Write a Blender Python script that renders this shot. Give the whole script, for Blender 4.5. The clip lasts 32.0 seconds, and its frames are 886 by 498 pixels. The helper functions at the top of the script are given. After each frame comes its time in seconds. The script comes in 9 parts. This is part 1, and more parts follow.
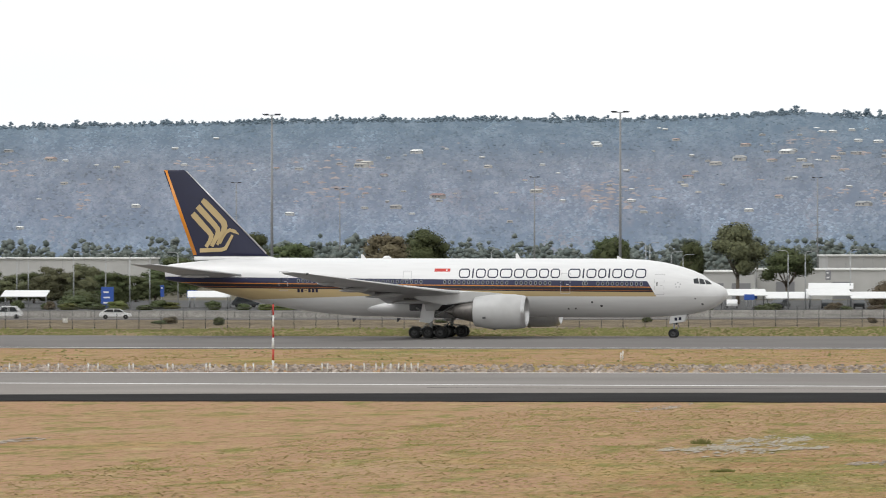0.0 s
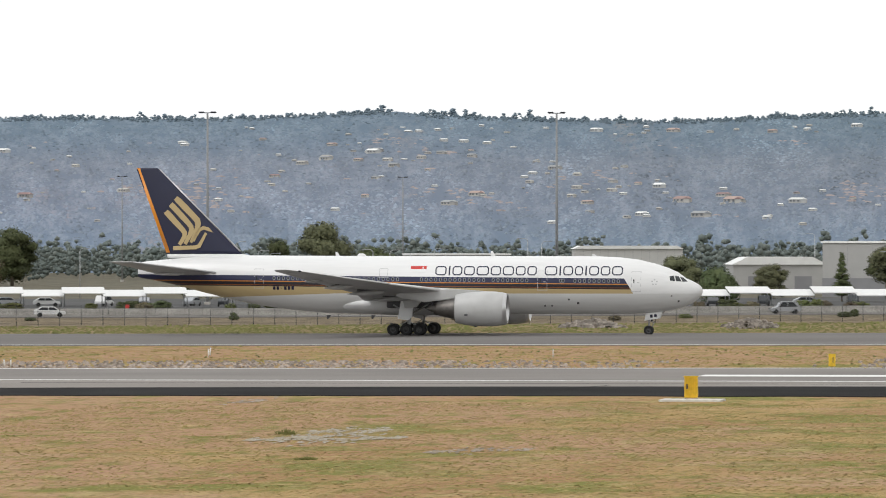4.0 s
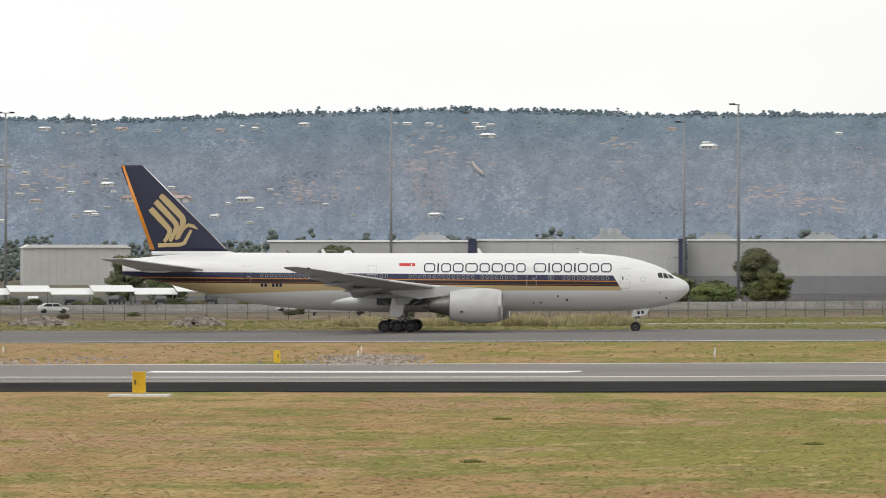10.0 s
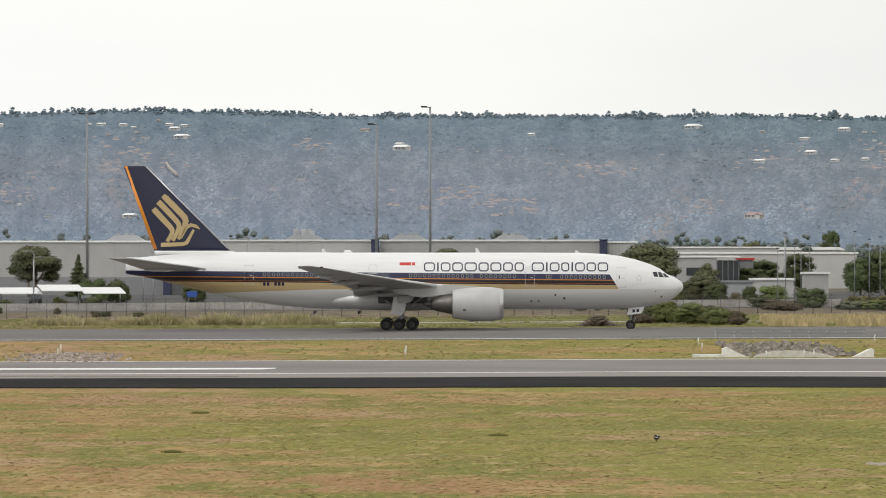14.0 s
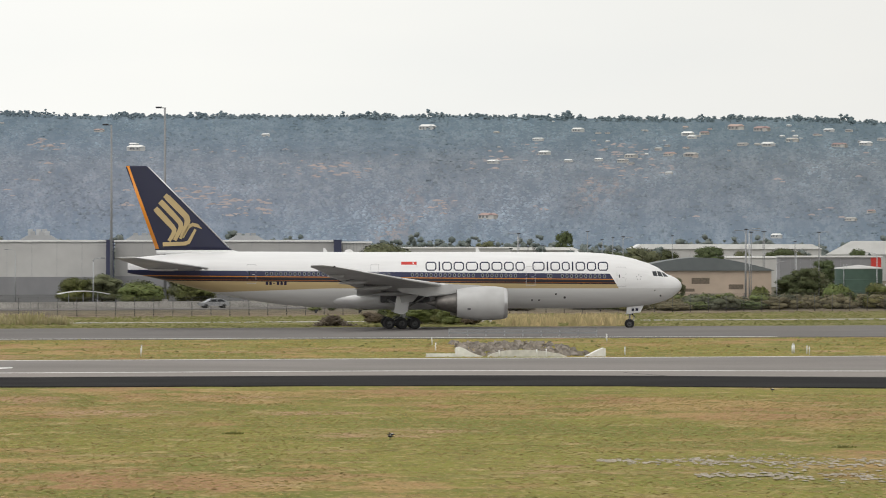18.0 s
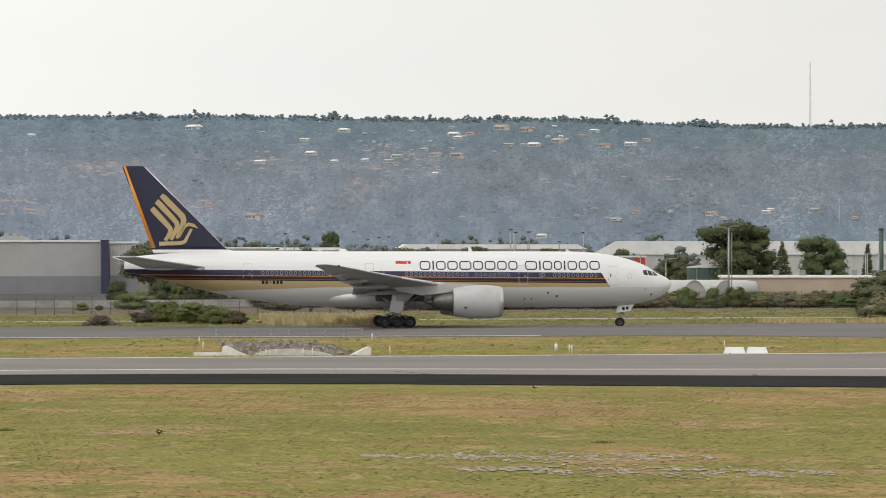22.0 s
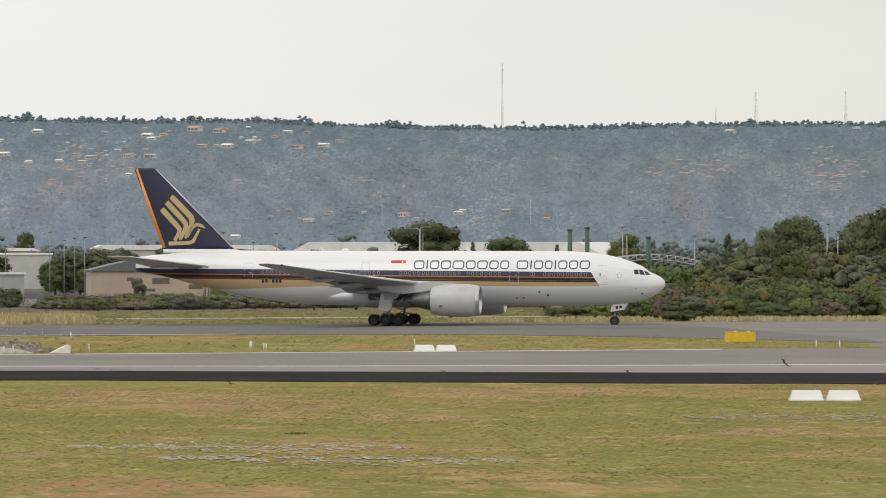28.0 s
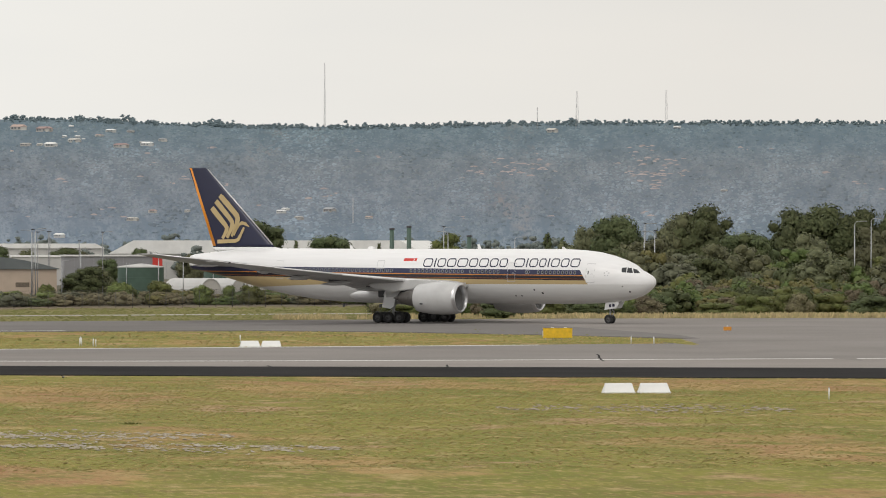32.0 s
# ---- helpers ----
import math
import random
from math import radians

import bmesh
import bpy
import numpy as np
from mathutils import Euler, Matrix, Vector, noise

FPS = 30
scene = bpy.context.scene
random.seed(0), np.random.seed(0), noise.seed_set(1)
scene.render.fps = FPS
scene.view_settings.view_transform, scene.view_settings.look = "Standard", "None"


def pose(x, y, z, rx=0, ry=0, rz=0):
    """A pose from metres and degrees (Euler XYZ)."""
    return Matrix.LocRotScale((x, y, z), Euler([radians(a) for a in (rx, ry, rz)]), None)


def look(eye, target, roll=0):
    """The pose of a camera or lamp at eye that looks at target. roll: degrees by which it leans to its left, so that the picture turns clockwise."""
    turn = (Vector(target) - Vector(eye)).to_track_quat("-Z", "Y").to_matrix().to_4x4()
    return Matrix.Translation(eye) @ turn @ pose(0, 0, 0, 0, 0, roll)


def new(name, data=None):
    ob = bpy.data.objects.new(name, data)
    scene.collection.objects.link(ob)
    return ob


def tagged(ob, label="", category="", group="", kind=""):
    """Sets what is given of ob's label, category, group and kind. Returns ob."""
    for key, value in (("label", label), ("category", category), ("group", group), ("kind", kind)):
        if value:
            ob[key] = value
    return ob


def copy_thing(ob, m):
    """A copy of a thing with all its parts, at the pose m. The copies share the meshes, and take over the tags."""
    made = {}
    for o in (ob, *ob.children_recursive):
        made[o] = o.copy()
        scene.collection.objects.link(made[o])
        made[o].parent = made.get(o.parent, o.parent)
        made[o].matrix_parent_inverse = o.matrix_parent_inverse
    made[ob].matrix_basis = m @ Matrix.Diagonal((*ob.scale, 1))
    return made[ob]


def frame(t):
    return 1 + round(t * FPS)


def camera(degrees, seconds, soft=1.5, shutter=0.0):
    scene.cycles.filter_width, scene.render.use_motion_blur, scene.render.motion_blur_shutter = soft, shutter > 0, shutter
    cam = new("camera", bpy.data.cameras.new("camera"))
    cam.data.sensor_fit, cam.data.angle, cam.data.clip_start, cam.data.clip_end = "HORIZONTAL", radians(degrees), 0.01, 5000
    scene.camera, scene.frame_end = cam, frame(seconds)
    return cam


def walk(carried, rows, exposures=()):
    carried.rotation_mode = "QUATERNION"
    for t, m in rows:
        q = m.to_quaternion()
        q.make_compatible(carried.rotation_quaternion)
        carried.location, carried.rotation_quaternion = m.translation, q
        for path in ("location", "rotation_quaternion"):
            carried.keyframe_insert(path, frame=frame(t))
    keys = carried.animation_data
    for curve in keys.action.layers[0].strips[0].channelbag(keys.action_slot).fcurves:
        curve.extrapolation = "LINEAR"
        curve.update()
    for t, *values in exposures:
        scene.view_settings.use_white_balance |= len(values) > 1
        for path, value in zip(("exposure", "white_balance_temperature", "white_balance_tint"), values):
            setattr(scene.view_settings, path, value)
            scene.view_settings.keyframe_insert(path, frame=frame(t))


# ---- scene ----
# ---- the camera on its stand, panning with the aircraft ----
cam = camera(8.4600, 32.0, soft=1.0, shutter=0.4)
walk(cam, [
    (0.0, pose(-3.71, 35.96, 9.6, 89.9861, 0, 12.2899)),
    (0.5, pose(-3.80, 36.37, 9.6, 89.9884, 0, 11.8176)),
    (1.0, pose(-3.29, 33.87, 9.6, 89.9905, 0, 11.2920)),
    (1.5, pose(-2.75, 31.13, 9.6, 89.9902, 0, 10.7378)),
    (2.0, pose(-2.16, 27.90, 9.6, 89.9865, 0, 10.0943)),
    (2.5, pose(-1.72, 25.37, 9.6, 89.9818, 0, 9.5299)),
    (3.0, pose(-1.61, 24.69, 9.6, 89.9788, 0, 9.0626)),
    (3.5, pose(-1.49, 23.93, 9.6, 89.9772, 0, 8.6999)),
    (5.5, pose(-0.92, 19.80, 9.6, 89.9723, 0, 7.0800)),
    (6.0, pose(-0.77, 18.55, 9.6, 89.9712, 0, 6.6173)),
    (6.5, pose(-0.68, 17.79, 9.6, 89.9698, 0, 6.2302)),
    (7.0, pose(-0.67, 17.65, 9.6, 89.9688, 0, 5.8371)),
    (7.5, pose(-0.64, 17.36, 9.6, 89.9687, 0, 5.4809)),
    (8.0, pose(-0.60, 17.00, 9.6, 89.9693, 0, 5.0823)),
    (8.5, pose(-0.52, 16.00, 9.6, 89.9717, 0, 4.6538)),
    (9.0, pose(-0.43, 14.80, 9.6, 89.9729, 0, 4.0986)),
    (9.5, pose(-0.37, 13.98, 9.6, 89.9710, 0, 3.5605)),
    (10.0, pose(-0.34, 13.48, 9.6, 89.9657, 0, 3.0652)),
    (10.5, pose(-0.31, 12.73, 9.6, 89.9606, 0, 2.6977)),
    (11.0, pose(-0.24, 11.17, 9.6, 89.9592, 0, 2.3432)),
    (11.5, pose(-0.17, 9.27, 9.6, 89.9614, 0, 1.9931)),
    (12.0, pose(-0.10, 7.34, 9.6, 89.9642, 0, 1.5834)),
    (12.5, pose(-0.06, 5.53, 9.6, 89.9666, 0, 1.1881)),
    (13.0, pose(-0.03, 3.56, 9.6, 89.9678, 0, 0.7869)),
    (13.5, pose(-0.01, 1.91, 9.6, 89.9700, 0, 0.4498)),
    (14.0, pose(0.00, 0.00, 9.6, 89.9706, 0, 0.1344)),
    (14.5, pose(-0.00, -1.11, 9.6, 89.9725, 0, -0.1407)),
    (16.5, pose(0.00, -1.01, 9.6, 89.9741, 0, -1.4329)),
    (17.0, pose(-0.01, -1.39, 9.6, 89.9743, 0, -1.7880)),
    (17.5, pose(-0.05, -2.50, 9.6, 89.9742, 0, -2.0828)),
    (18.0, pose(-0.10, -3.84, 9.6, 89.9736, 0, -2.4069)),
    (18.5, pose(-0.18, -5.65, 9.6, 89.9738, 0, -2.7217)),
    (19.0, pose(-0.27, -7.34, 9.6, 89.9737, 0, -3.0404)),
    (19.5, pose(-0.33, -8.58, 9.6, 89.9732, 0, -3.2894)),
    (20.0, pose(-0.39, -9.48, 9.6, 89.9723, 0, -3.5153)),
    (20.5, pose(-0.43, -10.16, 9.6, 89.9731, 0, -3.7264)),
    (21.0, pose(-0.45, -10.38, 9.6, 89.9749, 0, -4.0071)),
    (21.5, pose(-0.45, -10.45, 9.6, 89.9760, 0, -4.3207)),
    (22.0, pose(-0.44, -10.26, 9.6, 89.9749, 0, -4.6402)),
    (22.5, pose(-0.40, -9.87, 9.6, 89.9738, 0, -4.8909)),
    (23.0, pose(-0.43, -10.19, 9.6, 89.9742, 0, -5.1227)),
    (23.5, pose(-0.53, -11.24, 9.6, 89.9751, 0, -5.3222)),
    (24.0, pose(-0.69, -12.90, 9.6, 89.9743, 0, -5.5328)),
    (24.5, pose(-0.88, -14.85, 9.6, 89.9722, 0, -5.7582)),
    (25.0, pose(-1.09, -16.87, 9.6, 89.9724, 0, -6.0452)),
    (25.5, pose(-1.27, -18.55, 9.6, 89.9760, 0, -6.3219)),
    (26.0, pose(-1.45, -20.16, 9.6, 89.9799, 0, -6.6125)),
    (26.5, pose(-1.58, -21.23, 9.6, 89.9829, 0, -6.8788)),
    (28.5, pose(-2.20, -26.07, 9.6, 89.9819, 0, -7.7905)),
    (29.0, pose(-2.33, -27.02, 9.6, 89.9844, 0, -8.0002)),
    (29.5, pose(-2.58, -28.73, 9.6, 89.9856, 0, -8.2030)),
    (30.0, pose(-2.87, -30.76, 9.6, 89.9844, 0, -8.4499)),
    (30.5, pose(-3.21, -32.97, 9.6, 89.9797, 0, -8.6719)),
    (31.0, pose(-3.57, -35.35, 9.6, 89.9750, 0, -8.8771)),
    (31.5, pose(-3.90, -37.44, 9.6, 89.9710, 0, -9.0547)),
    (32.0, pose(-4.30, -39.87, 9.6, 89.9673, 0, -9.2737)),
], exposures=[(0.0, 0.09, 6260, 10.5), (6.0, 0.05, 6330, 10.5), (14.0, -0.01, 6410, 10.5), (22.0, -0.04, 6480, 11), (32.0, -0.07, 6570, 11.5)])

# ---- world, sun ----
SUN_DIR = Vector((-0.45, -0.55, 0.80)).normalized()
world = bpy.data.worlds.new("overcast_sky")
scene.world = world
world.use_nodes = True
wn, wl = world.node_tree.nodes, world.node_tree.links
wn.clear()
w_out = wn.new("ShaderNodeOutputWorld")
w_bg = wn.new("ShaderNodeBackground")
w_sky = wn.new("ShaderNodeTexSky")
w_sky.sky_type = "NISHITA"
w_sky.sun_disc = False
w_sky.sun_elevation = math.asin(SUN_DIR.z)
w_sky.sun_rotation = math.atan2(SUN_DIR.x, SUN_DIR.y)
w_sky.dust_density = 4.0
w_geo = wn.new("ShaderNodeTexCoord")
w_map = wn.new("ShaderNodeMapping")
w_map.inputs["Scale"].default_value = (1.0, 1.0, 5.0)
w_noise = wn.new("ShaderNodeTexNoise")
w_noise.inputs["Scale"].default_value = 4.0
w_noise.inputs["Detail"].default_value = 5.0
w_ramp = wn.new("ShaderNodeValToRGB")
w_ramp.color_ramp.elements[0].position, w_ramp.color_ramp.elements[0].color = 0.25, (9.3, 9.5, 9.6, 1)
w_ramp.color_ramp.elements[1].position, w_ramp.color_ramp.elements[1].color = 0.75, (10.8, 10.7, 10.4, 1)
w_mix = wn.new("ShaderNodeMixRGB")
w_mix.inputs["Fac"].default_value = 0.93
wl.new(w_geo.outputs["Generated"], w_map.inputs["Vector"])
wl.new(w_map.outputs["Vector"], w_noise.inputs["Vector"])
wl.new(w_noise.outputs["Fac"], w_ramp.inputs["Fac"])
wl.new(w_sky.outputs["Color"], w_mix.inputs["Color1"])
wl.new(w_ramp.outputs["Color"], w_mix.inputs["Color2"])
# the cloud is brightest towards -x and a warmer grey towards +x
w_sep = wn.new("ShaderNodeSeparateXYZ")
w_side = wn.new("ShaderNodeValToRGB")
w_pos = wn.new("ShaderNodeMapRange")
w_pos.inputs["From Min"].default_value, w_pos.inputs["From Max"].default_value = -0.3, 0.3
w_side.color_ramp.elements[0].position, w_side.color_ramp.elements[0].color = 0.2, (1.04, 1.04, 1.03, 1)
w_side.color_ramp.elements[1].position, w_side.color_ramp.elements[1].color = 0.85, (0.87, 0.85, 0.805, 1)
w_mid = w_side.color_ramp.elements.new(0.5)
w_mid.color = (1.06, 1.05, 1.0, 1)
w_mul = wn.new("ShaderNodeMixRGB")
w_mul.blend_type = "MULTIPLY"
w_mul.inputs["Fac"].default_value = 1.0
wl.new(w_geo.outputs["Generated"], w_sep.inputs[0])
wl.new(w_sep.outputs["X"], w_pos.inputs["Value"])
wl.new(w_pos.outputs["Result"], w_side.inputs["Fac"])
wl.new(w_mix.outputs["Color"], w_mul.inputs["Color1"])
wl.new(w_side.outputs["Color"], w_mul.inputs["Color2"])
wl.new(w_mul.outputs["Color"], w_bg.inputs["Color"])
w_bg.inputs["Strength"].default_value = 0.1
wl.new(w_bg.outputs["Background"], w_out.inputs["Surface"])

sun_data = bpy.data.lights.new("sun", "SUN")
sun_data.energy, sun_data.angle, sun_data.color = 0.75, radians(25), (1.0, 0.96, 0.9)
sun = new("sun", sun_data)
sun.matrix_world = look(SUN_DIR * 500, (0, 0, 0))


# ---- materials ----
def along_scarp(n, l):
    """Metres along the curved face of the scarp, and metres up it."""
    sep, ratio, wide, both = n.new("ShaderNodeSeparateXYZ"), n.new("ShaderNodeMath"), n.new("ShaderNodeMath"), n.new("ShaderNodeCombineXYZ")
    l.new(n.new("ShaderNodeTexCoord").outputs["Object"], sep.inputs[0])
    ratio.operation, wide.operation = "DIVIDE", "MULTIPLY"
    l.new(sep.outputs["X"], ratio.inputs[0])
    l.new(sep.outputs["Y"], ratio.inputs[1])
    l.new(ratio.outputs[0], wide.inputs[0])
    wide.inputs[1].default_value = 3000.0
    l.new(wide.outputs[0], both.inputs["X"])
    l.new(sep.outputs["Z"], both.inputs["Z"])
    return both.outputs[0]


def mat(name, color, rough=0.6, metal=0.0, grain=None, amount=0.15, spots=None, bump=0.0, bump_scale=None, island=0.0, objrand=0.0, spec=None, tint=None, scarp=False):
    """A surface with two scales of variation: grain (per metre) and wide stains (spots, per metre)."""
    m = bpy.data.materials.new(name)
    m.use_nodes = True
    n, l = m.node_tree.nodes, m.node_tree.links
    bsdf = n["Principled BSDF"]
    bsdf.inputs["Roughness"].default_value = rough
    bsdf.inputs["Metallic"].default_value = metal
    if spec is not None:
        bsdf.inputs["Specular IOR Level"].default_value = spec
    coords = n.new("ShaderNodeTexCoord")
    place = coords.outputs["Object"]
    if scarp:
        place = along_scarp(n, l)
    rgb = n.new("ShaderNodeRGB")
    rgb.outputs[0].default_value = (*color, 1)
    out = rgb.outputs[0]

    def vary(socket, fac, low, high):
        ramp = n.new("ShaderNodeMapRange")
        ramp.inputs["From Min"].default_value, ramp.inputs["From Max"].default_value = 0.3, 0.7
        ramp.inputs["To Min"].default_value, ramp.inputs["To Max"].default_value = low, high
        l.new(fac, ramp.inputs["Value"])
        mul = n.new("ShaderNodeMixRGB")
        mul.blend_type = "MULTIPLY"
        mul.inputs["Fac"].default_value = 1
        l.new(socket, mul.inputs["Color1"])
        l.new(ramp.outputs["Result"], mul.inputs["Color2"])
        return mul.outputs["Color"]

    for scale, strength in ((grain, amount), (spots, amount * 1.2)):
        if scale:
            tex = n.new("ShaderNodeTexNoise")
            tex.inputs["Scale"].default_value = scale
            tex.inputs["Detail"].default_value = 4
            l.new(place, tex.inputs["Vector"])
            out = vary(out, tex.outputs["Fac"], 1 - strength, 1 + strength)
    if island:
        geo = n.new("ShaderNodeNewGeometry")
        ramp = n.new("ShaderNodeMapRange")
        ramp.inputs["To Min"].default_value, ramp.inputs["To Max"].default_value = 1 - island, 1 + island
        l.new(geo.outputs["Random Per Island"], ramp.inputs["Value"])
        mul = n.new("ShaderNodeMixRGB")
        mul.blend_type = "MULTIPLY"
        mul.inputs["Fac"].default_value = 1
        l.new(out, mul.inputs["Color1"])
        l.new(ramp.outputs["Result"], mul.inputs["Color2"])
        out = mul.outputs["Color"]
        if tint:
            mixer = n.new("ShaderNodeMixRGB")
            mixer.inputs["Color2"].default_value = (*tint, 1)
            frac = n.new("ShaderNodeMath")
            frac.operation = "MULTIPLY"
            frac.inputs[1].default_value = 7.3
            fr2 = n.new("ShaderNodeMath")
            fr2.operation = "FRACT"
            fr3 = n.new("ShaderNodeMath")
            fr3.operation = "POWER"
            fr3.inputs[1].default_value = 2.0
            l.new(geo.outputs["Random Per Island"], frac.inputs[0])
            l.new(frac.outputs[0], fr2.inputs[0])
            l.new(fr2.outputs[0], fr3.inputs[0])
            l.new(fr3.outputs[0], mixer.inputs["Fac"])
            l.new(out, mixer.inputs["Color1"])
            out = mixer.outputs["Color"]
    if objrand:
        info = n.new("ShaderNodeObjectInfo")
        hue = n.new("ShaderNodeHueSaturation")
        for key, lo, hi in (("Value", 1 - objrand, 1 + objrand), ("Hue", 0.5 - objrand * 0.08, 0.5 + objrand * 0.08)):
            ramp = n.new("ShaderNodeMapRange")
            ramp.inputs["To Min"].default_value, ramp.inputs["To Max"].default_value = lo, hi
            l.new(info.outputs["Random"], ramp.inputs["Value"])
            l.new(ramp.outputs["Result"], hue.inputs[key])
        l.new(out, hue.inputs["Color"])
        out = hue.outputs["Color"]
    l.new(out, bsdf.inputs["Base Color"])
    if bump:
        tex = n.new("ShaderNodeTexNoise")
        tex.inputs["Scale"].default_value = bump_scale or grain or 10
        tex.inputs["Detail"].default_value = 3
        l.new(place, tex.inputs["Vector"])
        b = n.new("ShaderNodeBump")
        b.inputs["Strength"].default_value = min(1.0, bump * 10)
        b.inputs["Distance"].default_value = bump
        l.new(tex.outputs["Fac"], b.inputs["Height"])
        l.new(b.outputs["Normal"], bsdf.inputs["Normal"])
    return m


M = {}
M["asphalt"] = mat("asphalt", (0.232, 0.214, 0.200), 0.9, grain=6.0, amount=0.10, spots=0.05, bump=0.01, spec=0.08)
M["asphalt_taxi"] = mat("asphalt_taxiway", (0.174, 0.163, 0.156), 0.9, grain=4.0, amount=0.10, spots=0.04, bump=0.01, spec=0.08)
M["asphalt_dark"] = mat("asphalt_dark", (0.030, 0.029, 0.029), 0.95, grain=5.0, amount=0.22, spots=0.08, bump=0.01, spec=0.02)
M["asphalt_park"] = mat("asphalt_car_park", (0.10, 0.10, 0.10), 0.9, grain=4.0, amount=0.12, spots=0.06, bump=0.01, spec=0.08)
M["concrete"] = mat("concrete", (0.42, 0.40, 0.37), 0.85, grain=3.0, amount=0.14, spots=0.4, bump=0.01)
M["old_concrete"] = mat("weathered_concrete", (0.36, 0.345, 0.32), 0.85, grain=3.0, amount=0.16, spots=0.3, bump=0.01)
M["pale_concrete"] = mat("pale_concrete", (0.62, 0.60, 0.56), 0.85, grain=3.0, amount=0.12, spots=0.5)
M["marking"] = mat("white_marking_paint", (0.78, 0.78, 0.76), 0.6, grain=5.0, amount=0.08, spots=0.3)
M["white_paint"] = mat("white_paint", (0.78, 0.78, 0.77), 0.45, grain=1.5, amount=0.04, spots=0.2)
M["yellow"] = mat("yellow_paint", (0.72, 0.46, 0.02), 0.5, grain=4.0, amount=0.10, spots=1.0)
M["orange"] = mat("orange_paint", (0.62, 0.26, 0.03), 0.5, grain=4.0, amount=0.08)
M["red"] = mat("red_paint", (0.55, 0.04, 0.03), 0.5, grain=4.0, amount=0.08)
M["blue"] = mat("blue_sign_paint", (0.03, 0.09, 0.38), 0.5, grain=4.0, amount=0.08)
M["galvanised"] = mat("galvanised_steel", (0.42, 0.43, 0.44), 0.5, 0.6, grain=6.0, amount=0.1)
M["pole_grey"] = mat("grey_pole_paint", (0.25, 0.255, 0.26), 0.5, grain=2.0, amount=0.06)
M["dark_metal"] = mat("dark_metal", (0.05, 0.05, 0.055), 0.5, 0.3, grain=8.0, amount=0.15)
M["fence_wire"] = mat("fence_wire", (0.10, 0.10, 0.10), 0.6, 0.5)
M["stone"] = mat("pale_stone", (0.33, 0.28, 0.24), 0.9, grain=3.0, amount=0.2, island=0.35, bump=0.02)
M["rubble"] = mat("grey_rubble", (0.255, 0.225, 0.195), 0.9, grain=3.0, amount=0.2, island=0.35, bump=0.03)
M["bark"] = mat("bark", (0.16, 0.13, 0.10), 0.9, grain=4.0, amount=0.25, bump=0.02)
M["leaf_gum"] = mat("gum_leaves", (0.114, 0.120, 0.066), 0.7, island=0.35, objrand=0.2, tint=(0.150, 0.150, 0.075), spec=0.2)
M["leaf_dark"] = mat("dark_leaves", (0.074, 0.093, 0.040), 0.7, island=0.35, objrand=0.2, tint=(0.105, 0.118, 0.052), spec=0.2)
M["leaf_shrub"] = mat("shrub_leaves", (0.105, 0.126, 0.040), 0.7, island=0.35, objrand=0.3, tint=(0.16, 0.165, 0.058), spec=0.2)
M["leaf_brown"] = mat("dry_shrub_leaves", (0.140, 0.116, 0.075), 0.8, island=0.35, objrand=0.3, tint=(0.165, 0.145, 0.085), spec=0.2)
M["leaf_olive"] = mat("olive_leaves", (0.120, 0.112, 0.042), 0.7, island=0.35, tint=(0.175, 0.155, 0.060), spec=0.2)
M["leaf_grey"] = mat("grey_green_leaves", (0.105, 0.112, 0.072), 0.7, island=0.35, tint=(0.150, 0.155, 0.100), spec=0.2)
M["leaf_green"] = mat("fresh_green_leaves", (0.076, 0.110, 0.032), 0.7, island=0.35, tint=(0.120, 0.150, 0.050), spec=0.2)
M["whitewash"] = mat("whitewashed_concrete", (0.76, 0.75, 0.72), 0.8, grain=2.5, amount=0.10, spots=0.6)
# wing grey darkened to paint in shade on undersides, flaps and fairings
M["ac_under"] = mat("aircraft_shaded_grey", (0.41, 0.41, 0.41), 0.45, grain=0.9, amount=0.10, spots=0.25)
M["dry_grass"] = mat("tall_dry_grass", (0.42, 0.33, 0.17), 0.9, island=0.35, tint=(0.30, 0.27, 0.12))
# tile red paled in its base colour for the haze before the scarp
M["tile_red"] = mat("hazed_terracotta_tiles", (0.40, 0.29, 0.265), 0.8, grain=1.0, amount=0.15, objrand=0.25)
M["roof_pale"] = mat("pale_metal_roof", (0.82, 0.82, 0.80), 0.5, grain=0.5, amount=0.06, spots=0.08, objrand=0.12)
M["roof_grey"] = mat("grey_metal_roof", (0.32, 0.33, 0.34), 0.5, grain=0.5, amount=0.06, spots=0.08, objrand=0.15)
M["wall_cream"] = mat("cream_rendered_wall", (0.47, 0.45, 0.42), 0.8, grain=1.0, amount=0.06, objrand=0.2)
M["wall_grey"] = mat("grey_cladding", (0.40, 0.395, 0.385), 0.6, grain=0.4, amount=0.05, spots=0.06)
M["wall_pale"] = mat("pale_cladding", (0.50, 0.495, 0.48), 0.6, grain=0.4, amount=0.05, spots=0.06)
M["wall_dark"] = mat("dark_grey_panel", (0.24, 0.24, 0.25), 0.6, grain=0.4, amount=0.06)
M["navy"] = mat("navy_panel", (0.035, 0.04, 0.085), 0.5, grain=1.0, amount=0.06)
M["tan"] = mat("tan_wall", (0.46, 0.37, 0.29), 0.8, grain=0.5, amount=0.06, spots=0.1)
M["tank_green"] = mat("green_tank_paint", (0.055, 0.10, 0.075), 0.5, grain=1.0, amount=0.08, spots=0.2)
M["glass_dark"] = mat("dark_glass", (0.03, 0.035, 0.04), 0.12, grain=1.0, amount=0.1)
M["glass_house"] = mat("house_window", (0.16, 0.17, 0.18), 0.3, grain=1.0, amount=0.1)
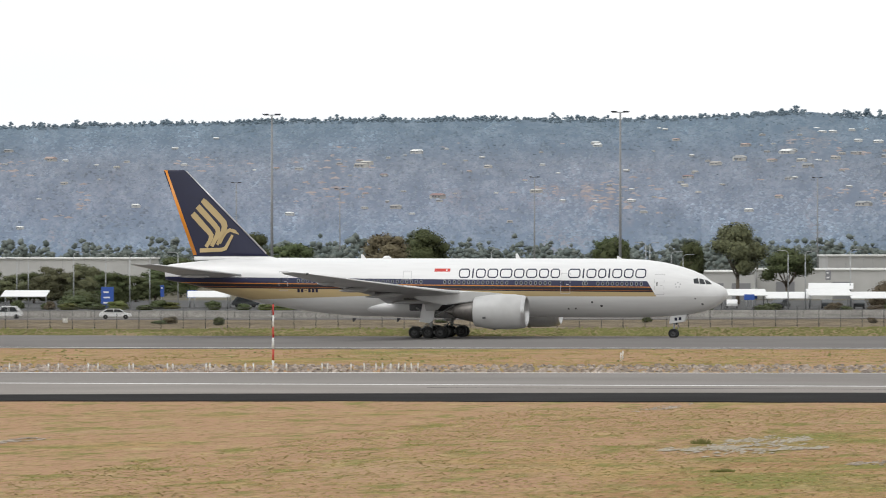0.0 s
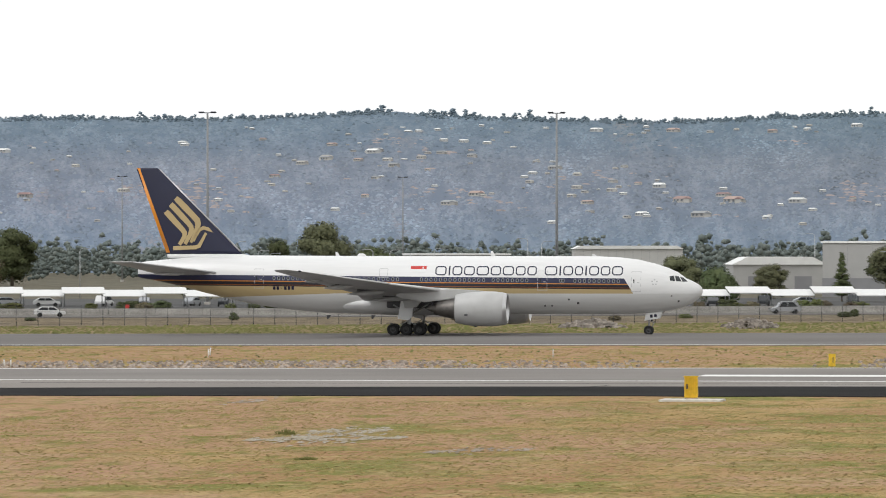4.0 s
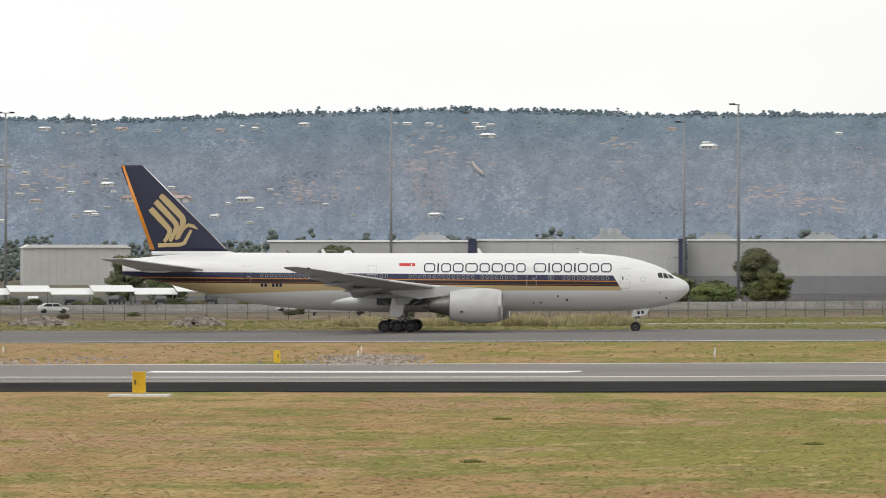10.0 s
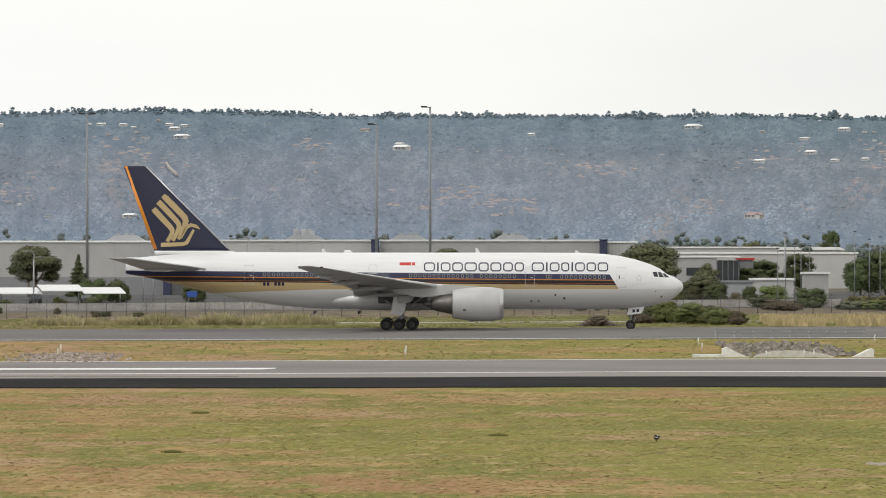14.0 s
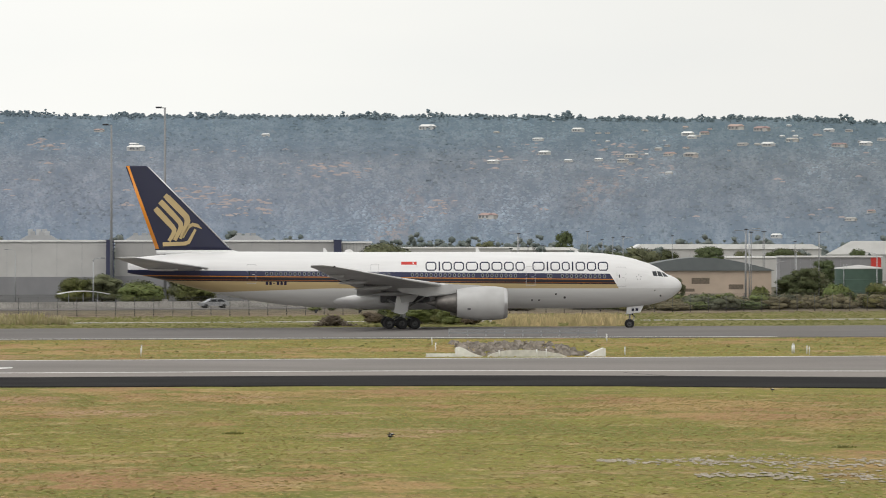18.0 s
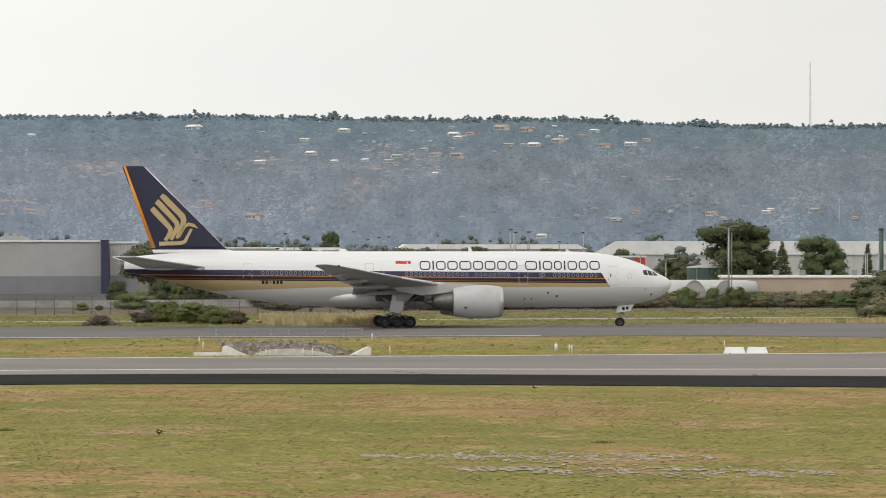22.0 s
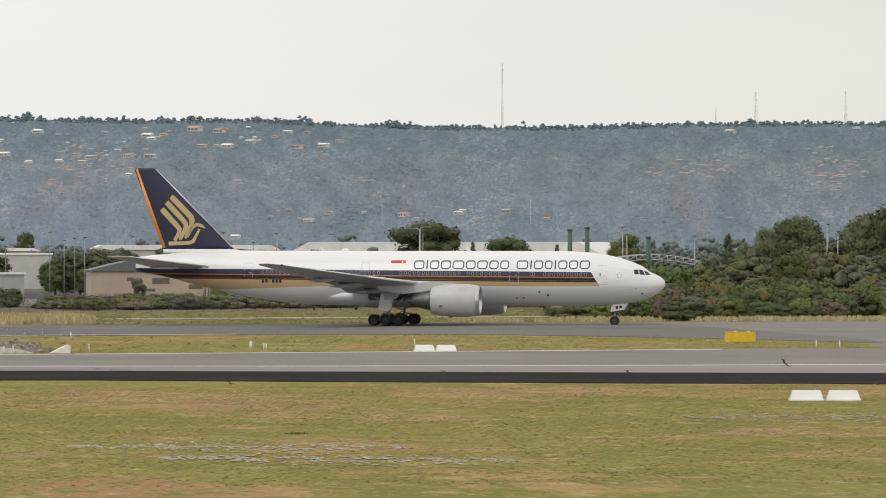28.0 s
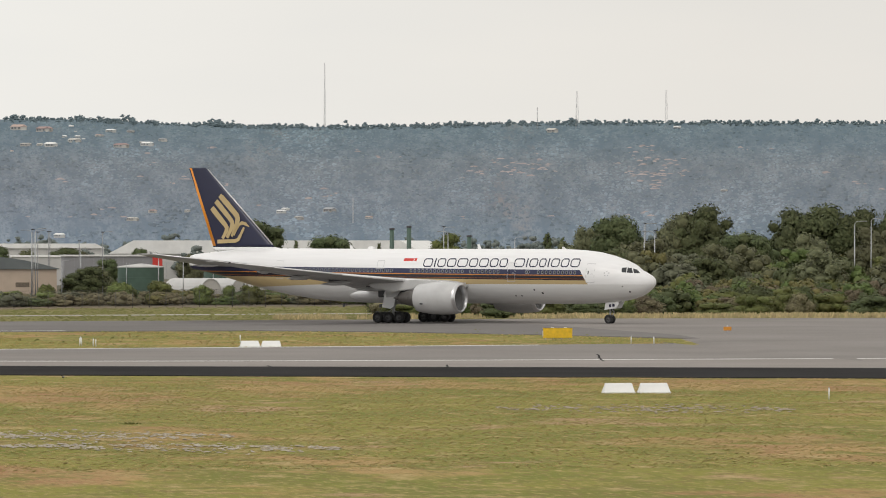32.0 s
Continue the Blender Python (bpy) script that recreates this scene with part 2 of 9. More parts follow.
M["tyre"] = mat("tyre_rubber", (0.022, 0.022, 0.023), 0.85, grain=8.0, amount=0.2)
M["car_white"] = mat("white_car_paint", (0.75, 0.75, 0.75), 0.25, grain=1.0, amount=0.03)
M["car_dark"] = mat("dark_car_paint", (0.05, 0.055, 0.06), 0.25, grain=1.0, amount=0.05)
M["car_silver"] = mat("silver_car_paint", (0.40, 0.41, 0.43), 0.3, 0.5, grain=1.0, amount=0.05)
M["black_feather"] = mat("black_feathers", (0.015, 0.015, 0.018), 0.6, grain=20.0, amount=0.2)
M["white_feather"] = mat("white_feathers", (0.7, 0.7, 0.68), 0.7, grain=20.0, amount=0.1)
# aircraft paints
M["ac_white"] = mat("aircraft_white_paint", (0.80, 0.80, 0.80), 0.32, grain=0.6, amount=0.02, spots=0.15)
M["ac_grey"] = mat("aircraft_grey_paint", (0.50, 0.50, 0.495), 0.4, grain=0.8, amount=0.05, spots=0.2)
M["ac_navy"] = mat("aircraft_navy_paint", (0.010, 0.012, 0.042), 0.3, grain=0.6, amount=0.08)
M["ac_gold"] = mat("aircraft_gold_paint", (0.50, 0.38, 0.19), 0.35, grain=0.6, amount=0.04)
M["ac_orange"] = mat("aircraft_orange_paint", (0.72, 0.26, 0.02), 0.4, grain=0.6, amount=0.05)
M["ac_metal"] = mat("polished_aluminium", (0.62, 0.62, 0.63), 0.28, 0.85, grain=2.0, amount=0.05)
M["ac_dark"] = mat("gear_steel", (0.09, 0.09, 0.095), 0.5, 0.5, grain=5.0, amount=0.2)
M["ac_strut"] = mat("grey_gear_paint", (0.34, 0.34, 0.34), 0.45, grain=3.0, amount=0.12)
M["ac_glass"] = mat("cockpit_glass", (0.03, 0.034, 0.038), 0.08, grain=2.0, amount=0.05)
M["ac_window"] = mat("cabin_window_surround", (0.20, 0.21, 0.235), 0.35, grain=3.0, amount=0.05)
M["ac_line"] = mat("door_outline_grey", (0.50, 0.50, 0.51), 0.5, grain=3.0, amount=0.05)
M["ac_core"] = mat("exhaust_metal", (0.16, 0.15, 0.14), 0.45, 0.7, grain=3.0, amount=0.15)
M["hub"] = mat("wheel_hub", (0.085, 0.085, 0.085), 0.5, 0.4, grain=6.0, amount=0.15)


def livery():
    """White upper half, navy window band, orange and black lines, gold band, pale grey belly, by height along the hull."""
    m = bpy.data.materials.new("aircraft_hull_livery")
    m.use_nodes = True
    n, l = m.node_tree.nodes, m.node_tree.links
    bsdf = n["Principled BSDF"]
    bsdf.inputs["Roughness"].default_value = 0.3
    co = n.new("ShaderNodeTexCoord")
    sep = n.new("ShaderNodeSeparateXYZ")
    l.new(co.outputs["Object"], sep.inputs[0])

    def math_node(op, a, b):
        k = n.new("ShaderNodeMath")
        k.operation = op
        for i, v in enumerate((a, b)):
            if isinstance(v, (int, float)):
                k.inputs[i].default_value = v
            else:
                l.new(v, k.inputs[i])
        return k.outputs[0]

    x, up = sep.outputs["X"], sep.outputs["Z"]
    # the bands rise slightly towards the tail
    rise = math_node("SUBTRACT", 0.28, math_node("MULTIPLY", x, 0.008))
    z = math_node("SUBTRACT", up, rise)
    # the band ends forward in a slanted edge
    ahead = math_node("LESS_THAN", math_node("ADD", x, math_node("MULTIPLY", z, 0.62)), 27.55)

    def paint(prev, low, high, color, limit=True):
        inside = math_node("MULTIPLY", math_node("GREATER_THAN", z, low), math_node("LESS_THAN", z, high))
        if limit:
            inside = math_node("MULTIPLY", inside, ahead)
        mix = n.new("ShaderNodeMixRGB")
        l.new(inside, mix.inputs["Fac"])
        if isinstance(prev, tuple):
            mix.inputs["Color1"].default_value = (*prev, 1)
        else:
            l.new(prev, mix.inputs["Color1"])
        mix.inputs["Color2"].default_value = (*color, 1)
        return mix.outputs["Color"]

    belly_top = math_node("SUBTRACT", math_node("ADD", 4.60, math_node("MULTIPLY", math_node("MINIMUM", math_node("ADD", x, 8.0), 0.0), 0.035)), rise)
    c = paint((0.80, 0.80, 0.80), -2.0, belly_top, (0.70, 0.70, 0.69), False)
    c = paint(c, belly_top, 4.97, (0.50, 0.385, 0.20))
    c = paint(c, 4.97, 5.50, (0.012, 0.010, 0.018))
    c = paint(c, 5.10, 5.15, (0.35, 0.11, 0.02))
    c = paint(c, 5.48, 5.57, (0.62, 0.23, 0.03))
    c = paint(c, 5.57, 6.17, (0.016, 0.019, 0.062))
    # faint dirt streaks along the hull
    mp = n.new("ShaderNodeMapping")
    mp.inputs["Scale"].default_value = (0.12, 1.0, 1.6)
    l.new(co.outputs["Object"], mp.inputs["Vector"])
    tex = n.new("ShaderNodeTexNoise")
    tex.inputs["Scale"].default_value = 1.5
    tex.inputs["Detail"].default_value = 5
    l.new(mp.outputs["Vector"], tex.inputs["Vector"])
    rng = n.new("ShaderNodeMapRange")
    rng.inputs["From Min"].default_value, rng.inputs["From Max"].default_value = 0.3, 0.75
    rng.inputs["To Min"].default_value, rng.inputs["To Max"].default_value = 1.02, 0.93
    l.new(tex.outputs["Fac"], rng.inputs["Value"])
    mul = n.new("ShaderNodeMixRGB")
    mul.blend_type = "MULTIPLY"
    mul.inputs["Fac"].default_value = 1
    l.new(c, mul.inputs["Color1"])
    l.new(rng.outputs["Result"], mul.inputs["Color2"])
    l.new(mul.outputs["Color"], bsdf.inputs["Base Color"])
    return m


M["livery"] = livery()


def ground_material():
    """Dry airfield grass: straw, bare brown soil and green patches, finely mottled."""
    m = bpy.data.materials.new("airfield_grass")
    m.use_nodes = True
    n, l = m.node_tree.nodes, m.node_tree.links
    bsdf = n["Principled BSDF"]
    bsdf.inputs["Roughness"].default_value = 0.95
    bsdf.inputs["Specular IOR Level"].default_value = 0.1
    co = n.new("ShaderNodeTexCoord")

    def tex(scale, stretch=(1, 1, 1), detail=5, rough=0.6):
        mp = n.new("ShaderNodeMapping")
        mp.inputs["Scale"].default_value = stretch
        l.new(co.outputs["Object"], mp.inputs["Vector"])
        t = n.new("ShaderNodeTexNoise")
        t.inputs["Scale"].default_value, t.inputs["Detail"].default_value, t.inputs["Roughness"].default_value = scale, detail, rough
        l.new(mp.outputs["Vector"], t.inputs["Vector"])
        return t.outputs["Fac"]

    def ramp(fac, lo, hi):
        r = n.new("ShaderNodeMapRange")
        r.interpolation_type = "SMOOTHSTEP"
        r.inputs["From Min"].default_value, r.inputs["From Max"].default_value = lo, hi
        l.new(fac, r.inputs["Value"])
        return r.outputs["Result"]

    def mix(fac, a, b):
        k = n.new("ShaderNodeMixRGB")
        l.new(fac, k.inputs["Fac"])
        for sock, v in (("Color1", a), ("Color2", b)):
            if isinstance(v, tuple):
                k.inputs[sock].default_value = (*v, 1)
            else:
                l.new(v, k.inputs[sock])
        return k.outputs["Color"]

    # greener towards +x and just beyond the taxiway, drier towards -x
    sep = n.new("ShaderNodeSeparateXYZ")
    l.new(co.outputs["Object"], sep.inputs[0])
    grad = n.new("ShaderNodeMapRange")
    grad.inputs["From Min"].default_value, grad.inputs["From Max"].default_value = -60, 15
    grad.inputs["To Min"].default_value, grad.inputs["To Max"].default_value = -0.19, 0.08
    l.new(sep.outputs["X"], grad.inputs["Value"])
    beyond = n.new("ShaderNodeMapRange")
    beyond.inputs["From Min"].default_value, beyond.inputs["From Max"].default_value = 640, 700
    beyond.inputs["To Min"].default_value, beyond.inputs["To Max"].default_value = 0.0, 0.17
    l.new(sep.outputs["Y"], beyond.inputs["Value"])
    # mown strips: dry beside the shoulder and between the pavements
    strip = n.new("ShaderNodeValToRGB")
    scaled = n.new("ShaderNodeMath")
    scaled.operation = "MULTIPLY"
    scaled.inputs[1].default_value = 0.001
    l.new(sep.outputs["Y"], scaled.inputs[0])
    l.new(scaled.outputs[0], strip.inputs["Fac"])
    ramp_points = strip.color_ramp.elements
    ramp_points[0].position, ramp_points[0].color = 0.250, (0.44, 0.44, 0.44, 1)
    ramp_points[1].position, ramp_points[1].color = 0.640, (0.50, 0.50, 0.50, 1)
    for place, level in ((0.272, 0.52), (0.325, 0.52), (0.352, 0.39), (0.388, 0.40), (0.403, 0.48), (0.50, 0.45), (0.600, 0.50)):
        e = ramp_points.new(place)
        e.color = (level, level, level, 1)
    shift = n.new("ShaderNodeMath")
    shift.operation = "SUBTRACT"
    shift.inputs[1].default_value = 0.5
    l.new(strip.outputs["Color"], shift.inputs[0])
    first = n.new("ShaderNodeMath")
    l.new(grad.outputs["Result"], first.inputs[0])
    l.new(shift.outputs[0], first.inputs[1])
    both = n.new("ShaderNodeMath")
    l.new(first.outputs[0], both.inputs[0])
    l.new(beyond.outputs["Result"], both.inputs[1])
    add = n.new("ShaderNodeMath")
    l.new(tex(0.05, (1.0, 0.45, 1), 6, 0.62), add.inputs[0])
    l.new(both.outputs[0], add.inputs[1])
    c = mix(ramp(tex(0.10, (1, 0.35, 1)), 0.40, 0.58), (0.335, 0.190, 0.096), (0.392, 0.260, 0.112))
    c = mix(ramp(add.outputs[0], 0.47, 0.55), c, (0.228, 0.220, 0.048))
    c = mix(ramp(tex(0.17, (0.5, 0.4, 1)), 0.52, 0.60), c, (0.178, 0.182, 0.040))
    c = mix(ramp(tex(0.06, (0.7, 0.30, 1), 6), 0.52, 0.60), c, (0.165, 0.182, 0.036))
    bare = n.new("ShaderNodeMath")
    bare.operation = "SUBTRACT"
    l.new(tex(0.045, (0.8, 0.4, 1), 6, 0.65), bare.inputs[0])
    l.new(grad.outputs["Result"], bare.inputs[1])
    c = mix(ramp(bare.outputs[0], 0.56, 0.67), c, (0.385, 0.228, 0.138))
    c = mix(ramp(tex(0.13, (0.45, 0.35, 1), 5), 0.57, 0.66), c, (0.40, 0.258, 0.155))
    c = mix(ramp(tex(0.45, (0.8, 0.28, 1), 5), 0.50, 0.66), c, (0.182, 0.178, 0.042))
    c = mix(ramp(tex(0.6, (0.6, 0.28, 1), 5), 0.54, 0.72), c, (0.43, 0.325, 0.155))
    c = mix(ramp(tex(1.6, (1, 0.22, 1), 5), 0.50, 0.72), c, (0.205, 0.152, 0.056))
    c = mix(ramp(tex(3.2, (1, 0.20, 1), 5), 0.48, 0.80), c, (0.44, 0.34, 0.150))
    c = mix(ramp(tex(7.0, (1, 0.18, 1), 4), 0.50, 0.75), c, (0.19, 0.158, 0.056))
    # rank duller growth beyond the taxiway
    rank = n.new("ShaderNodeMath")
    rank.operation = "MULTIPLY"
    rank.inputs[1].default_value = 3.0
    l.new(beyond.outputs["Result"], rank.inputs[0])
    rough_growth = mix(ramp(tex(0.30, (0.5, 0.25, 1), 5), 0.42, 0.60), (0.136, 0.136, 0.064), (0.192, 0.170, 0.094))
    rough_growth = mix(ramp(tex(1.2, (1, 0.08, 1), 4), 0.48, 0.68), rough_growth, (0.108, 0.113, 0.050))
    c = mix(rank.outputs[0], c, rough_growth)
    # brown stubble from the fence to the road
    across = n.new("ShaderNodeVectorMath")
    across.operation = "DOT_PRODUCT"
    across.inputs[1].default_value = (-0.33, 1.0, 0.0)
    l.new(co.outputs["Object"], across.inputs[0])
    c = mix(ramp(across.outputs["Value"], 790, 812), c, mix(ramp(tex(0.5, (1, 0.2, 1), 5), 0.40, 0.62), (0.150, 0.118, 0.078), (0.225, 0.180, 0.120)))
    # soil past the road, its colour darkened for tree shadows and parked cars
    yard = n.new("ShaderNodeMapRange")
    yard.inputs["From Min"].default_value, yard.inputs["From Max"].default_value = 840, 900
    l.new(sep.outputs["Y"], yard.inputs["Value"])
    c = mix(yard.outputs["Result"], c, mix(ramp(tex(0.2, (1, 0.3, 1), 5), 0.40, 0.62), (0.115, 0.108, 0.080), (0.165, 0.148, 0.110)))
    l.new(c, bsdf.inputs["Base Color"])
    b = n.new("ShaderNodeBump")
    b.inputs["Strength"].default_value, b.inputs["Distance"].default_value = 0.6, 0.06
    l.new(tex(4.0, (1, 1, 1), 4), b.inputs["Height"])
    l.new(b.outputs["Normal"], bsdf.inputs["Normal"])
    return m


M["ground"] = ground_material()


def hill_material():
    """Bush-covered scarp: gum scrub with bare ochre slopes, distance haze painted in as blue-grey."""
    m = bpy.data.materials.new("hazed_bush_hill")
    m.use_nodes = True
    n, l = m.node_tree.nodes, m.node_tree.links
    bsdf = n["Principled BSDF"]
    bsdf.inputs["Roughness"].default_value = 0.95
    bsdf.inputs["Specular IOR Level"].default_value = 0.0
    place = along_scarp(n, l)

    def tex(scale, detail=5):
        t = n.new("ShaderNodeTexNoise")
        t.inputs["Scale"].default_value, t.inputs["Detail"].default_value, t.inputs["Roughness"].default_value = scale, detail, 0.65
        l.new(place, t.inputs["Vector"])
        return t.outputs["Fac"]

    def layer(fac, lo, hi, a, b):
        r = n.new("ShaderNodeMapRange")
        r.interpolation_type = "SMOOTHSTEP"
        r.inputs["From Min"].default_value, r.inputs["From Max"].default_value = lo, hi
        l.new(fac, r.inputs["Value"])
        k = n.new("ShaderNodeMixRGB")
        l.new(r.outputs["Result"], k.inputs["Fac"])
        for sock, v in (("Color1", a), ("Color2", b)):
            if isinstance(v, tuple):
                k.inputs[sock].default_value = (*v, 1)
            else:
                l.new(v, k.inputs[sock])
        return k.outputs["Color"]

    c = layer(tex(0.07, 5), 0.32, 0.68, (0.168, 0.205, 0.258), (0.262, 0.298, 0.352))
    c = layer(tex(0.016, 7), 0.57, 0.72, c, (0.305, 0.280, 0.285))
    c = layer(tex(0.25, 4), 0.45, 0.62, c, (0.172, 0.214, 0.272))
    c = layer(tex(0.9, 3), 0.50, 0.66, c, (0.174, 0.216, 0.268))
    l.new(c, bsdf.inputs["Base Color"])
    return m


M["hill"] = hill_material()
# far foliage: the blue-grey of distance haze is mixed into these base colours
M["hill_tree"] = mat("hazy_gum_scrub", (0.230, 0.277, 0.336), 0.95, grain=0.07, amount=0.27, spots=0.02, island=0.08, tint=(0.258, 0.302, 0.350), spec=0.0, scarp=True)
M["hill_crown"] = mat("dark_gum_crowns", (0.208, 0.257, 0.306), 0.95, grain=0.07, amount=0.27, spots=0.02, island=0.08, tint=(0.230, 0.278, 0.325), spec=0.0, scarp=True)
M["ridge_tree"] = mat("hazed_ridge_scrub", (0.222, 0.262, 0.305), 0.95, island=0.15, tint=(0.262, 0.300, 0.335), spec=0.0)
M["plain_tree"] = mat("hazed_wood_leaves", (0.150, 0.178, 0.168), 0.95, island=0.22, tint=(0.205, 0.225, 0.205), spec=0.0)

M["outcrop"] = mat("bare_ochre_slope", (0.335, 0.295, 0.290), 0.95, grain=0.2, amount=0.10, island=0.10, tint=(0.385, 0.335, 0.32), spec=0.0)


def zoned(m):
    """Tones over the scarp: dense green gums on top, mauve-grey dry scrub half way up. Haze is painted in too: a paler,
    bluer foot, and colours darker and greener towards +x, where it thins.
    """
    n, l = m.node_tree.nodes, m.node_tree.links
    bsdf = n["Principled BSDF"]
    sep = n.new("ShaderNodeSeparateXYZ")
    l.new(n.new("ShaderNodeTexCoord").outputs["Object"], sep.inputs[0])
    out = bsdf.inputs["Base Color"].links[0].from_socket
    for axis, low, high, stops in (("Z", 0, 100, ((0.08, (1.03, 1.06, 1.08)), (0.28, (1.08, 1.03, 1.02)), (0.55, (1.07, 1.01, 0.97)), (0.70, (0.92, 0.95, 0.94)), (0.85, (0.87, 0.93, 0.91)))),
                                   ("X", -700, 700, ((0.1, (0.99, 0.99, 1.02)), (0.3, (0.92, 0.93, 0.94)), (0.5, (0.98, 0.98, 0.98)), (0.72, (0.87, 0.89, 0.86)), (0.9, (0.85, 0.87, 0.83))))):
        rng = n.new("ShaderNodeMapRange")
        rng.inputs["From Min"].default_value, rng.inputs["From Max"].default_value = low, high
        l.new(sep.outputs[axis], rng.inputs["Value"])
        ramp = n.new("ShaderNodeValToRGB")
        while len(ramp.color_ramp.elements) < len(stops):
            ramp.color_ramp.elements.new(0.5)
        for e, (p, colour) in zip(ramp.color_ramp.elements, stops):
            e.position, e.color = p, (*colour, 1)
        l.new(rng.outputs["Result"], ramp.inputs["Fac"])
        mul = n.new("ShaderNodeMixRGB")
        mul.blend_type = "MULTIPLY"
        mul.inputs["Fac"].default_value = 1
        l.new(out, mul.inputs["Color1"])
        l.new(ramp.outputs["Color"], mul.inputs["Color2"])
        out = mul.outputs["Color"]
    l.new(out, bsdf.inputs["Base Color"])


for key in ("hill", "hill_tree", "hill_crown", "ridge_tree"):
    zoned(M[key])
M["dirt_track"] = mat("pale_dirt_track", (0.44, 0.40, 0.37), 0.95, grain=0.2, amount=0.12, spec=0.0)
M["roof_dark"] = mat("dark_green_grey_roof", (0.125, 0.14, 0.14), 0.6, grain=0.5, amount=0.08, spots=0.1)
M["blade"] = mat("mixed_grass_blades", (0.47, 0.345, 0.155), 0.95, grain=0.12, amount=0.12, island=0.15, tint=(0.330, 0.300, 0.100), spec=0.05)
M["mast"] = mat("pale_mast_paint", (0.42, 0.42, 0.42), 0.6, grain=1.0, amount=0.1)
M["asphalt_pale"] = mat("worn_pale_asphalt", (0.275, 0.25, 0.230), 0.9, grain=6.0, amount=0.10, spots=0.05, bump=0.01, spec=0.08)


# ---- building helpers ----
def part(name, bm, material, parent=None, label="", smooth=False):
    me = bpy.data.meshes.new(name)
    bm.to_mesh(me)
    bm.free()
    for mt in material if isinstance(material, (list, tuple)) else [material]:
        me.materials.append(mt)
    if smooth:
        me.polygons.foreach_set("use_smooth", [True] * len(me.polygons))
    ob = new(name, me)
    if parent:
        ob.parent = parent
    if label:
        ob["label"] = label
    return ob


def thing(name, m, label, category, group="", kind=""):
    ob = new(name)
    ob.empty_display_size = 0.5
    ob.matrix_basis = m
    return tagged(ob, label, category, group, kind)


def shared(name, me, parent, m=None, label=""):
    ob = new(name, me)
    ob.parent = parent
    if m is not None:
        ob.matrix_basis = m
    if label:
        ob["label"] = label
    return ob


def box(bm, x0, x1, y0, y1, z0, z1, bevel=0.0, mi=0):
    vs = [bm.verts.new(p) for p in ((x0, y0, z0), (x1, y0, z0), (x1, y1, z0), (x0, y1, z0), (x0, y0, z1), (x1, y0, z1), (x1, y1, z1), (x0, y1, z1))]
    fs = [bm.faces.new([vs[i] for i in f]) for f in ((3, 2, 1, 0), (4, 5, 6, 7), (0, 1, 5, 4), (1, 2, 6, 5), (2, 3, 7, 6), (3, 0, 4, 7))]
    for f in fs:
        f.material_index = mi
    if bevel:
        es = list({e for f in fs for e in f.edges})
        bmesh.ops.bevel(bm, geom=es, offset=bevel, segments=1, affect="EDGES")
    return bm


def prism(bm, outline, y0, y1, mi=0):
    """An outline in x and z, pushed from y0 to y1."""
    a = [bm.verts.new((x, y0, z)) for x, z in outline]
    b = [bm.verts.new((x, y1, z)) for x, z in outline]
    n = len(a)
    fs = [bm.faces.new(a), bm.faces.new(b[::-1])]
    for i in range(n):
        fs.append(bm.faces.new((a[i], b[i], b[(i + 1) % n], a[(i + 1) % n])))
    for f in fs:
        f.material_index = mi
    bmesh.ops.recalc_face_normals(bm, faces=fs)
    return bm


def tube(bm, p0, p1, r0, r1=None, seg=10, mi=0, caps=True):
    p0, p1 = Vector(p0), Vector(p1)
    r1 = r0 if r1 is None else r1
    d = (p1 - p0).normalized()
    u = d.orthogonal().normalized()
    v = d.cross(u)
    rings = []
    for p, r in ((p0, r0), (p1, r1)):
        rings.append([bm.verts.new(p + (u * math.cos(2 * math.pi * i / seg) + v * math.sin(2 * math.pi * i / seg)) * r) for i in range(seg)])
    for i in range(seg):
        f = bm.faces.new((rings[0][i], rings[0][(i + 1) % seg], rings[1][(i + 1) % seg], rings[1][i]))
        f.material_index = mi
        f.smooth = True
    if caps:
        bm.faces.new(rings[0][::-1]).material_index = mi
        bm.faces.new(rings[1]).material_index = mi
    return bm


def lathe(bm, profile, axis="x", centre=(0, 0, 0), seg=24, mi=0):
    """Turns (along, radius) pairs about an axis."""
    rings = []
    cx, cy, cz = centre
    for a, r in profile:
        ring = []
        for i in range(seg):
            c, s = math.cos(2 * math.pi * i / seg) * r, math.sin(2 * math.pi * i / seg) * r
            p = {"x": (cx + a, cy + c, cz + s), "y": (cx + c, cy + a, cz + s), "z": (cx + c, cy + s, cz + a)}[axis]
            ring.append(bm.verts.new(p))
        rings.append(ring)
    for ra, rb in zip(rings, rings[1:]):
        for i in range(seg):
            f = bm.faces.new((ra[i], ra[(i + 1) % seg], rb[(i + 1) % seg], rb[i]))
            f.material_index = mi
            f.smooth = True
    return bm


def gz(x, y):
    """Height of the airfield: the taxiway climbs very slightly towards +x."""
    k = min(max((y - 480) / 90, 0), 1)
    return min(max(0.0032 * (x + 45), -0.35), 0.5) * k * k * (3 - 2 * k)


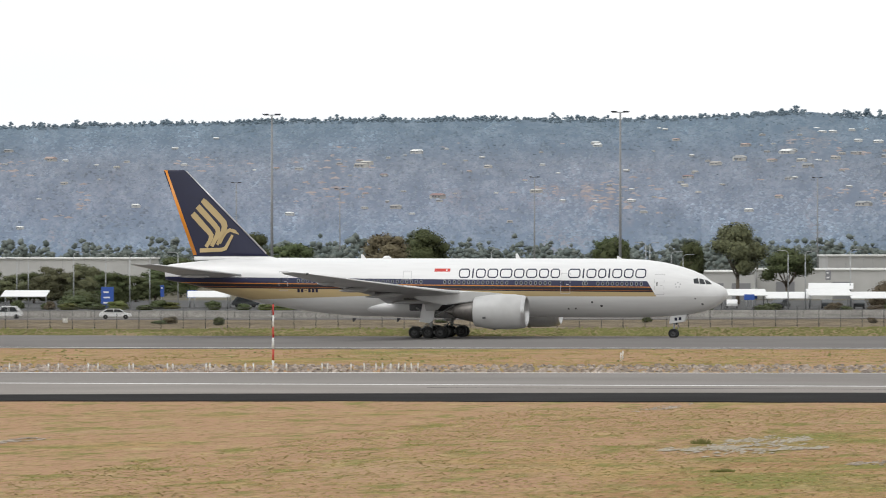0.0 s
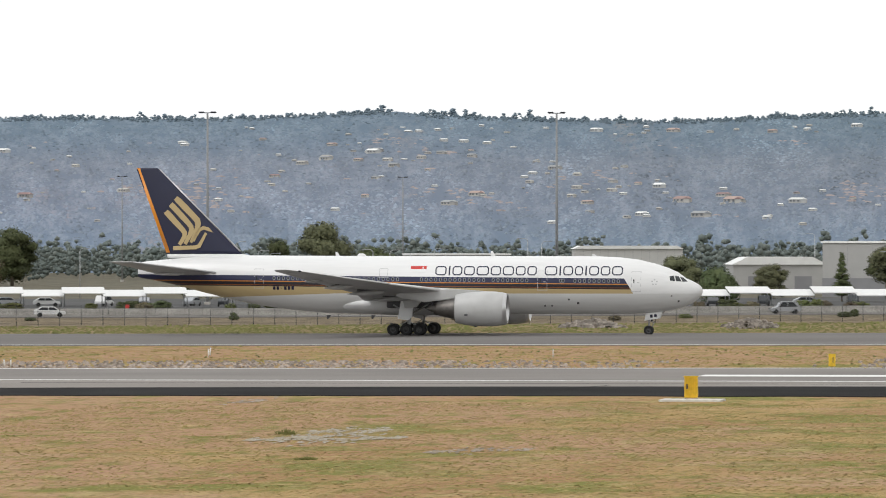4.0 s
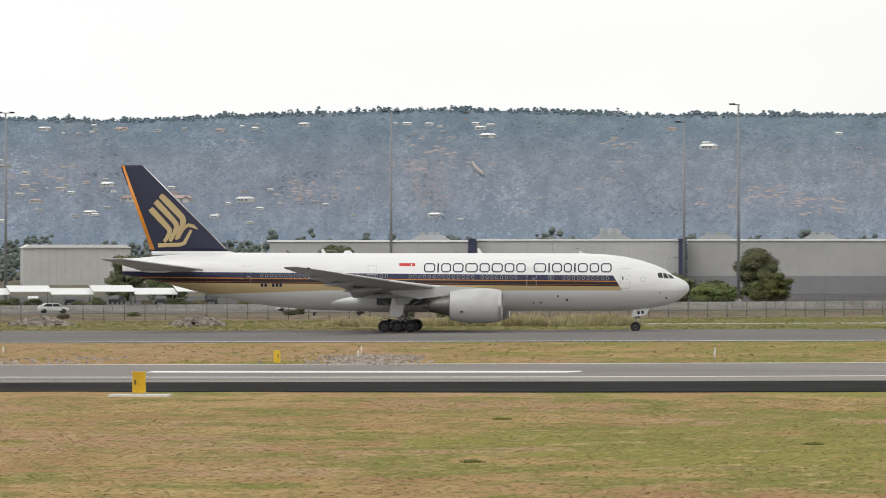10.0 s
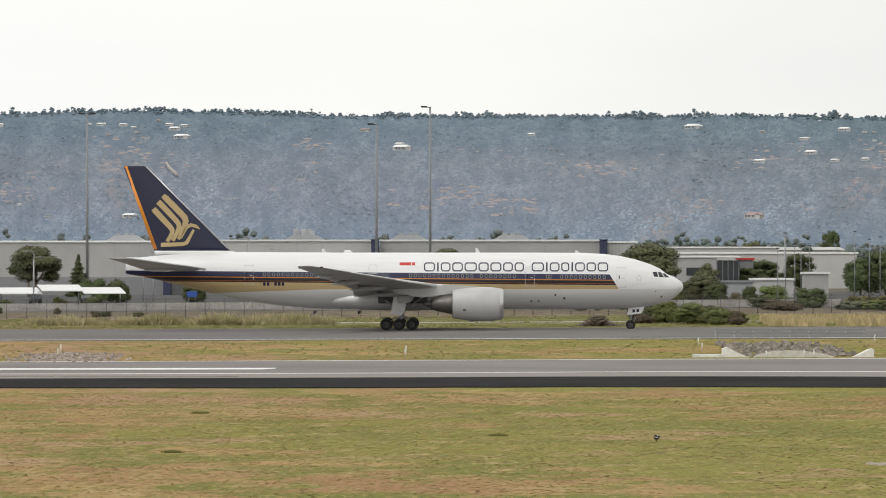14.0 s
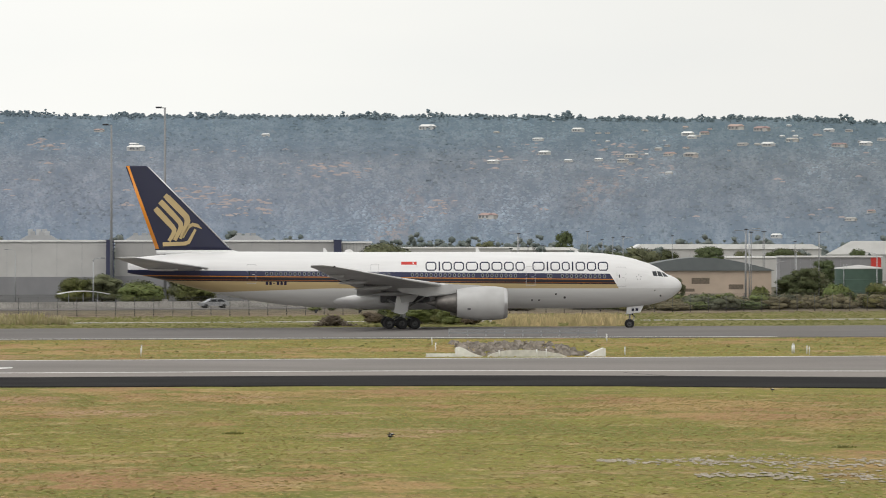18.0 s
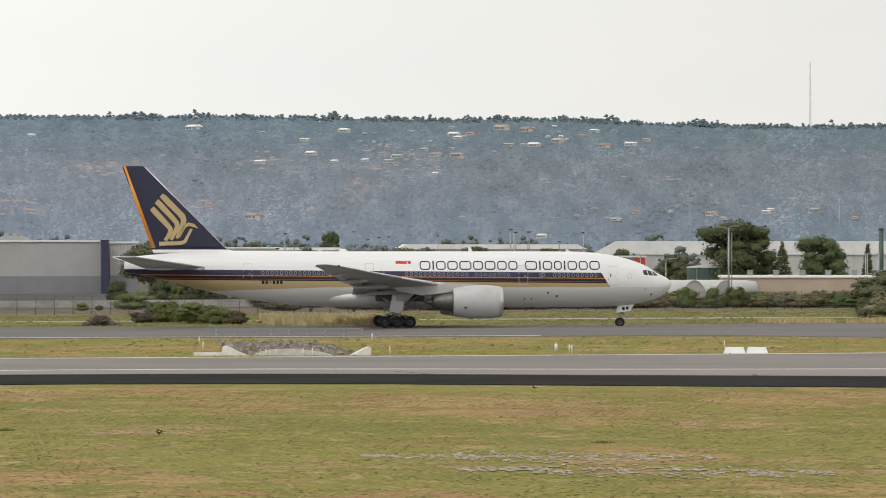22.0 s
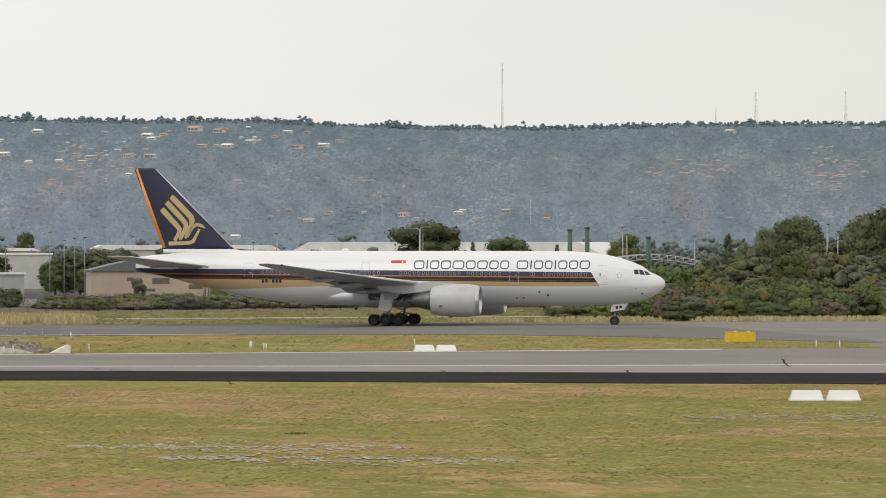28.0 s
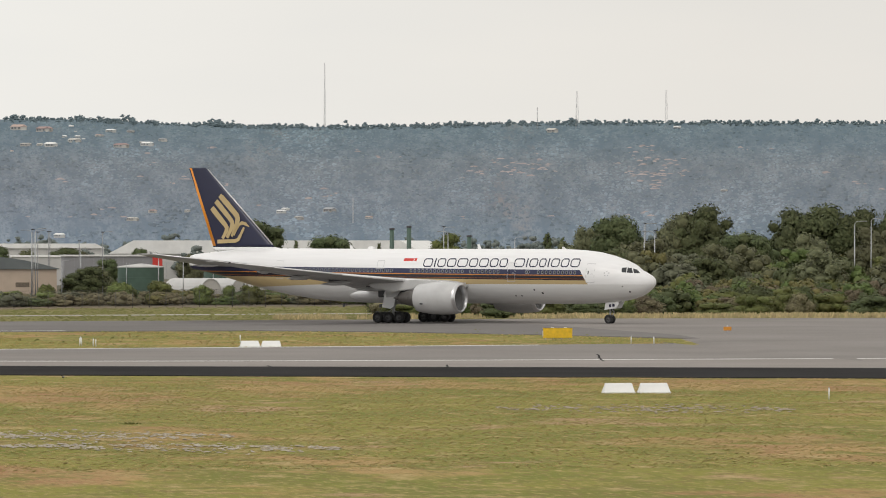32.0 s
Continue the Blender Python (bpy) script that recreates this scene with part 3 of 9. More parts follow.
def sheet(name, rows, material, z=0.0, label="", category="ground", cuts=1):
    """A flat paved sheet between two lines, given as rows of (x, y near, y far), with a thin edge."""
    bm = bmesh.new()
    steps = max(1, cuts)
    top = [[bm.verts.new((x, a + (b - a) * k / steps, z + gz(x, a + (b - a) * k / steps))) for k in range(steps + 1)] for x, a, b in rows]
    low = [(bm.verts.new((x, a - 0.05, gz(x, a) - 0.15)), bm.verts.new((x, b + 0.05, gz(x, b) - 0.15))) for x, a, b in rows]
    for i in range(len(rows) - 1):
        for k in range(steps):
            bm.faces.new((top[i][k], top[i + 1][k], top[i + 1][k + 1], top[i][k + 1]))
        bm.faces.new((low[i][0], low[i + 1][0], top[i + 1][0], top[i][0]))
        bm.faces.new((top[i][-1], top[i + 1][-1], low[i + 1][1], low[i][1]))
    ob = part(name, bm, material)
    return tagged(ob, label, category, kind="structure")


def lines(x0, x1, step, near, far, rough=0.0, seed=0):
    """Rows of x, near edge, far edge, from two straight lines (slope, offset), with an uneven outline."""
    rng = random.Random(seed)
    out, x = [], x0
    while x <= x1 + 1e-6:
        out.append((x, near[0] * x + near[1] + rng.uniform(-rough, rough), far[0] * x + far[1] + rng.uniform(-rough, rough)))
        x += step
    return out


# ---- the ground: one sheet out to the horizon, with a gentle swale between the pavements ----
def build_ground():
    bm = bmesh.new()
    xs = [-4500, -2500, -1200, -700, -450] + [-300 + 10 * i for i in range(61)] + [450, 700, 1200, 2500, 4500]
    ys = [-700, -200, 0, 100, 200] + [225 + 8 * i for i in range(90)] + [1000, 1100, 1250, 1500, 1900, 2500, 3500, 4900]
    grid = [[None] * len(ys) for _ in xs]
    for i, x in enumerate(xs):
        for j, y in enumerate(ys):
            z = gz(x, y) - 0.07 + 0.04 * noise.noise(Vector((x * 0.05, y * 0.05, 0)))
            grid[i][j] = bm.verts.new((x, y, z))
    for i in range(len(xs) - 1):
        for j in range(len(ys) - 1):
            bm.faces.new((grid[i][j], grid[i + 1][j], grid[i + 1][j + 1], grid[i][j + 1]))
    ob = part("ground", bm, M["ground"], smooth=True)
    tagged(ob, "dry straw-coloured airfield grass with green and bare patches", "ground", kind="structure")


build_ground()


# ---- pavements ----
def edge_bow(x):
    """The pavement edge bows out slightly beside the culvert."""
    return 6.0 * math.exp(-(((x - 22) / 26) ** 2))


def shoulder_near(x):
    u = min(max(x, -110), 140)
    return edge_bow(x) + 405.7 - 0.0831 * x - 0.00143 * u * u - 0.00286 * u * (x - u)


def shoulder_far(x):
    u = min(max(x, -110), 140)
    return edge_bow(x) + 435.4 + 0.0113 * x - 0.00166 * u * u - 0.00332 * u * (x - u)


edge_rng = random.Random(3)
sheet("runway_shoulder", [(x, shoulder_near(x) + edge_rng.uniform(-0.6, 0.6), shoulder_far(x)) for x in range(-420, 421, 3)], M["asphalt_dark"], 0.0, "dark bitumen runway shoulder beside dry grass", "shoulder")
sheet("runway", [(x, shoulder_far(x) + 0.15, 503.0 + 0.174 * x) for x in range(-420, 111, 5)] + [(x, shoulder_far(x) + 0.15, f) for x, f in ((118, 690.0), (126, 694.0), (200, 694.0), (300, 697.0), (400, 700.0))],
      M["asphalt"], 0.012, "pale grey asphalt runway with a white edge line", "runway", cuts=12)
sheet("runway_margin", [(x, shoulder_far(x) + 0.3, 449.2 + 0.055 * x + edge_bow(x)) for x in range(-300, 301, 5)], M["asphalt_pale"], 0.016, "paler worn asphalt strip outside the edge line", "runway margin", cuts=2)
sheet("taxiway", lines(-900, 70, 10, (-0.007, 607.3), (0.0, 689.5), 0.3, 5) + [(80, 604, 689.5), (92, 590, 689.5), (104, 566, 690), (112, 549, 690), (117.9, 540, 690)],
      M["asphalt_taxi"], 0.008, "grey asphalt taxiway between strips of dry grass", "taxiway", cuts=6)


def stripe(name, rows, material, z, label):
    ob = sheet(name, rows, material, z, label, "marking")
    return ob


rng = random.Random(9)
stripe("runway_edge_line", [(x, a + edge_bow(x), b + edge_bow(x)) for x, a, b in lines(-900, 900, 6, (0.055, 449.6), (0.055, 450.9), 0.05, 6)], M["marking"], 0.020, "worn white painted runway edge line")
stripe("runway_far_line", lines(-900, 100, 6, (0.174, 501.2), (0.174, 502.2), 0.1, 7), M["marking"], 0.020, "worn white painted line at the runway's far side")
stripe("touchdown_bar", [(-46.9, 463.6, 469.0), (-44.6, 463.4, 469.0), (-30, 464.0, 469.6), (-15.2, 465.0, 470.6), (-14.2, 468.0, 470.8)], M["marking"], 0.022, "long white painted touchdown bar on the runway")
stripe("taxiway_edge_line", lines(-900, 60, 8, (-0.007, 609.0), (-0.007, 610.0), 0.1, 8), M["marking"], 0.018, "pale painted line along the taxiway edge")
stripe("seal_track", [(x, 441.5 + 0.06 * x - (0.0 if x < -20 else 0.35 * (x + 20)), 442.1 + 0.06 * x - (0.0 if x < -20 else 0.35 * (x + 20))) for x in range(-92, -12, 4)], M["asphalt_dark"], 0.019, "dark sealed crack running along the runway")
for k, (x0, y0, dx, dy) in enumerate(((32.74, 450.1, 2.2, -12), (72.03, 425.3, 1.6, 10), (88.83, 447.9, 5.5, 32), (58.53, 425.0, 0.4, 10), (-51.73, 422.6, 1.8, 12))):
    bm = bmesh.new()
    pts = [(x0 + dx * i / 6 + rng.uniform(-0.1, 0.1), y0 + dy * i / 6) for i in range(7)]
    for (ax, ay), (bx, by) in zip(pts, pts[1:]):
        w = 0.09
        vs = [bm.verts.new((px, py, 0.022 + gz(px, py))) for px, py in ((ax - w, ay), (ax + w, ay), (bx + w, by), (bx - w, by))]
        bm.faces.new(vs)
    tagged(part("crack_seal", bm, M["asphalt_dark"]), "dark sealed crack in the runway asphalt", "crack", kind="structure")


# ---- things beside the runway ----
def distance_box():
    """Tall yellow ribbed box on a concrete pad."""
    x, y = -40.32, 395.8
    pad = bmesh.new()
    box(pad, -1.9, 2.0, -1.2, 1.6, -0.1, 0.05, 0.02)
    ob = part("concrete_pad", pad, M["pale_concrete"])
    ob.matrix_basis = pose(x, y, 0)
    tagged(ob, "pale concrete pad set in the grass", "pad", kind="structure")
    t = thing("runway_marker_box", pose(x, y, 0.05, 0, 0, 4), "tall yellow ribbed metal marker box on a concrete pad", "marker box")
    bm = bmesh.new()
    box(bm, -0.42, 0.42, -0.25, 0.25, 0.1, 1.42, 0.03)
    part("body", bm, M["yellow"], t)
    for i in range(6):
        bm = bmesh.new()
        box(bm, -0.40 + 0.145 * i, -0.35 + 0.145 * i, -0.30, -0.24, 0.12, 1.40, 0.01)
        part("rib", bm, M["yellow"], t)
    bm = bmesh.new()
    box(bm, -0.46, 0.46, -0.29, 0.29, 1.40, 1.46, 0.01)
    part("lid", bm, M["yellow"], t)
    bm = bmesh.new()
    box(bm, -0.30, -0.20, -0.32, -0.26, 0.65, 0.95)
    part("hinge", bm, M["dark_metal"], t, "dark hinge plate")
    for s in (-0.36, 0.36):
        bm = bmesh.new()
        box(bm, s - 0.05, s + 0.05, -0.15, 0.15, 0.0, 0.12)
        part("foot", bm, M["galvanised"], t)


distance_box()


def small_marker():
    x, y = -39.65, 496.6
    t = thing("marker_board", pose(x, y, gz(x, y) - 0.02), "narrow yellow marker board standing in dry grass", "marker board")
    bm = bmesh.new()
    box(bm, -0.27, 0.27, -0.1, 0.1, 0.12, 1.12, 0.02)
    part("board", bm, M["yellow"], t)
    for s in (-0.2, 0.2):
        bm = bmesh.new()
        tube(bm, (s, 0, -0.1), (s, 0, 0.14), 0.04)
        part("leg", bm, M["galvanised"], t)
    bm = bmesh.new()
    box(bm, 0.06, 0.12, -0.115, -0.1, 0.45, 0.85)
    part("bar", bm, M["dark_metal"], t, "dark lettering bar")


small_marker()


def white_post(x, y, h=0.75, name="edge_post", label="thin white reflector post in dry grass"):
    t = thing(name, pose(x, y, gz(x, y) - 0.03, 0, rng.uniform(-2, 2), rng.uniform(0, 90)), label, "post", "white posts")
    bm = bmesh.new()
    tube(bm, (0, 0, 0), (0, 0, h), 0.055, 0.05, 8)
    part("shaft", bm, M["white_paint"], t)
    bm = bmesh.new()
    tube(bm, (0, 0, h), (0, 0, h + 0.06), 0.06, 0.03, 8)
    part("cap", bm, M["galvanised"], t)
    return t


for x, y in ((-98.27, 541.7), (-67.59, 541.1), (-35.77, 540.6), (-4.52, 529.9), (-34.63, 519.7), (-4.47, 518.3), (22.06, 539.5), (22.87, 567.5), (40.69, 583.6), (37.78, 518.6),
             (53.34, 525.8), (54.02, 519.2), (53.83, 531.3), (53.01, 524.1), (54.02, 521.5), (106.0, 523.7), (107.7, 521.1), (53.28, 525.1), (69.87, 536.3), (-99.80, 550.8), (79.79, 325.5)):
    white_post(x, y, 0.72)
pegs = white_post(-135.8, 483.9, 0.62, "rock_edge_peg", "short white peg in a row beside pale rocks")
for x, y in ((-135.0, 484.1), (-132.8, 484.5), (-132.1, 484.7), (-129.8, 485.2), (-129.1, 485.4), (-126.7, 485.9), (-126.4, 486.0), (-123.8, 486.6), (-123.4, 486.7), (-120.9, 487.3), (-120.6, 487.3),
             (-117.9, 487.9), (-117.3, 488.1), (-114.8, 488.7), (-112.1, 489.3), (-111.7, 489.4), (-109.9, 489.8), (-108.9, 490.0), (-108.0, 490.2), (-107.5, 490.3), (-106.9, 490.4), (-106.3, 490.6), (-105.8, 490.7), (-105.3, 490.8), (-104.8, 490.9)):
    copy_thing(pegs, pose(x, y, gz(x, y) - 0.03, 0, rng.uniform(-3, 3), rng.uniform(0, 90)))


def banded_pole():
    """Red and white banded pole with a small light."""
    x, y = -115.8, 488.4
    t = thing("banded_pole", pose(x, y, gz(x, y) - 0.05), "tall red and white banded pole beside the runway", "pole")
    top = 5.25
    bands = 6
    for i in range(bands):
        bm = bmesh.new()
        tube(bm, (0, 0, top * i / bands), (0, 0, top * (i + 1) / bands), 0.085 - 0.004 * i, 0.085 - 0.004 * (i + 1), 10)
        part("band", bm, M["red"] if i % 2 else M["white_paint"], t)
    bm = bmesh.new()
    tube(bm, (0, 0, top), (0, 0, top + 0.12), 0.05, 0.02, 8)
    part("lamp_cap", bm, M["dark_metal"], t)
    bm = bmesh.new()
    tube(bm, (-0.45, 0, top - 0.9), (0, 0, top - 0.85), 0.02)
    part("arm", bm, M["galvanised"], t)


banded_pole()


def wedge_marker(x, y, w, d, h, rz=0.0, name="cone_marker", label="white wedge-shaped gable marker lying on the grass"):
    """White gable marker: a long prism with a sloped front and splayed ends."""
    t = thing(name, pose(x, y, gz(x, y) - 0.03, 0, 0, rz), label, "gable marker", "gable markers")
    bm = bmesh.new()
    s = w / 2
    e = w * 0.07
    pts = [(-s, -d, 0), (s, -d, 0), (s, d, 0), (-s, d, 0), (-s + e, -0.05, h), (s - e, -0.05, h), (s - e, 0.05, h), (-s + e, 0.05, h)]
    vs = [bm.verts.new(p) for p in pts]
    for f in ((3, 2, 1, 0), (4, 5, 6, 7), (0, 1, 5, 4), (1, 2, 6, 5), (2, 3, 7, 6), (3, 0, 4, 7)):
        bm.faces.new([vs[i] for i in f])
    part("shell", bm, M["white_paint"], t)
    bm = bmesh.new()
    box(bm, -s - 0.02, s + 0.02, -d - 0.03, d + 0.03, -0.05, 0.03)
    part("skirt", bm, M["white_paint"], t)
    return t


for x, y in ((70.36, 346.0), (72.67, 345.7)):
    wedge_marker(x, y, 2.05, 0.5, 0.62)
for x, y in ((68.45, 518.3), (70.43, 518.0)):
    wedge_marker(x, y, 1.85, 0.5, 0.55)


def guidance_sign():
    """Yellow airfield sign box on short legs, with dark bars for its lettering."""
    x, y = 102.6, 544.3
    t = thing("airfield_sign", pose(x, y, gz(x, y) - 0.03, 0, 0, -4), "yellow airfield guidance sign box on short legs", "airfield sign")
    bm = bmesh.new()
    box(bm, -1.45, 1.45, -0.15, 0.15, 0.10, 1.05, 0.03)
    part("box", bm, M["yellow"], t)
    bm = bmesh.new()
    box(bm, -1.5, 1.5, -0.18, 0.18, 1.03, 1.08, 0.01)
    part("cap", bm, M["yellow"], t)
    for s in (-1.2, -0.4, 0.4, 1.2):
        bm = bmesh.new()
        tube(bm, (s, 0, -0.1), (s, 0, 0.14), 0.05)
        part("leg", bm, M["galvanised"], t)
    for s in (-0.6, -0.45, 0.7, 0.85):
        bm = bmesh.new()
        box(bm, s - 0.06, s + 0.06, -0.06, 0.06, 1.07, 1.15)
        part("lamp_fitting", bm, M["white_paint"], t)
    bm = bmesh.new()
    box(bm, -1.52, -1.44, -0.1, 0.1, 0.25, 0.75)
    part("end_plate", bm, M["pale_concrete"], t)


guidance_sign()


def small_sign():
    x, y = 126.0, 573.5
    t = thing("small_airfield_sign", pose(x, y, gz(x, y)), "small orange-brown airfield sign on one leg", "airfield sign")
    bm = bmesh.new()
    box(bm, -0.42, 0.42, -0.06, 0.06, 0.22, 0.62, 0.02)
    part("panel", bm, M["orange"], t)
    bm = bmesh.new()
    tube(bm, (0, 0, -0.05), (0, 0, 0.24), 0.05)
    part("leg", bm, M["galvanised"], t)
    bm = bmesh.new()
    tube(bm, (0, 0, 0.62), (0, 0, 0.74), 0.06, 0.03)
    part("lamp", bm, M["white_paint"], t)


small_sign()


def drain():
    """Concrete culvert mouth: pale splayed wing walls, a rock apron and a steel guard rail along its top."""
    x0, y0 = 22.86, 515.6
    x1, y1 = 35.89, 514.3
    mx = (x0 + x1) / 2
    t = thing("culvert", pose(mx, y0, 0), "pale concrete culvert mouth with splayed wing walls", "culvert", kind="structure")
    w = (x1 - x0) / 2
    for outline in ([(-w, -0.1), (-w, 0.74), (-w + 0.4, 0.86), (-w + 0.75, 0.72), (-w + 1.3, 0.40), (-w + 2.3, 0.03), (-w + 2.3, -0.1)], [(w, -0.1), (w - 1.75, -0.1), (w - 1.75, 0.03), (w - 0.55, 0.62), (w - 0.12, 0.76), (w, 0.70)]):
        bm = bmesh.new()
        prism(bm, outline, 0.0, 2.0)
        part("wing_wall", bm, M["whitewash"], t, "whitewashed sloping wing wall")
    bm = bmesh.new()
    a, b = -w + 2.7, w - 3.4
    prism(bm, [(a, -0.1)] + [(a + (b - a) * k / 12, 0.05 + 0.55 * math.sin(math.pi * (k / 12) ** 0.85) ** 0.7 if 0 < k < 12 else 0.06) for k in range(13)] + [(b, -0.1)], -0.1, 0.5)
    part("headwall", bm, M["pale_concrete"], t, "low arched concrete headwall")
    bm = bmesh.new()
    box(bm, -w - 2.6, -w, -0.3, 0.4, -0.1, 0.28, 0.03)
    part("kerb", bm, M["whitewash"], t)
    for k in (0.15, 0.62, 0.74):
        bm = bmesh.new()
        tube(bm, (a + (b - a) * k, -0.4, -0.1), (a + (b - a) * k, -0.4, 0.55 + 0.2 * k), 0.05, 0.05, 6)
        part("marker_peg", bm, M["white_paint"], t)
    # rocks in the mouth
    bm = bmesh.new()
    r2 = random.Random(5)
    for _ in range(420):
        px, py = r2.uniform(-w + 1, w - 1), r2.uniform(0.8, 60)
        s = r2.uniform(0.15, 0.5)
        rock(bm, px * (1 - 0.003 * py), py, gz(mx + px, y0 + py) + 0.02, s, r2)
    ob = part("rock_apron", bm, M["rubble"], None)
    ob.matrix_basis = pose(mx, y0, 0)
    tagged(ob, "loose pale rocks on the slope of the drain", "rocks", kind="stuff")
    xa, ya = 26.65, 617.2
    xb, yb = 41.97, 613.1
    rail = thing("guard_rail", pose(xa, ya, gz(xa, ya)), "galvanised steel guard rail on short posts above the drain", "guard rail")
    n = 8
    L = xb - xa
    for k, z in enumerate((0.30, 0.62)):
        bm = bmesh.new()
        prism(bm, [(0, z), (L, z), (L, z + 0.2), (0, z + 0.2)], -0.05, 0.05)
        part("beam", bm, M["pole_grey"], rail)
    for i in range(n + 1):
        bm = bmesh.new()
        box(bm, L * i / n - 0.06, L * i / n + 0.06, 0.05, 0.18, -0.2, 0.8)
        part("post", bm, M["galvanised"], rail)


def rock(bm, x, y, z, s, r):
    """A small angular stone."""
    vs = []
    for dx, dy, dz in ((-1, -1, 0), (1, -1, 0), (1, 1, 0), (-1, 1, 0), (-0.5, -0.5, 1), (0.6, -0.4, 0.8), (0.4, 0.6, 1), (-0.6, 0.4, 0.7)):
        vs.append(bm.verts.new((x + s * (dx * 0.6 + r.uniform(-0.3, 0.3)), y + s * (dy * 0.6 + r.uniform(-0.3, 0.3)), z + s * (dz * 0.7 + r.uniform(-0.15, 0.15)) - 0.03)))
    for f in ((4, 5, 6, 7), (0, 1, 5, 4), (1, 2, 6, 5), (2, 3, 7, 6), (3, 0, 4, 7)):
        bm.faces.new([vs[i] for i in f])


drain()


def rock_bed():
    """A bed of pale rocks between runway and taxiway."""
    r2 = random.Random(11)
    bm = bmesh.new()
    x = -175.0
    for _ in range(4200):
        x = r2.uniform(-178, -55)
        dens = 1.0 if x < -72 else 0.5
        if r2.random() > dens:
            continue
        y = 503 + 0.174 * x + 1.5 + r2.random() ** 1.3 * 32
        rock(bm, x, y, gz(x, y) - 0.05, 0.1 + 0.26 * r2.random() ** 1.6, r2)
    for cx, cy, n in ((-33.73, 525.3, 260), (-32.81, 504.5, 200), (-33.75, 506.9, 240), (-33.58, 521.8, 260)):
        for _ in range(n):
            px, py = cx + r2.gauss(0, 2.0), cy + r2.gauss(0, 6)
            rock(bm, px, py, gz(px, py) - 0.05, r2.uniform(0.1, 0.32), r2)
    tagged(part("rock_bed", bm, M["stone"]), "bed of loose pale rocks along the runway edge", "rocks", kind="stuff")


rock_bed()


def rubble_mounds():
    r2 = random.Random(21)
    for x, y, w, h in ((-68.09, 731.3, 3.4, 1.0), (-86.50, 737.3, 2.6, 0.8), (-90.68, 743.2, 2.0, 0.7), (-69.66, 744.8, 3.4, 1.1), (-47.28, 744.0, 1.9, 0.9), (-43.00, 743.5, 1.7, 0.9), (-47.39, 747.3, 1.8, 0.8), (-43.47, 746.4, 1.5, 0.8), (-90.98, 750.7, 2.2, 0.8), (-69.68, 748.8, 3.6, 1.1), (-90.36, 759.3, 3.0, 0.9)):
        bm = bmesh.new()
        for _ in range(90):
            a, rr = r2.uniform(0, 6.28), r2.random() ** 0.6
            px, py = math.cos(a) * rr * w, math.sin(a) * rr * 2.0
            rock(bm, px, py, max(0, h * (1 - rr)) * r2.uniform(0.6, 1), r2.uniform(0.25, 0.6), r2)
        ob = part("rubble_mound", bm, M["rubble"])
        ob.matrix_basis = pose(x, y, gz(x, y) - 0.1)
        tagged(ob, "low heap of grey-brown rubble in the grass", "rubble heap", "rubble heaps")
    # heap of cut branches
    x, y = 16.57, 706.6
    bm = bmesh.new()
    for _ in range(420):
        px, py = r2.gauss(0, 0.95), r2.gauss(0, 0.8)
        pz = r2.random() * 1.25 * math.exp(-(px / 1.3) ** 2)
        a = r2.uniform(0, 6.28)
        d = Vector((math.cos(a), math.sin(a), r2.uniform(-0.6, 0.7))) * r2.uniform(0.2, 0.6)
        p = Vector((px, py, pz))
        tube(bm, p - d, p + d, r2.uniform(0.04, 0.11), 0.03, 5)
    ob = part("brushwood", bm, M["bark"])
    ob.matrix_basis = pose(x, y, gz(x, y) - 0.05)
    tagged(ob, "tangled heap of cut grey-brown branches", "branch heap")


rubble_mounds()


# ---- the aircraft: x forward from the main gear, y to its left, z up from the ground ----
# station, top, bottom, half width
HULL = ((32.13, 4.95, 4.75, 0.06), (32.0, 5.30, 4.42, 0.42), (31.6, 5.66, 4.02, 0.86), (31.0, 5.98, 3.55, 1.28), (30.3, 6.28, 3.20, 1.66), (29.4, 6.95, 2.92, 2.06), (28.4, 7.40, 2.70, 2.40),
        (26.8, 7.92, 2.50, 2.76), (25.0, 8.34, 2.38, 2.98), (23.0, 8.58, 2.31, 3.07), (20.5, 8.70, 2.29, 3.10), (15, 8.72, 2.28, 3.10), (8, 8.72, 2.28, 3.10), (0, 8.72, 2.28, 3.10),
        (-6, 8.72, 2.30, 3.10), (-10, 8.74, 2.42, 3.08), (-13.5, 8.76, 2.72, 3.00), (-17, 8.78, 3.20, 2.80), (-20.5, 8.78, 3.88, 2.42), (-24, 8.66, 4.75, 1.90), (-27, 8.42, 5.52, 1.36), (-29.3, 8.20, 6.02, 0.95), (-30.6, 8.05, 6.22, 0.6), (-31.1, 7.88, 6.34, 0.35))


def hull_at(s):
    for a, b in zip(HULL, HULL[1:]):
        if b[0] <= s <= a[0]:
            k = (a[0] - s) / (a[0] - b[0])
            return [a[i] + (b[i] - a[i]) * k for i in (1, 2, 3)]
    return list(HULL[-1][1:]) if s < 0 else list(HULL[0][1:])


def skin(s, z, off=0.0):
    """Half breadth of the hull at a station and a height."""
    top, bottom, w = hull_at(s)
    c, r = (top + bottom) / 2, (top - bottom) / 2
    return w * math.sqrt(max(0.0, 1 - min(1.0, abs(z - c) / r) ** 2)) + off


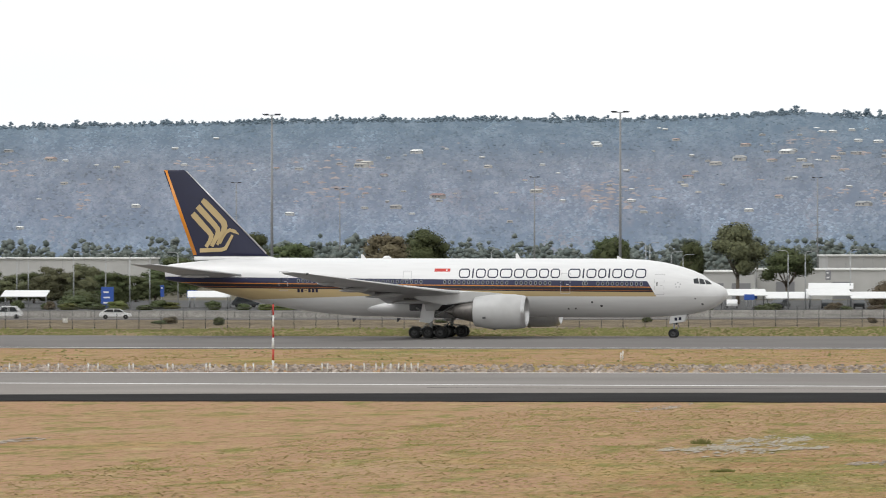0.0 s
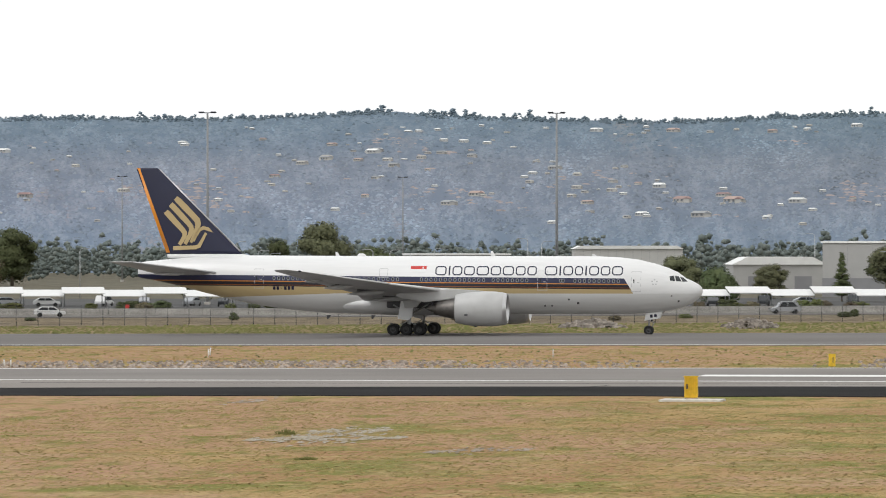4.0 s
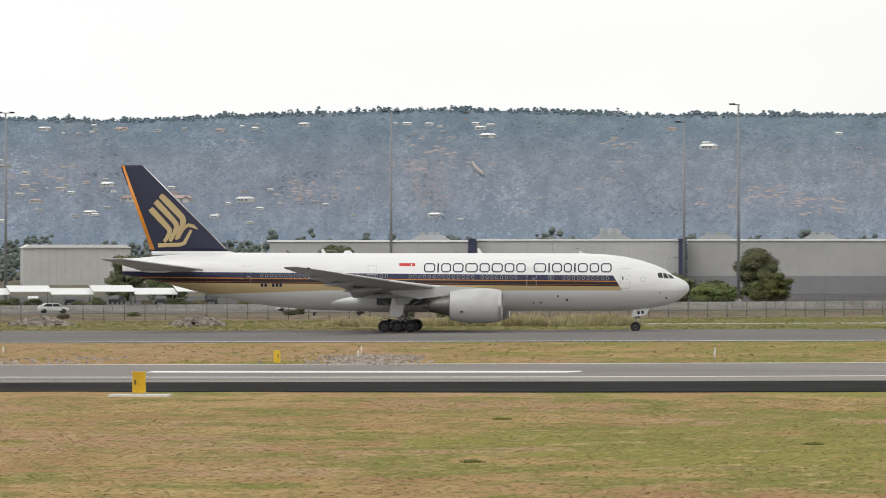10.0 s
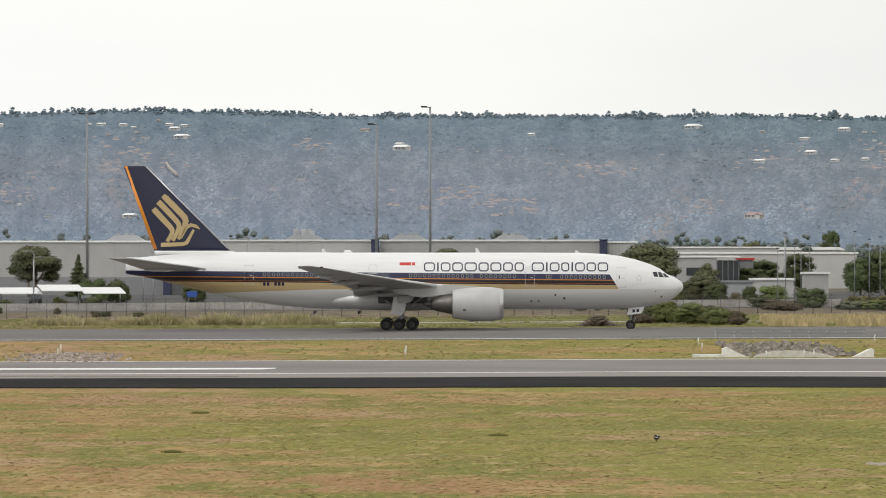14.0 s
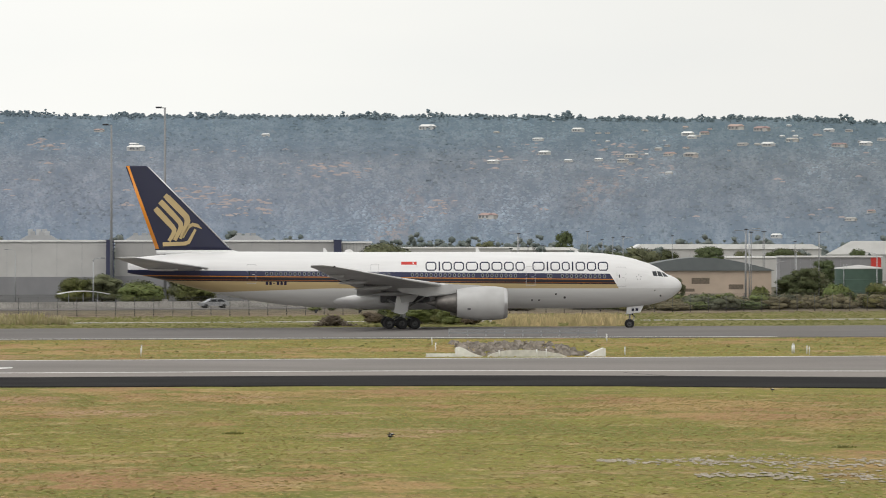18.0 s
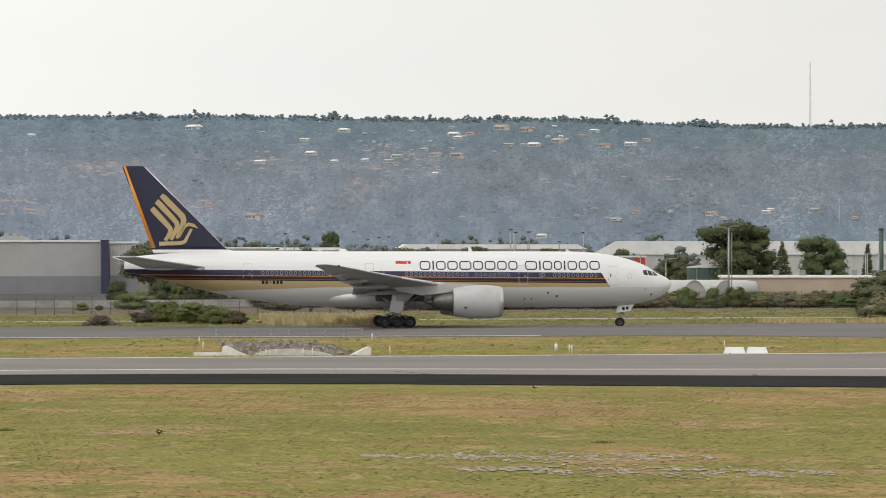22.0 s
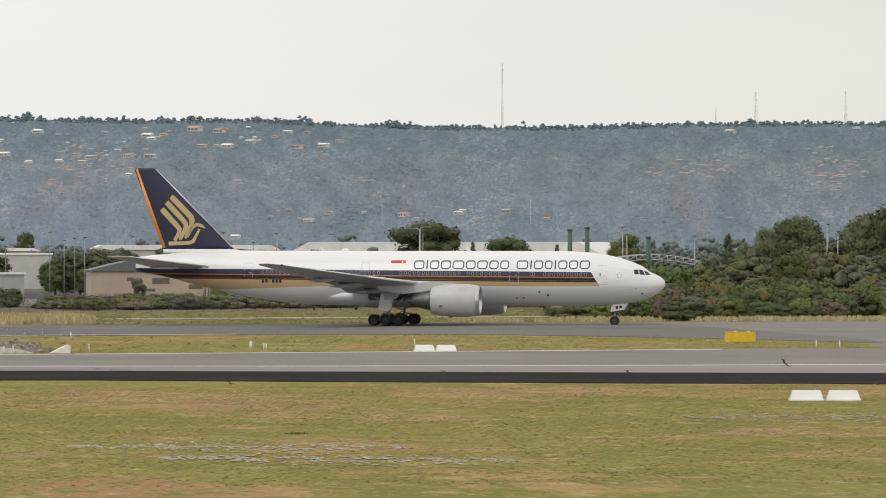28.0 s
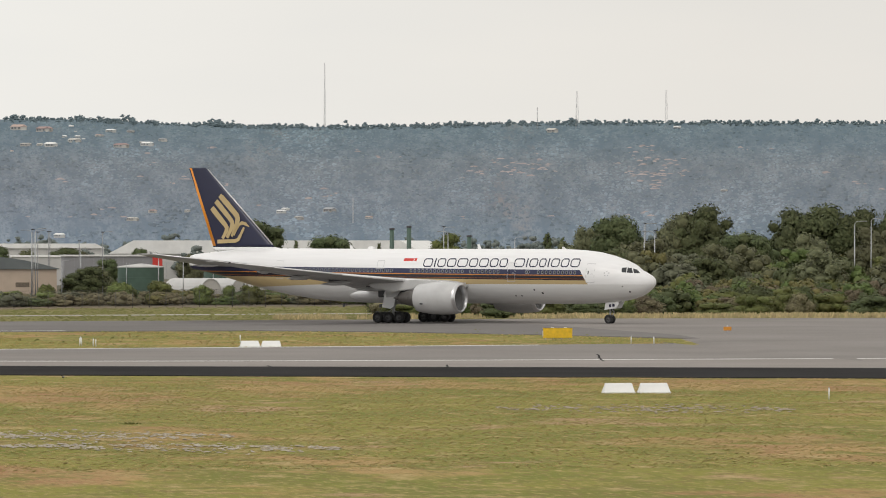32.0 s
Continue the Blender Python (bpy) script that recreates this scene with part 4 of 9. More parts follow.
def decal(bm, outline, off=0.012, mi=0, cuts=6):
    """A painted or flush patch on the right-hand side of the hull: a quadrilateral in (station, height), four corners."""
    (a, b, c, d) = outline
    g = []
    for i in range(cuts + 1):
        row = []
        for j in range(cuts + 1):
            u, v = i / cuts, j / cuts
            s = (a[0] * (1 - u) + b[0] * u) * (1 - v) + (d[0] * (1 - u) + c[0] * u) * v
            z = (a[1] * (1 - u) + b[1] * u) * (1 - v) + (d[1] * (1 - u) + c[1] * u) * v
            row.append(bm.verts.new((s, -skin(s, z, off), z)))
        g.append(row)
    for i in range(cuts):
        for j in range(cuts):
            f = bm.faces.new((g[i][j], g[i + 1][j], g[i + 1][j + 1], g[i][j + 1]))
            f.material_index = mi
    return bm


def bar(bm, s0, s1, z0, z1, slant=0.0, off=0.012, cuts=3):
    return decal(bm, ((s0, z0), (s1, z0), (s1 + slant, z1), (s0 + slant, z1)), off, cuts=cuts)


def wing_section(chord, thick, n=11):
    """Upper and lower outline of an aerofoil from its leading edge, as (back, height)."""
    up, low = [], []
    for i in range(n):
        u = (1 - math.cos(math.pi * i / (n - 1))) / 2
        t = 5 * thick * (0.2969 * math.sqrt(u) - 0.126 * u - 0.3516 * u**2 + 0.2843 * u**3 - 0.1015 * u**4)
        up.append((u * chord, t * chord * 1.05 + 0.02 * chord * (1 - u) * u))
        low.append((u * chord, -t * chord * 0.85))
    return up + low[-2:0:-1]


def lofted(bm, ribs, mi=0):
    """ribs: (leading edge point, chord, thickness ratio, axis 'h' or 'v', twist degrees)."""
    rings = []
    for (x, y, z), chord, thick, axis, twist in ribs:
        ring = []
        for b, h in wing_section(chord, thick):
            b2, h2 = b * math.cos(radians(twist)) + h * math.sin(radians(twist)), h * math.cos(radians(twist)) - b * math.sin(radians(twist))
            ring.append(bm.verts.new((x - b2, y, z + h2) if axis == "h" else (x - b2, y + h2, z)))
        rings.append(ring)
    n = len(rings[0])
    fs = []
    for ra, rb in zip(rings, rings[1:]):
        for i in range(n):
            f = bm.faces.new((ra[i], ra[(i + 1) % n], rb[(i + 1) % n], rb[i]))
            f.smooth = True
            f.material_index = mi
            fs.append(f)
    fs.append(bm.faces.new(rings[0][::-1]))
    fs.append(bm.faces.new(rings[-1]))
    bmesh.ops.recalc_face_normals(bm, faces=fs)
    return bm


def build_aircraft():
    jet = thing("airliner", pose(0, 0, 0), "white twin-engined airliner with navy, orange and gold bands, taxiing", "airliner")
    # hull
    bm = bmesh.new()
    seg = 48
    rings = []
    fine = []
    for a, b in zip(HULL, HULL[1:]):
        k = max(1, int(abs(a[0] - b[0]) / 1.2))
        fine += [a[0] + (b[0] - a[0]) * i / k for i in range(k)]
    fine.append(HULL[-1][0])
    for s in fine:
        top, bottom, w = hull_at(s)
        c, r = (top + bottom) / 2, (top - bottom) / 2
        rings.append([bm.verts.new((s, w * math.cos(2 * math.pi * i / seg), c + r * math.sin(2 * math.pi * i / seg))) for i in range(seg)])
    for ra, rb in zip(rings, rings[1:]):
        for i in range(seg):
            bm.faces.new((ra[i], ra[(i + 1) % seg], rb[(i + 1) % seg], rb[i]))
    bm.faces.new(rings[0])
    bm.faces.new(rings[-1][::-1])
    bmesh.ops.recalc_face_normals(bm, faces=bm.faces)
    hull = part("fuselage", bm, M["livery"], jet, "white hull with a navy window band over orange, black and gold lines", True)
    # belly fairing
    bm = bmesh.new()
    rings = []
    for i in range(33):
        u = i / 32
        s = 11.2 - 21.8 * u
        k = math.sin(math.pi * u) ** 0.45 if 0 < u < 1 else 0.0
        rings.append([bm.verts.new((s, (0.1 + 3.16 * k) * math.cos(2 * math.pi * j / 28), 3.50 + (0.05 + 1.32 * k) * math.sin(2 * math.pi * j / 28))) for j in range(28)])
    for ra, rb in zip(rings, rings[1:]):
        for j in range(28):
            bm.faces.new((ra[j], rb[j], rb[(j + 1) % 28], ra[(j + 1) % 28]))
    bmesh.ops.recalc_face_normals(bm, faces=bm.faces)
    part("belly_fairing", bm, M["ac_white"], jet, "", True)
    # cabin windows

    def band_rise(s):
        return 0.28 - 0.008 * s

    def window(s):
        b = bmesh.new()
        zc = 5.87 + band_rise(s)
        pts = [(s + 0.17 * math.cos(2 * math.pi * i / 10), zc + 0.24 * math.sin(2 * math.pi * i / 10)) for i in range(10)]
        inn = [(s + 0.10 * math.cos(2 * math.pi * i / 10), zc + 0.16 * math.sin(2 * math.pi * i / 10)) for i in range(10)]
        o = [b.verts.new((x, -skin(x, z, 0.014), z)) for x, z in pts]
        q = [b.verts.new((x, -skin(x, z, 0.006), z)) for x, z in inn]
        for i in range(10):
            b.faces.new((o[i], o[(i + 1) % 10], q[(i + 1) % 10], q[i]))
        f = b.faces.new(q)
        f.material_index = 1
        part("cabin_window", b, [M["ac_window"], M["ac_glass"]], jet)

    s = 23.1
    blocked = ((13.3, 16.1), (-0.9, 1.1), (-18.2, -15.6), (17.2, 18.0), (15.8, 16.6), (8.2, 9.0))
    while s > -16:
        if not any(lo < s < hi for lo, hi in blocked):
            window(s)
        s -= 0.533
    window(17.0)
    # doors: outline frames and small windows
    for sd, zb, zt, w in ((25.05, 4.72, 6.95, 1.07), (14.7, 4.72, 6.95, 1.07), (-17.0, 4.72, 6.90, 1.05), (-3.0, 6.05, 7.05, 0.95)):
        b = bmesh.new()
        t = 0.045
        zb, zt, zm = zb + band_rise(sd), zt + band_rise(sd), band_rise(sd)
        for q in ((sd - w / 2, sd - w / 2 + t, zb, zt), (sd + w / 2 - t, sd + w / 2, zb, zt), (sd - w / 2, sd + w / 2, zb, zb + t), (sd - w / 2, sd + w / 2, zt - t, zt)):
            bar(b, *q, off=0.016)
        door = part("cabin_door", b, M["ac_line"], jet, "thin grey door outline")
        if zt - zb > 1.5:
            b = bmesh.new()
            bar(b, sd - 0.30, sd - 0.18, 5.68 + zm, 6.08 + zm, off=0.018)
            part("door_window", b, M["ac_glass"], door)
            b = bmesh.new()
            bar(b, sd + 0.10, sd + 0.36, 5.70 + zm, 5.76 + zm, off=0.018)
            part("door_handle", b, M["ac_line"], door)
    # flag: red over white with a small pale mark
    b = bmesh.new()
    bar(b, 0.0, 1.75, 7.28, 7.62, off=0.014)
    flag = part("flag", b, M["red"], jet, "small red and white flag")
    b = bmesh.new()
    bar(b, 0.0, 1.75, 6.94, 7.28, off=0.014)
    part("flag_lower", b, M["ac_white"], flag)
    b = bmesh.new()
    bar(b, 1.30, 1.42, 7.34, 7.55, off=0.018)
    part("flag_mark", b, M["ac_white"], flag)
    # the airline's name as plain navy shapes: hollow blocks and bars of the letters' size
    spans, s = [], 2.76
    widths = [1.30, 0.28, 1.15, 1.25, 1.45, 1.20, 1.30, 1.15, 1.10, None, 1.45, 0.28, 1.15, 0.95, 0.28, 1.15, 1.10, 1.25]
    total = sum(w for w in widths if w) + 0.21 * 17 + 0.72
    kx = 21.0 / total
    for w in widths:
        if w is None:
            s += 0.72 * kx
            continue
        spans.append((s, s + w * kx))
        s += (w + 0.21) * kx
    z0, z1 = 6.60, 7.62
    for i, (a, c) in enumerate(spans):
        b = bmesh.new()
        if c - a < 0.5:
            bar(b, a + 0.05, c - 0.05, z0, z1, 0.0, 0.014, 4)
        else:
            # a hollow block with cut corners
            k, n4 = 0.22, 0.13
            ring = [(a + k, z0), (c - k, z0), (c, z0 + k), (c, z1 - k), (c - k, z1), (a + k, z1), (a, z1 - k), (a, z0 + k)]
            q = k * 0.62
            inn = [(a + n4 + q, z0 + n4), (c - n4 - q, z0 + n4), (c - n4, z0 + n4 + q), (c - n4, z1 - n4 - q), (c - n4 - q, z1 - n4), (a + n4 + q, z1 - n4), (a + n4, z1 - n4 - q), (a + n4, z0 + n4 + q)]
            for m in range(8):
                decal(b, (ring[m], ring[(m + 1) % 8], inn[(m + 1) % 8], inn[m]), 0.014, cuts=3)
        part("name_block", b, M["ac_navy"], jet, "plain navy block of the airline's name")
    # registration as plain bars
    for k in range(6):
        b = bmesh.new()
        x = -15.4 + 0.42 * k
        if k == 2:
            bar(b, x, x + 0.22, 5.14, 5.21, off=0.014)
        else:
            bar(b, x, x + 0.28, 4.99, 5.35, off=0.014)
        part("registration_bar", b, M["ac_navy"], jet)
    # star badge behind the cockpit
    for k in range(5):
        a = math.pi / 2 + 2 * math.pi * k / 5
        cx, cz = 27.05 + 0.27 * math.cos(a), 5.85 + 0.27 * math.sin(a)
        b = bmesh.new()
        bar(b, cx - 0.07, cx + 0.07, cz - 0.07, cz + 0.07, off=0.014)
        part("star_badge_dot", b, M["ac_line"], jet)
    # cockpit glazing, both sides
    panes = (((28.75, 6.02), (29.25, 5.98), (29.10, 6.58), (28.62, 6.52)), ((29.33, 5.98), (29.92, 5.92), (29.60, 6.48), (29.20, 6.56)), ((30.0, 5.92), (30.55, 5.92), (30.05, 6.34), (29.70, 6.46)))
    for side in (1, -1):
        for q in panes:
            b = bmesh.new()
            decal(b, q, 0.012)
            for v in b.verts:
                v.co.y *= side
            part("cockpit_window", b, M["ac_glass"], jet, "dark cockpit glass")
    # small hull fittings: ports, probes, aerials
    for sx, z, r in ((17.6, 3.95, 0.10), (18.6, 3.55, 0.12), (14.9, 3.25, 0.09), (15.7, 3.25, 0.09), (28.9, 4.35, 0.07), (29.6, 3.75, 0.10)):
        b = bmesh.new()
        bar(b, sx - r, sx + r, z - r, z + r, off=0.014)
        part("port", b, M["ac_dark"], jet)
    for sx, h in ((8.9, 0.55), (-8.5, 0.45), (20.2, 0.25)):
        b = bmesh.new()
        prism(b, [(sx - 0.32, 8.68), (sx + 0.22, 8.68), (sx - 0.12, 8.72 + h), (sx - 0.34, 8.72 + h)], -0.03, 0.03)
        part("aerial", b, M["ac_white"], jet)
    b = bmesh.new()
    lathe(b, [(-0.4, 0.05), (-0.2, 0.28), (0.3, 0.30), (0.6, 0.1)], "x", (-6.0, 0, 8.72), 12)
    part("dome", b, M["ac_white"], jet)
    for sx in (-4.5, -9.5):
        b = bmesh.new()
        prism(b, [(sx - 0.3, 2.15), (sx + 0.15, 2.15), (sx - 0.1, 1.75), (sx - 0.3, 1.75)], -0.03, 0.03)
        part("drain_mast", b, M["ac_dark"], jet)

    # fin, in navy with an orange trailing band
    b = bmesh.new()
    lofted(b, [((-19.2, 0, 8.94), 8.75, 0.088, "v", 0), ((-19.7, 0, 9.3), 8.2, 0.085, "v", 0), ((-28.75, 0, 18.35), 2.55, 0.075, "v", 0), ((-29.0, 0, 18.55), 2.2, 0.05, "v", 0)])
    fin = part("fin", b, M["ac_navy"], jet, "navy tail fin")
    b = bmesh.new()
    lofted(b, [((-17.2, 0, 8.5), 10.6, 0.075, "v", 0), ((-19.15, 0, 8.93), 8.75, 0.088, "v", 0)])
    part("fin_root", b, M["ac_white"], fin)
    b = bmesh.new()
    lofted(b, [((-27.45, 0, 9.1), 0.50, 0.20, "v", 0), ((-30.85, 0, 18.5), 0.42, 0.18, "v", 0)])
    part("rudder_edge", b, M["ac_orange"], fin, "orange band down the rudder's edge")
    b = bmesh.new()
    tube(b, (-19.6, 0, 9.25), (-28.72, 0, 18.4), 0.10, 0.07, 8)
    part("fin_leading_edge", b, M["ac_metal"], fin, "bare metal leading edge")
    # emblem: bent gold bands, a plain shape
    def fin_strip(pts):
        """A band on the fin along (back from -29, up from 9, width), in metres."""
        g = bmesh.new()
        ps = [Vector((-29.0 + p[0], 9.0 + p[1])) for p in pts]
        vs = []
        for i, p in enumerate(ps):
            d0 = (p - ps[i - 1]).normalized() if i else (ps[1] - p).normalized()
            d1 = (ps[i + 1] - p).normalized() if i < len(ps) - 1 else d0
            m = (d0 + d1).normalized()
            n = Vector((-m.y, m.x)) * (pts[i][2] * 0.56) / max(0.6, m.dot(d0))
            vs.append([g.verts.new((q.x, -0.40 + (q.y - 9) * 0.030, q.y)) for q in (p + n, p - n)])
        for (q0, r0), (q1, r1) in zip(vs, vs[1:]):
            g.faces.new((q0, r0, r1, q1))
        return part("emblem_band", g, M["ac_gold"], fin, "gold emblem band")

    for pts in (((2.14, 6.19, 0.46), (2.45, 5.92, 0.60), (3.36, 5.00, 0.62), (4.20, 4.15, 0.60), (4.60, 3.72, 0.60), (4.72, 3.30, 0.58), (4.62, 2.80, 0.52), (4.30, 2.05, 0.40), (3.90, 1.22, 0.28)),
                ((1.60, 5.50, 0.55), (1.95, 5.15, 0.58), (2.85, 4.20, 0.56), (3.60, 3.40, 0.52), (3.92, 2.98, 0.50), (3.98, 2.60, 0.48), (3.78, 2.05, 0.44), (3.25, 1.05, 0.36)),
                ((1.05, 4.70, 0.50), (1.30, 4.42, 0.60), (2.20, 3.45, 0.58), (2.95, 2.65, 0.52), (3.20, 2.30, 0.48), (3.18, 1.95, 0.44), (2.95, 1.50, 0.40), (2.60, 0.98, 0.36)),
                ((1.90, 0.60, 0.42), (3.20, 0.64, 0.40), (4.40, 0.68, 0.38), (4.85, 0.85, 0.36), (5.20, 1.50, 0.30), (5.62, 2.30, 0.26)),
                ((4.18, 1.35, 0.24), (4.55, 2.10, 0.28), (4.85, 2.60, 0.32), (5.30, 2.86, 0.34), (5.85, 2.72, 0.34), (6.35, 2.38, 0.06))):
        fin_strip(pts)
    # tailplanes
    for side in (-1, 1):
        b = bmesh.new()
        lofted(b, [((-21.7, side * 1.2, 6.75), 7.0, 0.085, "h", 0), ((-22.7, side * 2.2, 6.85), 6.4, 0.075, "h", 0), ((-29.6, side * 10.4, 8.05), 2.75, 0.06, "h", 0), ((-30.2, side * 10.75, 8.1), 2.1, 0.06, "h", 0)])
        # down-facing tailplane faces take the grey with shade in its colour
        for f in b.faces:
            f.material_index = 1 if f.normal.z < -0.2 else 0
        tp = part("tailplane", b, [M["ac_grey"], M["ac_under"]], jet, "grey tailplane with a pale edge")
        b = bmesh.new()
        tube(b, (-21.9, side * 2.0, 6.84), (-29.66, side * 10.45, 8.06), 0.13, 0.07, 8)
        part("leading_edge", b, M["ac_metal"], tp)
        b = bmesh.new()
        lathe(b, [(-2.2, 0.05), (-1.2, 0.16), (0.6, 0.18), (1.3, 0.05)], "x", (-26.6, side * 3.2, 6.72), 10)
        part("hinge_fairing", b, M["ac_grey"], tp)

    # wings
    for side in (-1, 1):
        ribs = [((10.3, side * 1.8, 4.25), 15.4, 0.105, "h", 2.2), ((8.6, side * 3.2, 4.42), 13.4, 0.10, "h", 2), ((4.2, side * 9.8, 5.02), 9.0, 0.08, "h", 0.9),
                ((-0.3, side * 17.0, 5.75), 6.5, 0.068, "h", 0.4), ((-5.0, side * 24.5, 6.58), 4.2, 0.062, "h", 0), ((-7.9, side * 29.0, 7.12), 2.7, 0.065, "h", 1), ((-9.3, side * 30.4, 7.30), 1.3, 0.05, "h", 1)]
        b = bmesh.new()
        lofted(b, ribs)
        # shade below the wing is coloured in: darker grey on down-facing faces
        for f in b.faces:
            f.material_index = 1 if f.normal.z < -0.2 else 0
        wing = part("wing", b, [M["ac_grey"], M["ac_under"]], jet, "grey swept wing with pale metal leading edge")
        for ra, rb in zip(ribs[1:-1], ribs[2:]):
            b = bmesh.new()
            pa, pb = Vector(ra[0]) + Vector((0.02, 0, 0.02)), Vector(rb[0]) + Vector((0.02, 0, 0.02))
            tube(b, pa, pa + (pb - pa) * 0.985, ra[1] * ra[2] * 0.24, rb[1] * rb[2] * 0.24, 10)
            part("slat", b, M["ac_white"], wing, "pale leading-edge slat")
        # drooped flaps, in three panels
        for (y0, x0, z0, c0), (y1, x1, z1, c1) in (((3.4, -3.0, 3.95, 2.1), (9.3, -3.5, 4.80, 1.7)), ((10.2, -3.7, 4.86, 1.6), (20.8, -7.2, 6.12, 1.1)), ((21.2, -7.3, 6.16, 1.0), (27.8, -9.4, 6.95, 0.7))):
            b = bmesh.new()
            lofted(b, [((x0, side * y0, z0), c0, 0.09, "h", 5), ((x1, side * y1, z1), c1, 0.09, "h", 5)])
            part("flap", b, M["ac_under"], wing, "grey trailing-edge flap")
        for yy, xx, zz, L in ((7.2, -0.9, 4.05, 5.2), (12.6, -3.2, 4.72, 4.2), (17.2, -5.6, 5.38, 3.3), (22.0, -7.6, 6.12, 2.0)):
            b = bmesh.new()
            prof = [(-L * 0.55, 0.03), (-L * 0.40, 0.13), (-L * 0.15, 0.24), (L * 0.15, 0.27), (L * 0.35, 0.18), (L * 0.45, 0.03)]
            lathe(b, prof, "x", (xx, side * yy, zz), 12)
            for v in b.verts:
                v.co.z = zz + (v.co.z - zz) * 1.1 + 0.06 * (v.co.x - xx)
            fairing = part("flap_track_fairing", b, M["ac_under"], wing, "grey canoe-shaped fairing")
            b = bmesh.new()
            box(b, xx - L * 0.30, xx + L * 0.30, side * yy - 0.05, side * yy + 0.05, zz + 0.18, zz + 0.42, 0.02)
            part("hinge_rib", b, M["ac_dark"], fairing, "dark flap hinge rib")
        b = bmesh.new()
        lathe(b, [(-0.2, 0.01), (-0.1, 0.09), (0.1, 0.09), (0.25, 0.01)], "x", (-8.1, side * 29.2, 7.15), 8)
        part("navigation_light", b, M["ac_glass"], wing)
        # engine
        ey, ez = side * 9.75, 2.98
        prof = [(6.05, 1.56), (6.7, 1.70), (7.8, 1.86), (9.2, 1.92), (10.4, 1.89), (11.2, 1.79), (11.58, 1.68)]
        b = bmesh.new()
        lathe(b, prof + [(11.68, 1.60)], "x", (0, ey, ez), 40)
        nac = part("engine_nacelle", b, M["ac_grey"], jet, "pale grey engine nacelle", True)
        b = bmesh.new()
        lathe(b, [(11.35, 1.768), (11.55, 1.71), (11.71, 1.60), (11.75, 1.52), (11.62, 1.43), (11.1, 1.38)], "x", (0, ey, ez), 40)
        part("inlet_lip", b, M["ac_metal"], nac, "bare metal inlet lip")
        b = bmesh.new()
        lathe(b, [(11.1, 1.38), (10.2, 1.42), (9.4, 1.45)], "x", (0, ey, ez), 32)
        part("inlet_duct", b, M["ac_strut"], nac, "", True)
        b = bmesh.new()
        lathe(b, [(9.42, 1.45), (9.40, 0.02)], "x", (0, ey, ez), 32)
        part("fan_disc", b, M["ac_dark"], nac)
        for k in range(22):
            a = 2 * math.pi * k / 22
            b = bmesh.new()
            u, v = Vector((0, math.cos(a), math.sin(a))), Vector((0.10, -math.sin(a) * 0.13, math.cos(a) * 0.13))
            o = Vector((9.52, ey, ez))
            vs = [b.verts.new(p) for p in (o + u * 0.38 - v * 0.5, o + u * 1.42 - v * 1.2, o + u * 1.42 + v * 1.2, o + u * 0.38 + v * 0.5)]
            b.faces.new(vs)
            part("fan_blade", b, M["ac_core"], nac)
        b = bmesh.new()
        lathe(b, [(10.25, 0.01), (10.05, 0.18), (9.7, 0.34), (9.45, 0.42)], "x", (0, ey, ez), 20)
        part("spinner", b, M["ac_dark"], nac, "", True)
        b = bmesh.new()
        lathe(b, [(6.06, 1.56), (6.0, 1.48), (6.4, 1.42), (7.1, 1.36)], "x", (0, ey, ez), 32)
        part("fan_nozzle", b, M["ac_core"], nac, "", True)
        b = bmesh.new()
        lathe(b, [(7.0, 1.22), (5.9, 1.14), (4.6, 0.86), (3.9, 0.70), (3.62, 0.6), (4.2, 0.6)], "x", (0, ey, ez), 28)
        part("core_cowl", b, M["ac_core"], nac, "dark metal exhaust cowl", True)
        b = bmesh.new()
        lathe(b, [(4.2, 0.42), (3.4, 0.34), (2.6, 0.02)], "x", (0, ey, ez), 18)
        part("exhaust_plug", b, M["ac_core"], nac, "", True)
        b = bmesh.new()
        prism(b, [(9.9, 4.72), (8.6, 4.98), (5.2, 5.12), (3.6, 5.0), (-0.8, 4.6), (-0.2, 4.2), (2.6, 3.7), (5.4, 4.0), (7.5, 4.4)], ey - 0.24, ey + 0.24)
        bmesh.ops.bevel(b, geom=list(b.edges), offset=0.08, segments=2, affect="EDGES")
        part("pylon", b, M["ac_grey"], nac)
        b = bmesh.new()
        box(b, 8.0, 8.35, ey - 0.05, ey + 0.05, ez - 1.98, ez - 1.86, 0.0)
        part("vent_mast", b, M["ac_dark"], nac)
        b = bmesh.new()
        yy = ey + side * 1.80
        box(b, 7.2, 7.55, min(yy, yy + side * 0.06), max(yy, yy + side * 0.06), ez - 0.75, ez - 0.55, 0.01)
        part("vent", b, M["ac_dark"], nac)

    # main gear
    wheels = []

    def wheel(parent, x, y, z, r, w):
        b = bmesh.new()
        h = w / 2
        lathe(b, [(-h * 0.72, r * 0.52), (-h, r * 0.66), (-h, r * 0.86), (-h * 0.72, r * 0.98), (0, r), (h * 0.72, r * 0.98), (h, r * 0.86), (h, r * 0.66), (h * 0.72, r * 0.52)], "y", (0, 0, 0), 28)
        lathe(b, [(-h * 0.70, r * 0.54), (-h * 0.45, r * 0.46), (-h * 0.50, r * 0.20), (-h * 0.86, r * 0.16), (-h * 0.90, 0.01)], "y", (0, 0, 0), 20, 1)
        lathe(b, [(h * 0.70, r * 0.54), (h * 0.45, r * 0.46), (h * 0.50, r * 0.20), (h * 0.86, r * 0.16), (h * 0.90, 0.01)], "y", (0, 0, 0), 20, 1)
